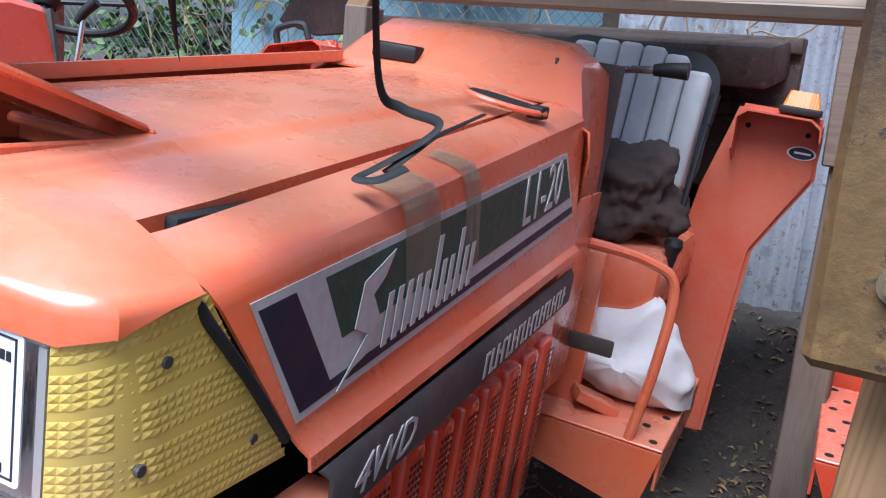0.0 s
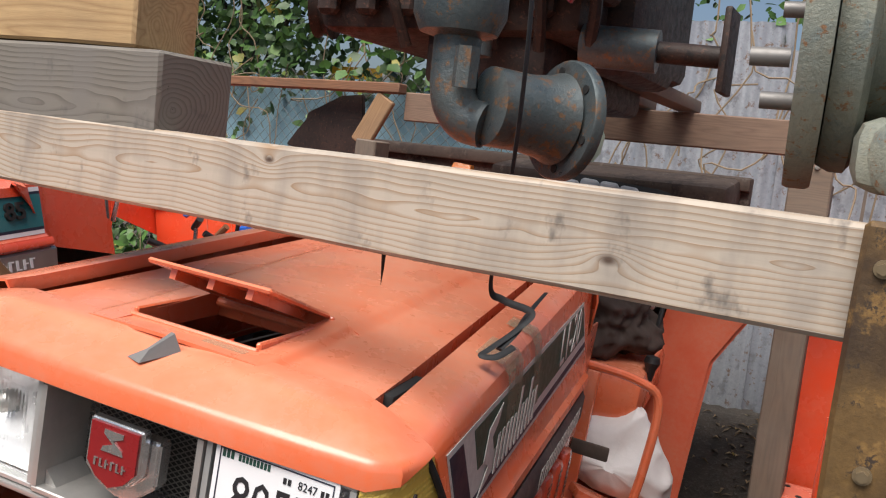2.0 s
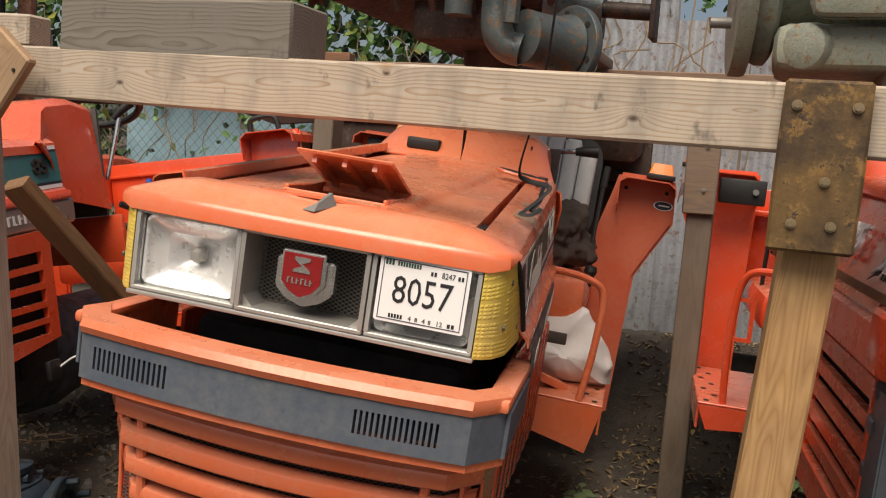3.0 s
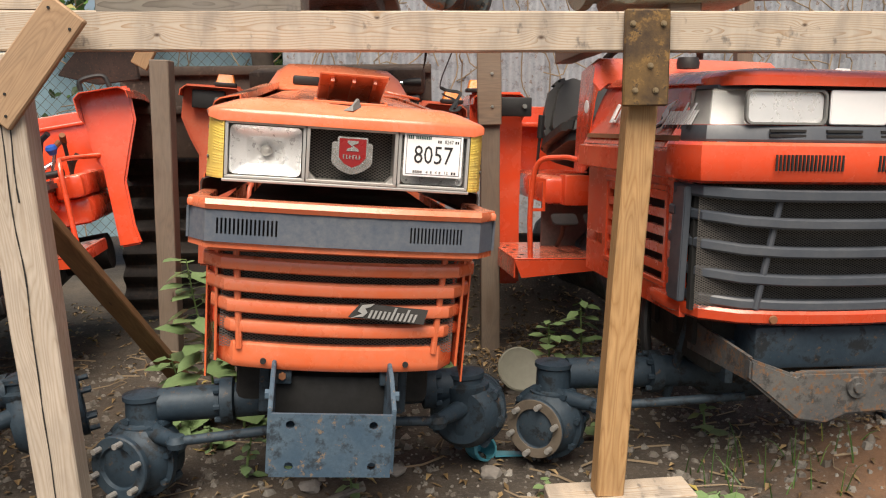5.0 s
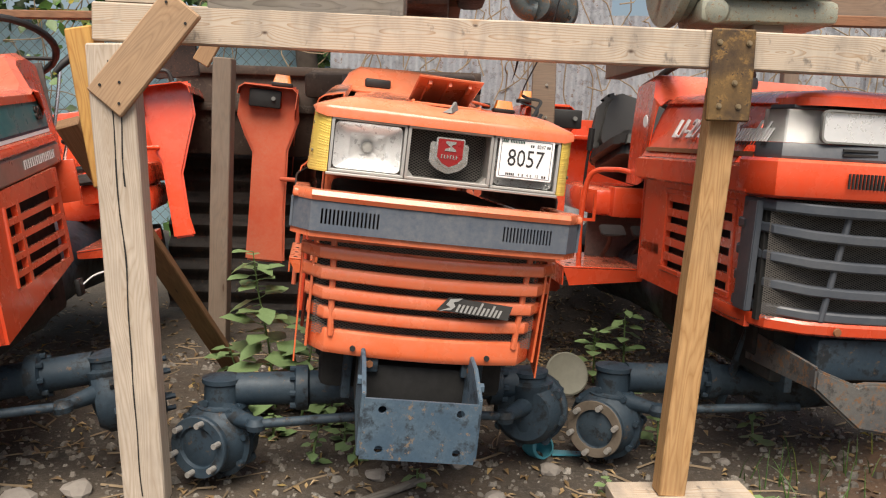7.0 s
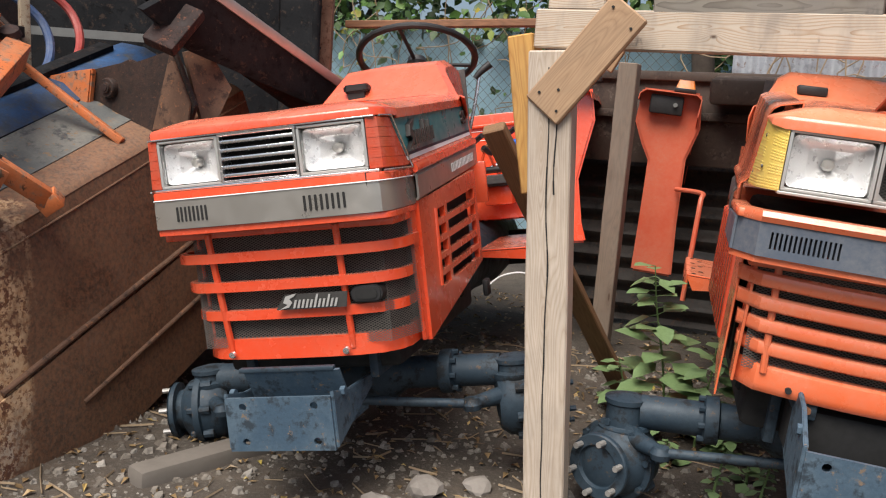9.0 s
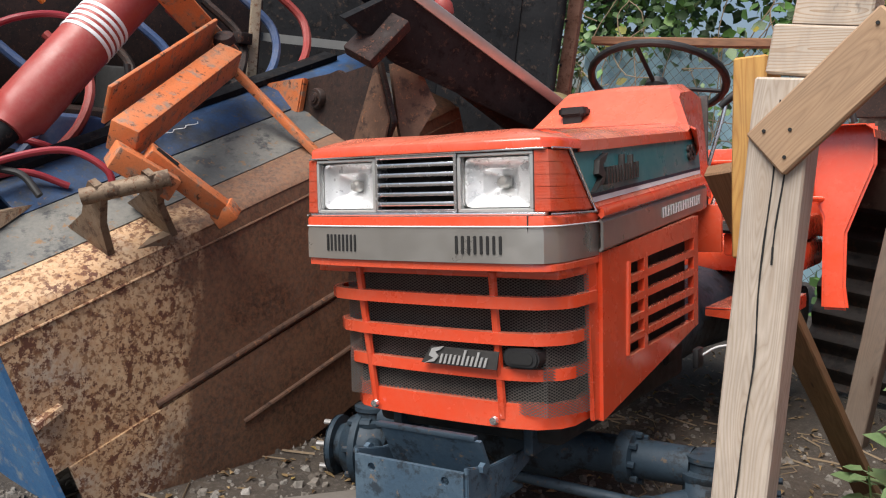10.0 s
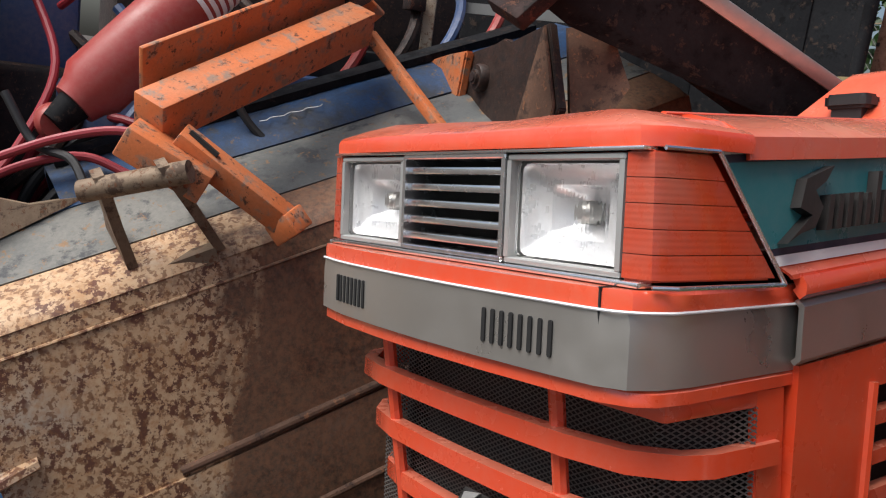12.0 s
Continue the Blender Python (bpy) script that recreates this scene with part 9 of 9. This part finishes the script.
weed(-1.22, 0.92, 0.09, 16, 0.05, 0.0, 23)
weed(-0.98, 0.86, 0.10, 16, 0.05, 0.0, 24)
weed(-1.42, 1.35, 0.22, 20, 0.10, -0.05, 5)
weed(-1.06, 0.70, 0.16, 14, 0.04, 0.02, 6, "small bushy weed in the gravel")
weed(-0.94, 0.74, 0.13, 14, 0.04, 0.02, 7, "small bushy weed in the gravel")
weed(-0.74, 0.55, 0.06, 8, 0.05, 0.0, 8, "small green seedling in the gravel")
weed(-0.20, 0.52, 0.06, 8, 0.05, 0.0, 9, "small green seedling in the gravel")
weed(0.02, 0.85, 0.14, 10, 0.07, 0.0, 10)
weed(0.22, 0.38, 0.07, 8, 0.08, 0.0, 11, "broad-leaved seedling beside a board")
weed(0.36, 0.95, 0.12, 8, 0.06, 0.0, 12)
weed(-0.05, 1.62, 0.24, 16, 0.09, 0.0, 13)
weed(0.10, 1.75, 0.30, 16, 0.10, 0.0, 14)
weed(-0.02, 1.25, 0.16, 12, 0.08, 0.0, 15)
weed(-2.28, -0.22, 0.07, 7, 0.06, 0.0, 16, "small green seedling in the dirt")
weed(-0.50, 1.75, 0.14, 12, 0.08, 0.0, 17)
bm = bmesh.new()
for k in range(34):
    x, y = 0.45 + rnd.gauss(0, 0.12), 0.55 + rnd.gauss(0, 0.10)
    z = ground_z(x, y) - 0.005
    h = rnd.uniform(0.04, 0.14)
    dx, dy = rnd.gauss(0, 0.03), rnd.gauss(0, 0.03)
    tube([(x, y, z), (x + dx * 0.5, y + dy * 0.5, z + h * 0.7), (x + dx, y + dy, z + h)], lambda q: 0.0022 * (1.05 - q), 4, bm, 3)
tagged(part("grass_blades", bm, LEAF), "sparse green grass blades on the dirt", "grass", kind="stuff")


def scatter(name, count, spot, make, mat, label, category):
    verts, faces = [], []
    for k in range(count):
        x, y = spot()
        vv, ff = make(x, y, ground_z(x, y))
        b0 = len(verts)
        verts += vv
        faces += [tuple(b0 + i for i in f) for f in ff]
    me = bpy.data.meshes.new(name)
    me.from_pydata(verts, [], faces)
    me.materials.append(mat)
    return tagged(new(name, me), label, category, kind="stuff")


def pebble(x, y, z):
    r = 0.004 + 0.016 * rnd.random() ** 4
    vv = []
    for a in range(5):
        t = a * 1.2566 + rnd.uniform(-0.3, 0.3)
        q = r * rnd.uniform(0.7, 1.25)
        vv.append((x + q * math.cos(t), y + q * math.sin(t), z - r * 0.2))
    for a in range(5):
        t = a * 1.2566 + rnd.uniform(-0.3, 0.3)
        q = r * rnd.uniform(0.4, 0.8)
        vv.append((x + q * math.cos(t), y + q * math.sin(t), z + r * rnd.uniform(0.35, 0.9)))
    return vv, [(5, 6, 7, 8, 9)] + [(a, (a + 1) % 5, 5 + (a + 1) % 5, 5 + a) for a in range(5)]


def chip(x, y, z):
    L, W, a, t = rnd.uniform(0.015, 0.05), rnd.uniform(0.006, 0.022), rnd.uniform(0, 6.28), rnd.gauss(0, 0.25)
    c, s = math.cos(a), math.sin(a)
    k = rnd.uniform(0.0, 0.012)
    P = lambda u, v, h: (x + u * c - v * s, y + u * s + v * c, z + 0.004 + h + t * u)
    return [P(-L / 2, 0, 0), P(0, -W / 2, k), P(L / 2, 0, 0), P(0, W / 2, k), P(0, 0, k * 0.3)], [(0, 1, 4), (1, 2, 4), (2, 3, 4), (3, 0, 4)]


def twig(x, y, z):
    L, a = rnd.uniform(0.05, 0.22), rnd.uniform(0, 6.28)
    c, s = math.cos(a), math.sin(a)
    w = rnd.uniform(0.0012, 0.003)
    b = rnd.gauss(0, 0.02)
    pts = [(-L / 2, 0), (0, b), (L / 2, 0)]
    vv = []
    for u, v in pts:
        for du, h in ((-w, 0.003), (w, 0.003), (0, 0.003 + 2 * w)):
            vv.append((x + u * c - (v + du) * s, y + u * s + (v + du) * c, z + h))
    ff = []
    for k in (0, 3):
        for i in range(3):
            ff.append((k + i, k + (i + 1) % 3, k + 3 + (i + 1) % 3, k + 3 + i))
    return vv, ff


def island_mat(name, stops, rough=0.9):
    m = bpy.data.materials.new(name)
    n, l, b = nodes_of(m)
    g = n.new("ShaderNodeNewGeometry")
    c = ramp(n, l, g.outputs["Random Per Island"], stops)
    c = mix(n, l, ramp(n, l, noise_tex(n, l, coords(n), 120, 4), [(0.3, 0.0), (0.8, 0.5)]), c, (0.06, 0.05, 0.04))
    l.new(c, b.inputs["Base Color"])
    b.inputs["Roughness"].default_value = rough
    return m


near = lambda: (rnd.uniform(-3.0, 1.6), -0.45 + 2.6 * rnd.random() ** 1.6)
scatter("gravel", 11000, near, pebble, island_mat("gravel_stones", [(0.0, (0.10, 0.085, 0.07)), (0.5, (0.20, 0.18, 0.155)), (0.93, (0.24, 0.225, 0.20)), (1.0, (0.34, 0.32, 0.29))]), "loose grey gravel and pebbles on the dirt", "gravel")
scatter("leaf_litter", 3200, lambda: (rnd.uniform(-3.0, 1.5), -0.3 + 3.6 * rnd.random()), chip, DRY, "dry brown leaf litter and wood chips", "litter")
scatter("leaf_litter", 1500, lambda: (rnd.uniform(-0.5, 0.7), 1.7 + 1.7 * rnd.random()), chip, DRY, "dry brown leaves heaped at the foot of the fence", "litter")
scatter("twigs", 520, near, twig, VINE_STEM, "thin dry twigs strewn on the dirt", "twigs")


def rock(x, y, r, seed, label="rough grey stone lying on the dirt", flat=0.6, mat=None):
    bm = bmesh.new()
    bmesh.ops.create_icosphere(bm, subdivisions=2, radius=r)
    for v in bm.verts:
        v.co *= 1 + 0.45 * noise.noise(v.co / r * 1.3 + Vector((seed * 7.1, 0, 0)))
        v.co.z *= flat
    ob = part("stone", bm, mat or STONE, smooth=False)
    ob.matrix_world = pose(x, y, ground_z(x, y) + r * flat * 0.5, 0, 0, seed * 50)
    tagged(ob, label, "stone", group="stones")


STONE = plain("grey_stone", (0.22, 0.20, 0.18), 0.9, 0, 0.5, 30, 0.6)
for k, (x, y, r) in enumerate(((-0.52, 0.44, 0.035), (-1.72, 0.10, 0.05), (-1.64, 0.02, 0.04), (-1.85, 0.2, 0.045), (-0.86, 0.62, 0.03), (0.2, 0.75, 0.02), (-1.2, 0.3, 0.03), (-1.55, -0.05, 0.03), (-2.05, -0.3, 0.035), (-0.62, 0.70, 0.03), (-1.95, -0.15, 0.045), (-0.35, 0.66, 0.03), (-1.78, 0.35, 0.05), (-1.66, 0.45, 0.04), (-2.6, -0.35, 0.06), (-0.2, 1.45, 0.045), (-2.9, -0.75, 0.06))):
    rock(x, y, r, k)

# ---- small things on the ground ----
def on_ground(x, y, dz=0.0, *r):
    return pose(x, y, ground_z(x, y) + dz, *r)


ld = thing("drum_cover", "dented grey round lid propped on the dirt", "lid", on_ground(-0.185, 1.45, 0.085, 62, 0, 12))
part("lid_disc", lathe([(0, 0.004), (0.07, 0.004), (0.080, 0.008), (0.086, 0.004), (0.086, -0.002), (0, -0.004)], None, 32), plain("grey_green_lid", (0.20, 0.20, 0.16), 0.6, 0, 0.5, 18, 0.4), ld)
cupm = plain("turquoise_plastic", (0.10, 0.42, 0.52), 0.35, 0, 0.3)
cp = thing("plastic_cup", "crumpled turquoise plastic cup lying in the dirt", "cup", on_ground(-0.37, 0.80, 0.032, 75, 0, 25))
part("cup_body", lathe([(0.030, 0.04), (0.038, 0.035), (0.036, -0.02), (0.028, -0.05), (0, -0.052)], None, 20), cupm, cp)
single("plastic_scrap", prism([(-0.05, -0.018), (0.045, -0.012), (0.055, 0.015), (-0.04, 0.02)], 0.006, "z", 0, 0.001), cupm, "flat turquoise plastic scrap on the dirt", "plastic", on_ground(-0.28, 0.80, 0.006, 3, 4, 8))
bgm = plain("blue_plastic_bag", (0.03, 0.42, 0.68), 0.3, 0, 0.2, 20, 0.4)
bag = bmesh.new()
bmesh.ops.create_icosphere(bag, subdivisions=3, radius=0.06)
for v in bag.verts:
    v.co *= 1 + 0.35 * noise.noise(v.co * 30)
    v.co.z *= 0.6
single("plastic_bag", bag, bgm, "crumpled bright blue plastic bag on the dirt", "bag", on_ground(0.16, 0.30, 0.02))
single("stick", plank(-0.12, 0.12, -0.012, 0.012, -0.008, 0.008), WOOD_GREYX, "short grey stick lying on the gravel", "stick", on_ground(-0.80, 0.50, 0.012, 4, -3, 38), group="sticks")
single("stick", plank(-0.10, 0.10, -0.018, 0.018, -0.006, 0.006), WOOD_GREYX, "flat grey stick lying on the gravel", "stick", on_ground(-1.95, -0.05, 0.012, 0, -3, 60), group="sticks")
single("stick", plank(-0.16, 0.16, -0.014, 0.014, -0.010, 0.010), WOOD_GREYX, "short grey stick lying on the gravel", "stick", on_ground(-2.25, -0.12, 0.014, 0, 2, 50), group="sticks")
single("concrete_kerb", box(-0.28, 0.28, -0.045, 0.045, -0.05, 0.05, 0.02), plain("old_concrete", (0.13, 0.115, 0.10), 0.9, 0, 0.4, 12, 0.5), "low old concrete kerb beside the bucket", "kerb", on_ground(-2.40, 0.28, 0.0, 0, 0, 70))

# ---- sack and rag on the tractor ----
def crumple(r, sx, sy, sz, seed, amp=0.25, freq=5.0, sub=5):
    bm = bmesh.new()
    bmesh.ops.create_icosphere(bm, subdivisions=sub, radius=1.0)
    o = Vector((seed * 3.7, 1, 2))
    for v in bm.verts:
        d = v.co.copy()
        k = 1 + amp * noise.noise(d * 1.4 + o) + amp * 0.55 * (0.35 - abs(noise.noise(d * freq + o))) - amp * 0.3 * abs(noise.noise(d * freq * 2.3 + o))
        v.co = Vector((d.x * sx * k, d.y * sy * k, max(-sz * 0.9, d.z * sz * k)))
    return bm


def sack():
    """A slack half-empty woven bag: flat folded mouth, one pointed corner, slumped belly and sharp creases."""
    rim = [(0.165, 0.705), (0.275, 0.712), (0.365, 0.762), (0.385, 0.745), (0.44, 0.675), (0.484, 0.600), (0.488, 0.535), (0.418, 0.528), (0.300, 0.530), (0.215, 0.565)]
    pts = []
    for k, (a, b) in enumerate(rim):
        c, d = rim[(k + 1) % len(rim)]
        pts += [(a + (c - a) * q / 8, b + (d - b) * q / 8) for q in range(8)]
    cx, cz = 0.335, 0.620
    secs = []
    for k in range(25):
        s = -1 + k / 12
        f = max(0.0, 1 - abs(s) ** 2.2) ** 0.55
        row = []
        for a, b in pts:
            x, z, y = cx + (a - cx) * (0.10 + 0.90 * f), cz + (b - cz) * (0.10 + 0.90 * f), 1.545 + 0.115 * s * (1.0 - 0.35 * max(0, (b - 0.62) / 0.14))
            p = Vector((x, y, z))
            fold = 0.5 - abs(noise.noise(p * 11 + Vector((4, 0, 1)))) * 1.6 + 0.5 * (0.4 - abs(noise.noise(p * 27)))
            row.append(tuple(p + Vector((a - cx, 0.9 * s * 0.14, b - cz)).normalized() * fold * 0.013))
        secs.append([(x, y, max(0.5275, z)) for x, y, z in row])
    return loft(secs)


sk = part("sack", sack(), SACK)
sk.matrix_world = POSE_A.copy()
sk.data.set_sharp_from_angle(angle=radians(60))
tagged(sk, "crumpled white woven sack lying on the footboard", "sack")
rg = part("rag", crumple(1, 0.125, 0.15, 0.125, 8, 0.42, 4.0), RAG)
rg.matrix_world = POSE_A @ pose(0.225, 1.70, 0.955, 12, 0, 0)
rg.data.set_sharp_from_angle(angle=radians(85))
tagged(rg, "heap of dirty brown rags on the tractor seat", "rag")
bt = part("broken_bracket", box(-0.05, 0.05, -0.03, 0.03, -0.012, 0.012, 0.004), ORANGE)
bt.matrix_world = POSE_A @ pose(0.31, 1.40, 0.545, 0, 20, 30)
tagged(bt, "small broken orange bracket on the footboard", "bracket")
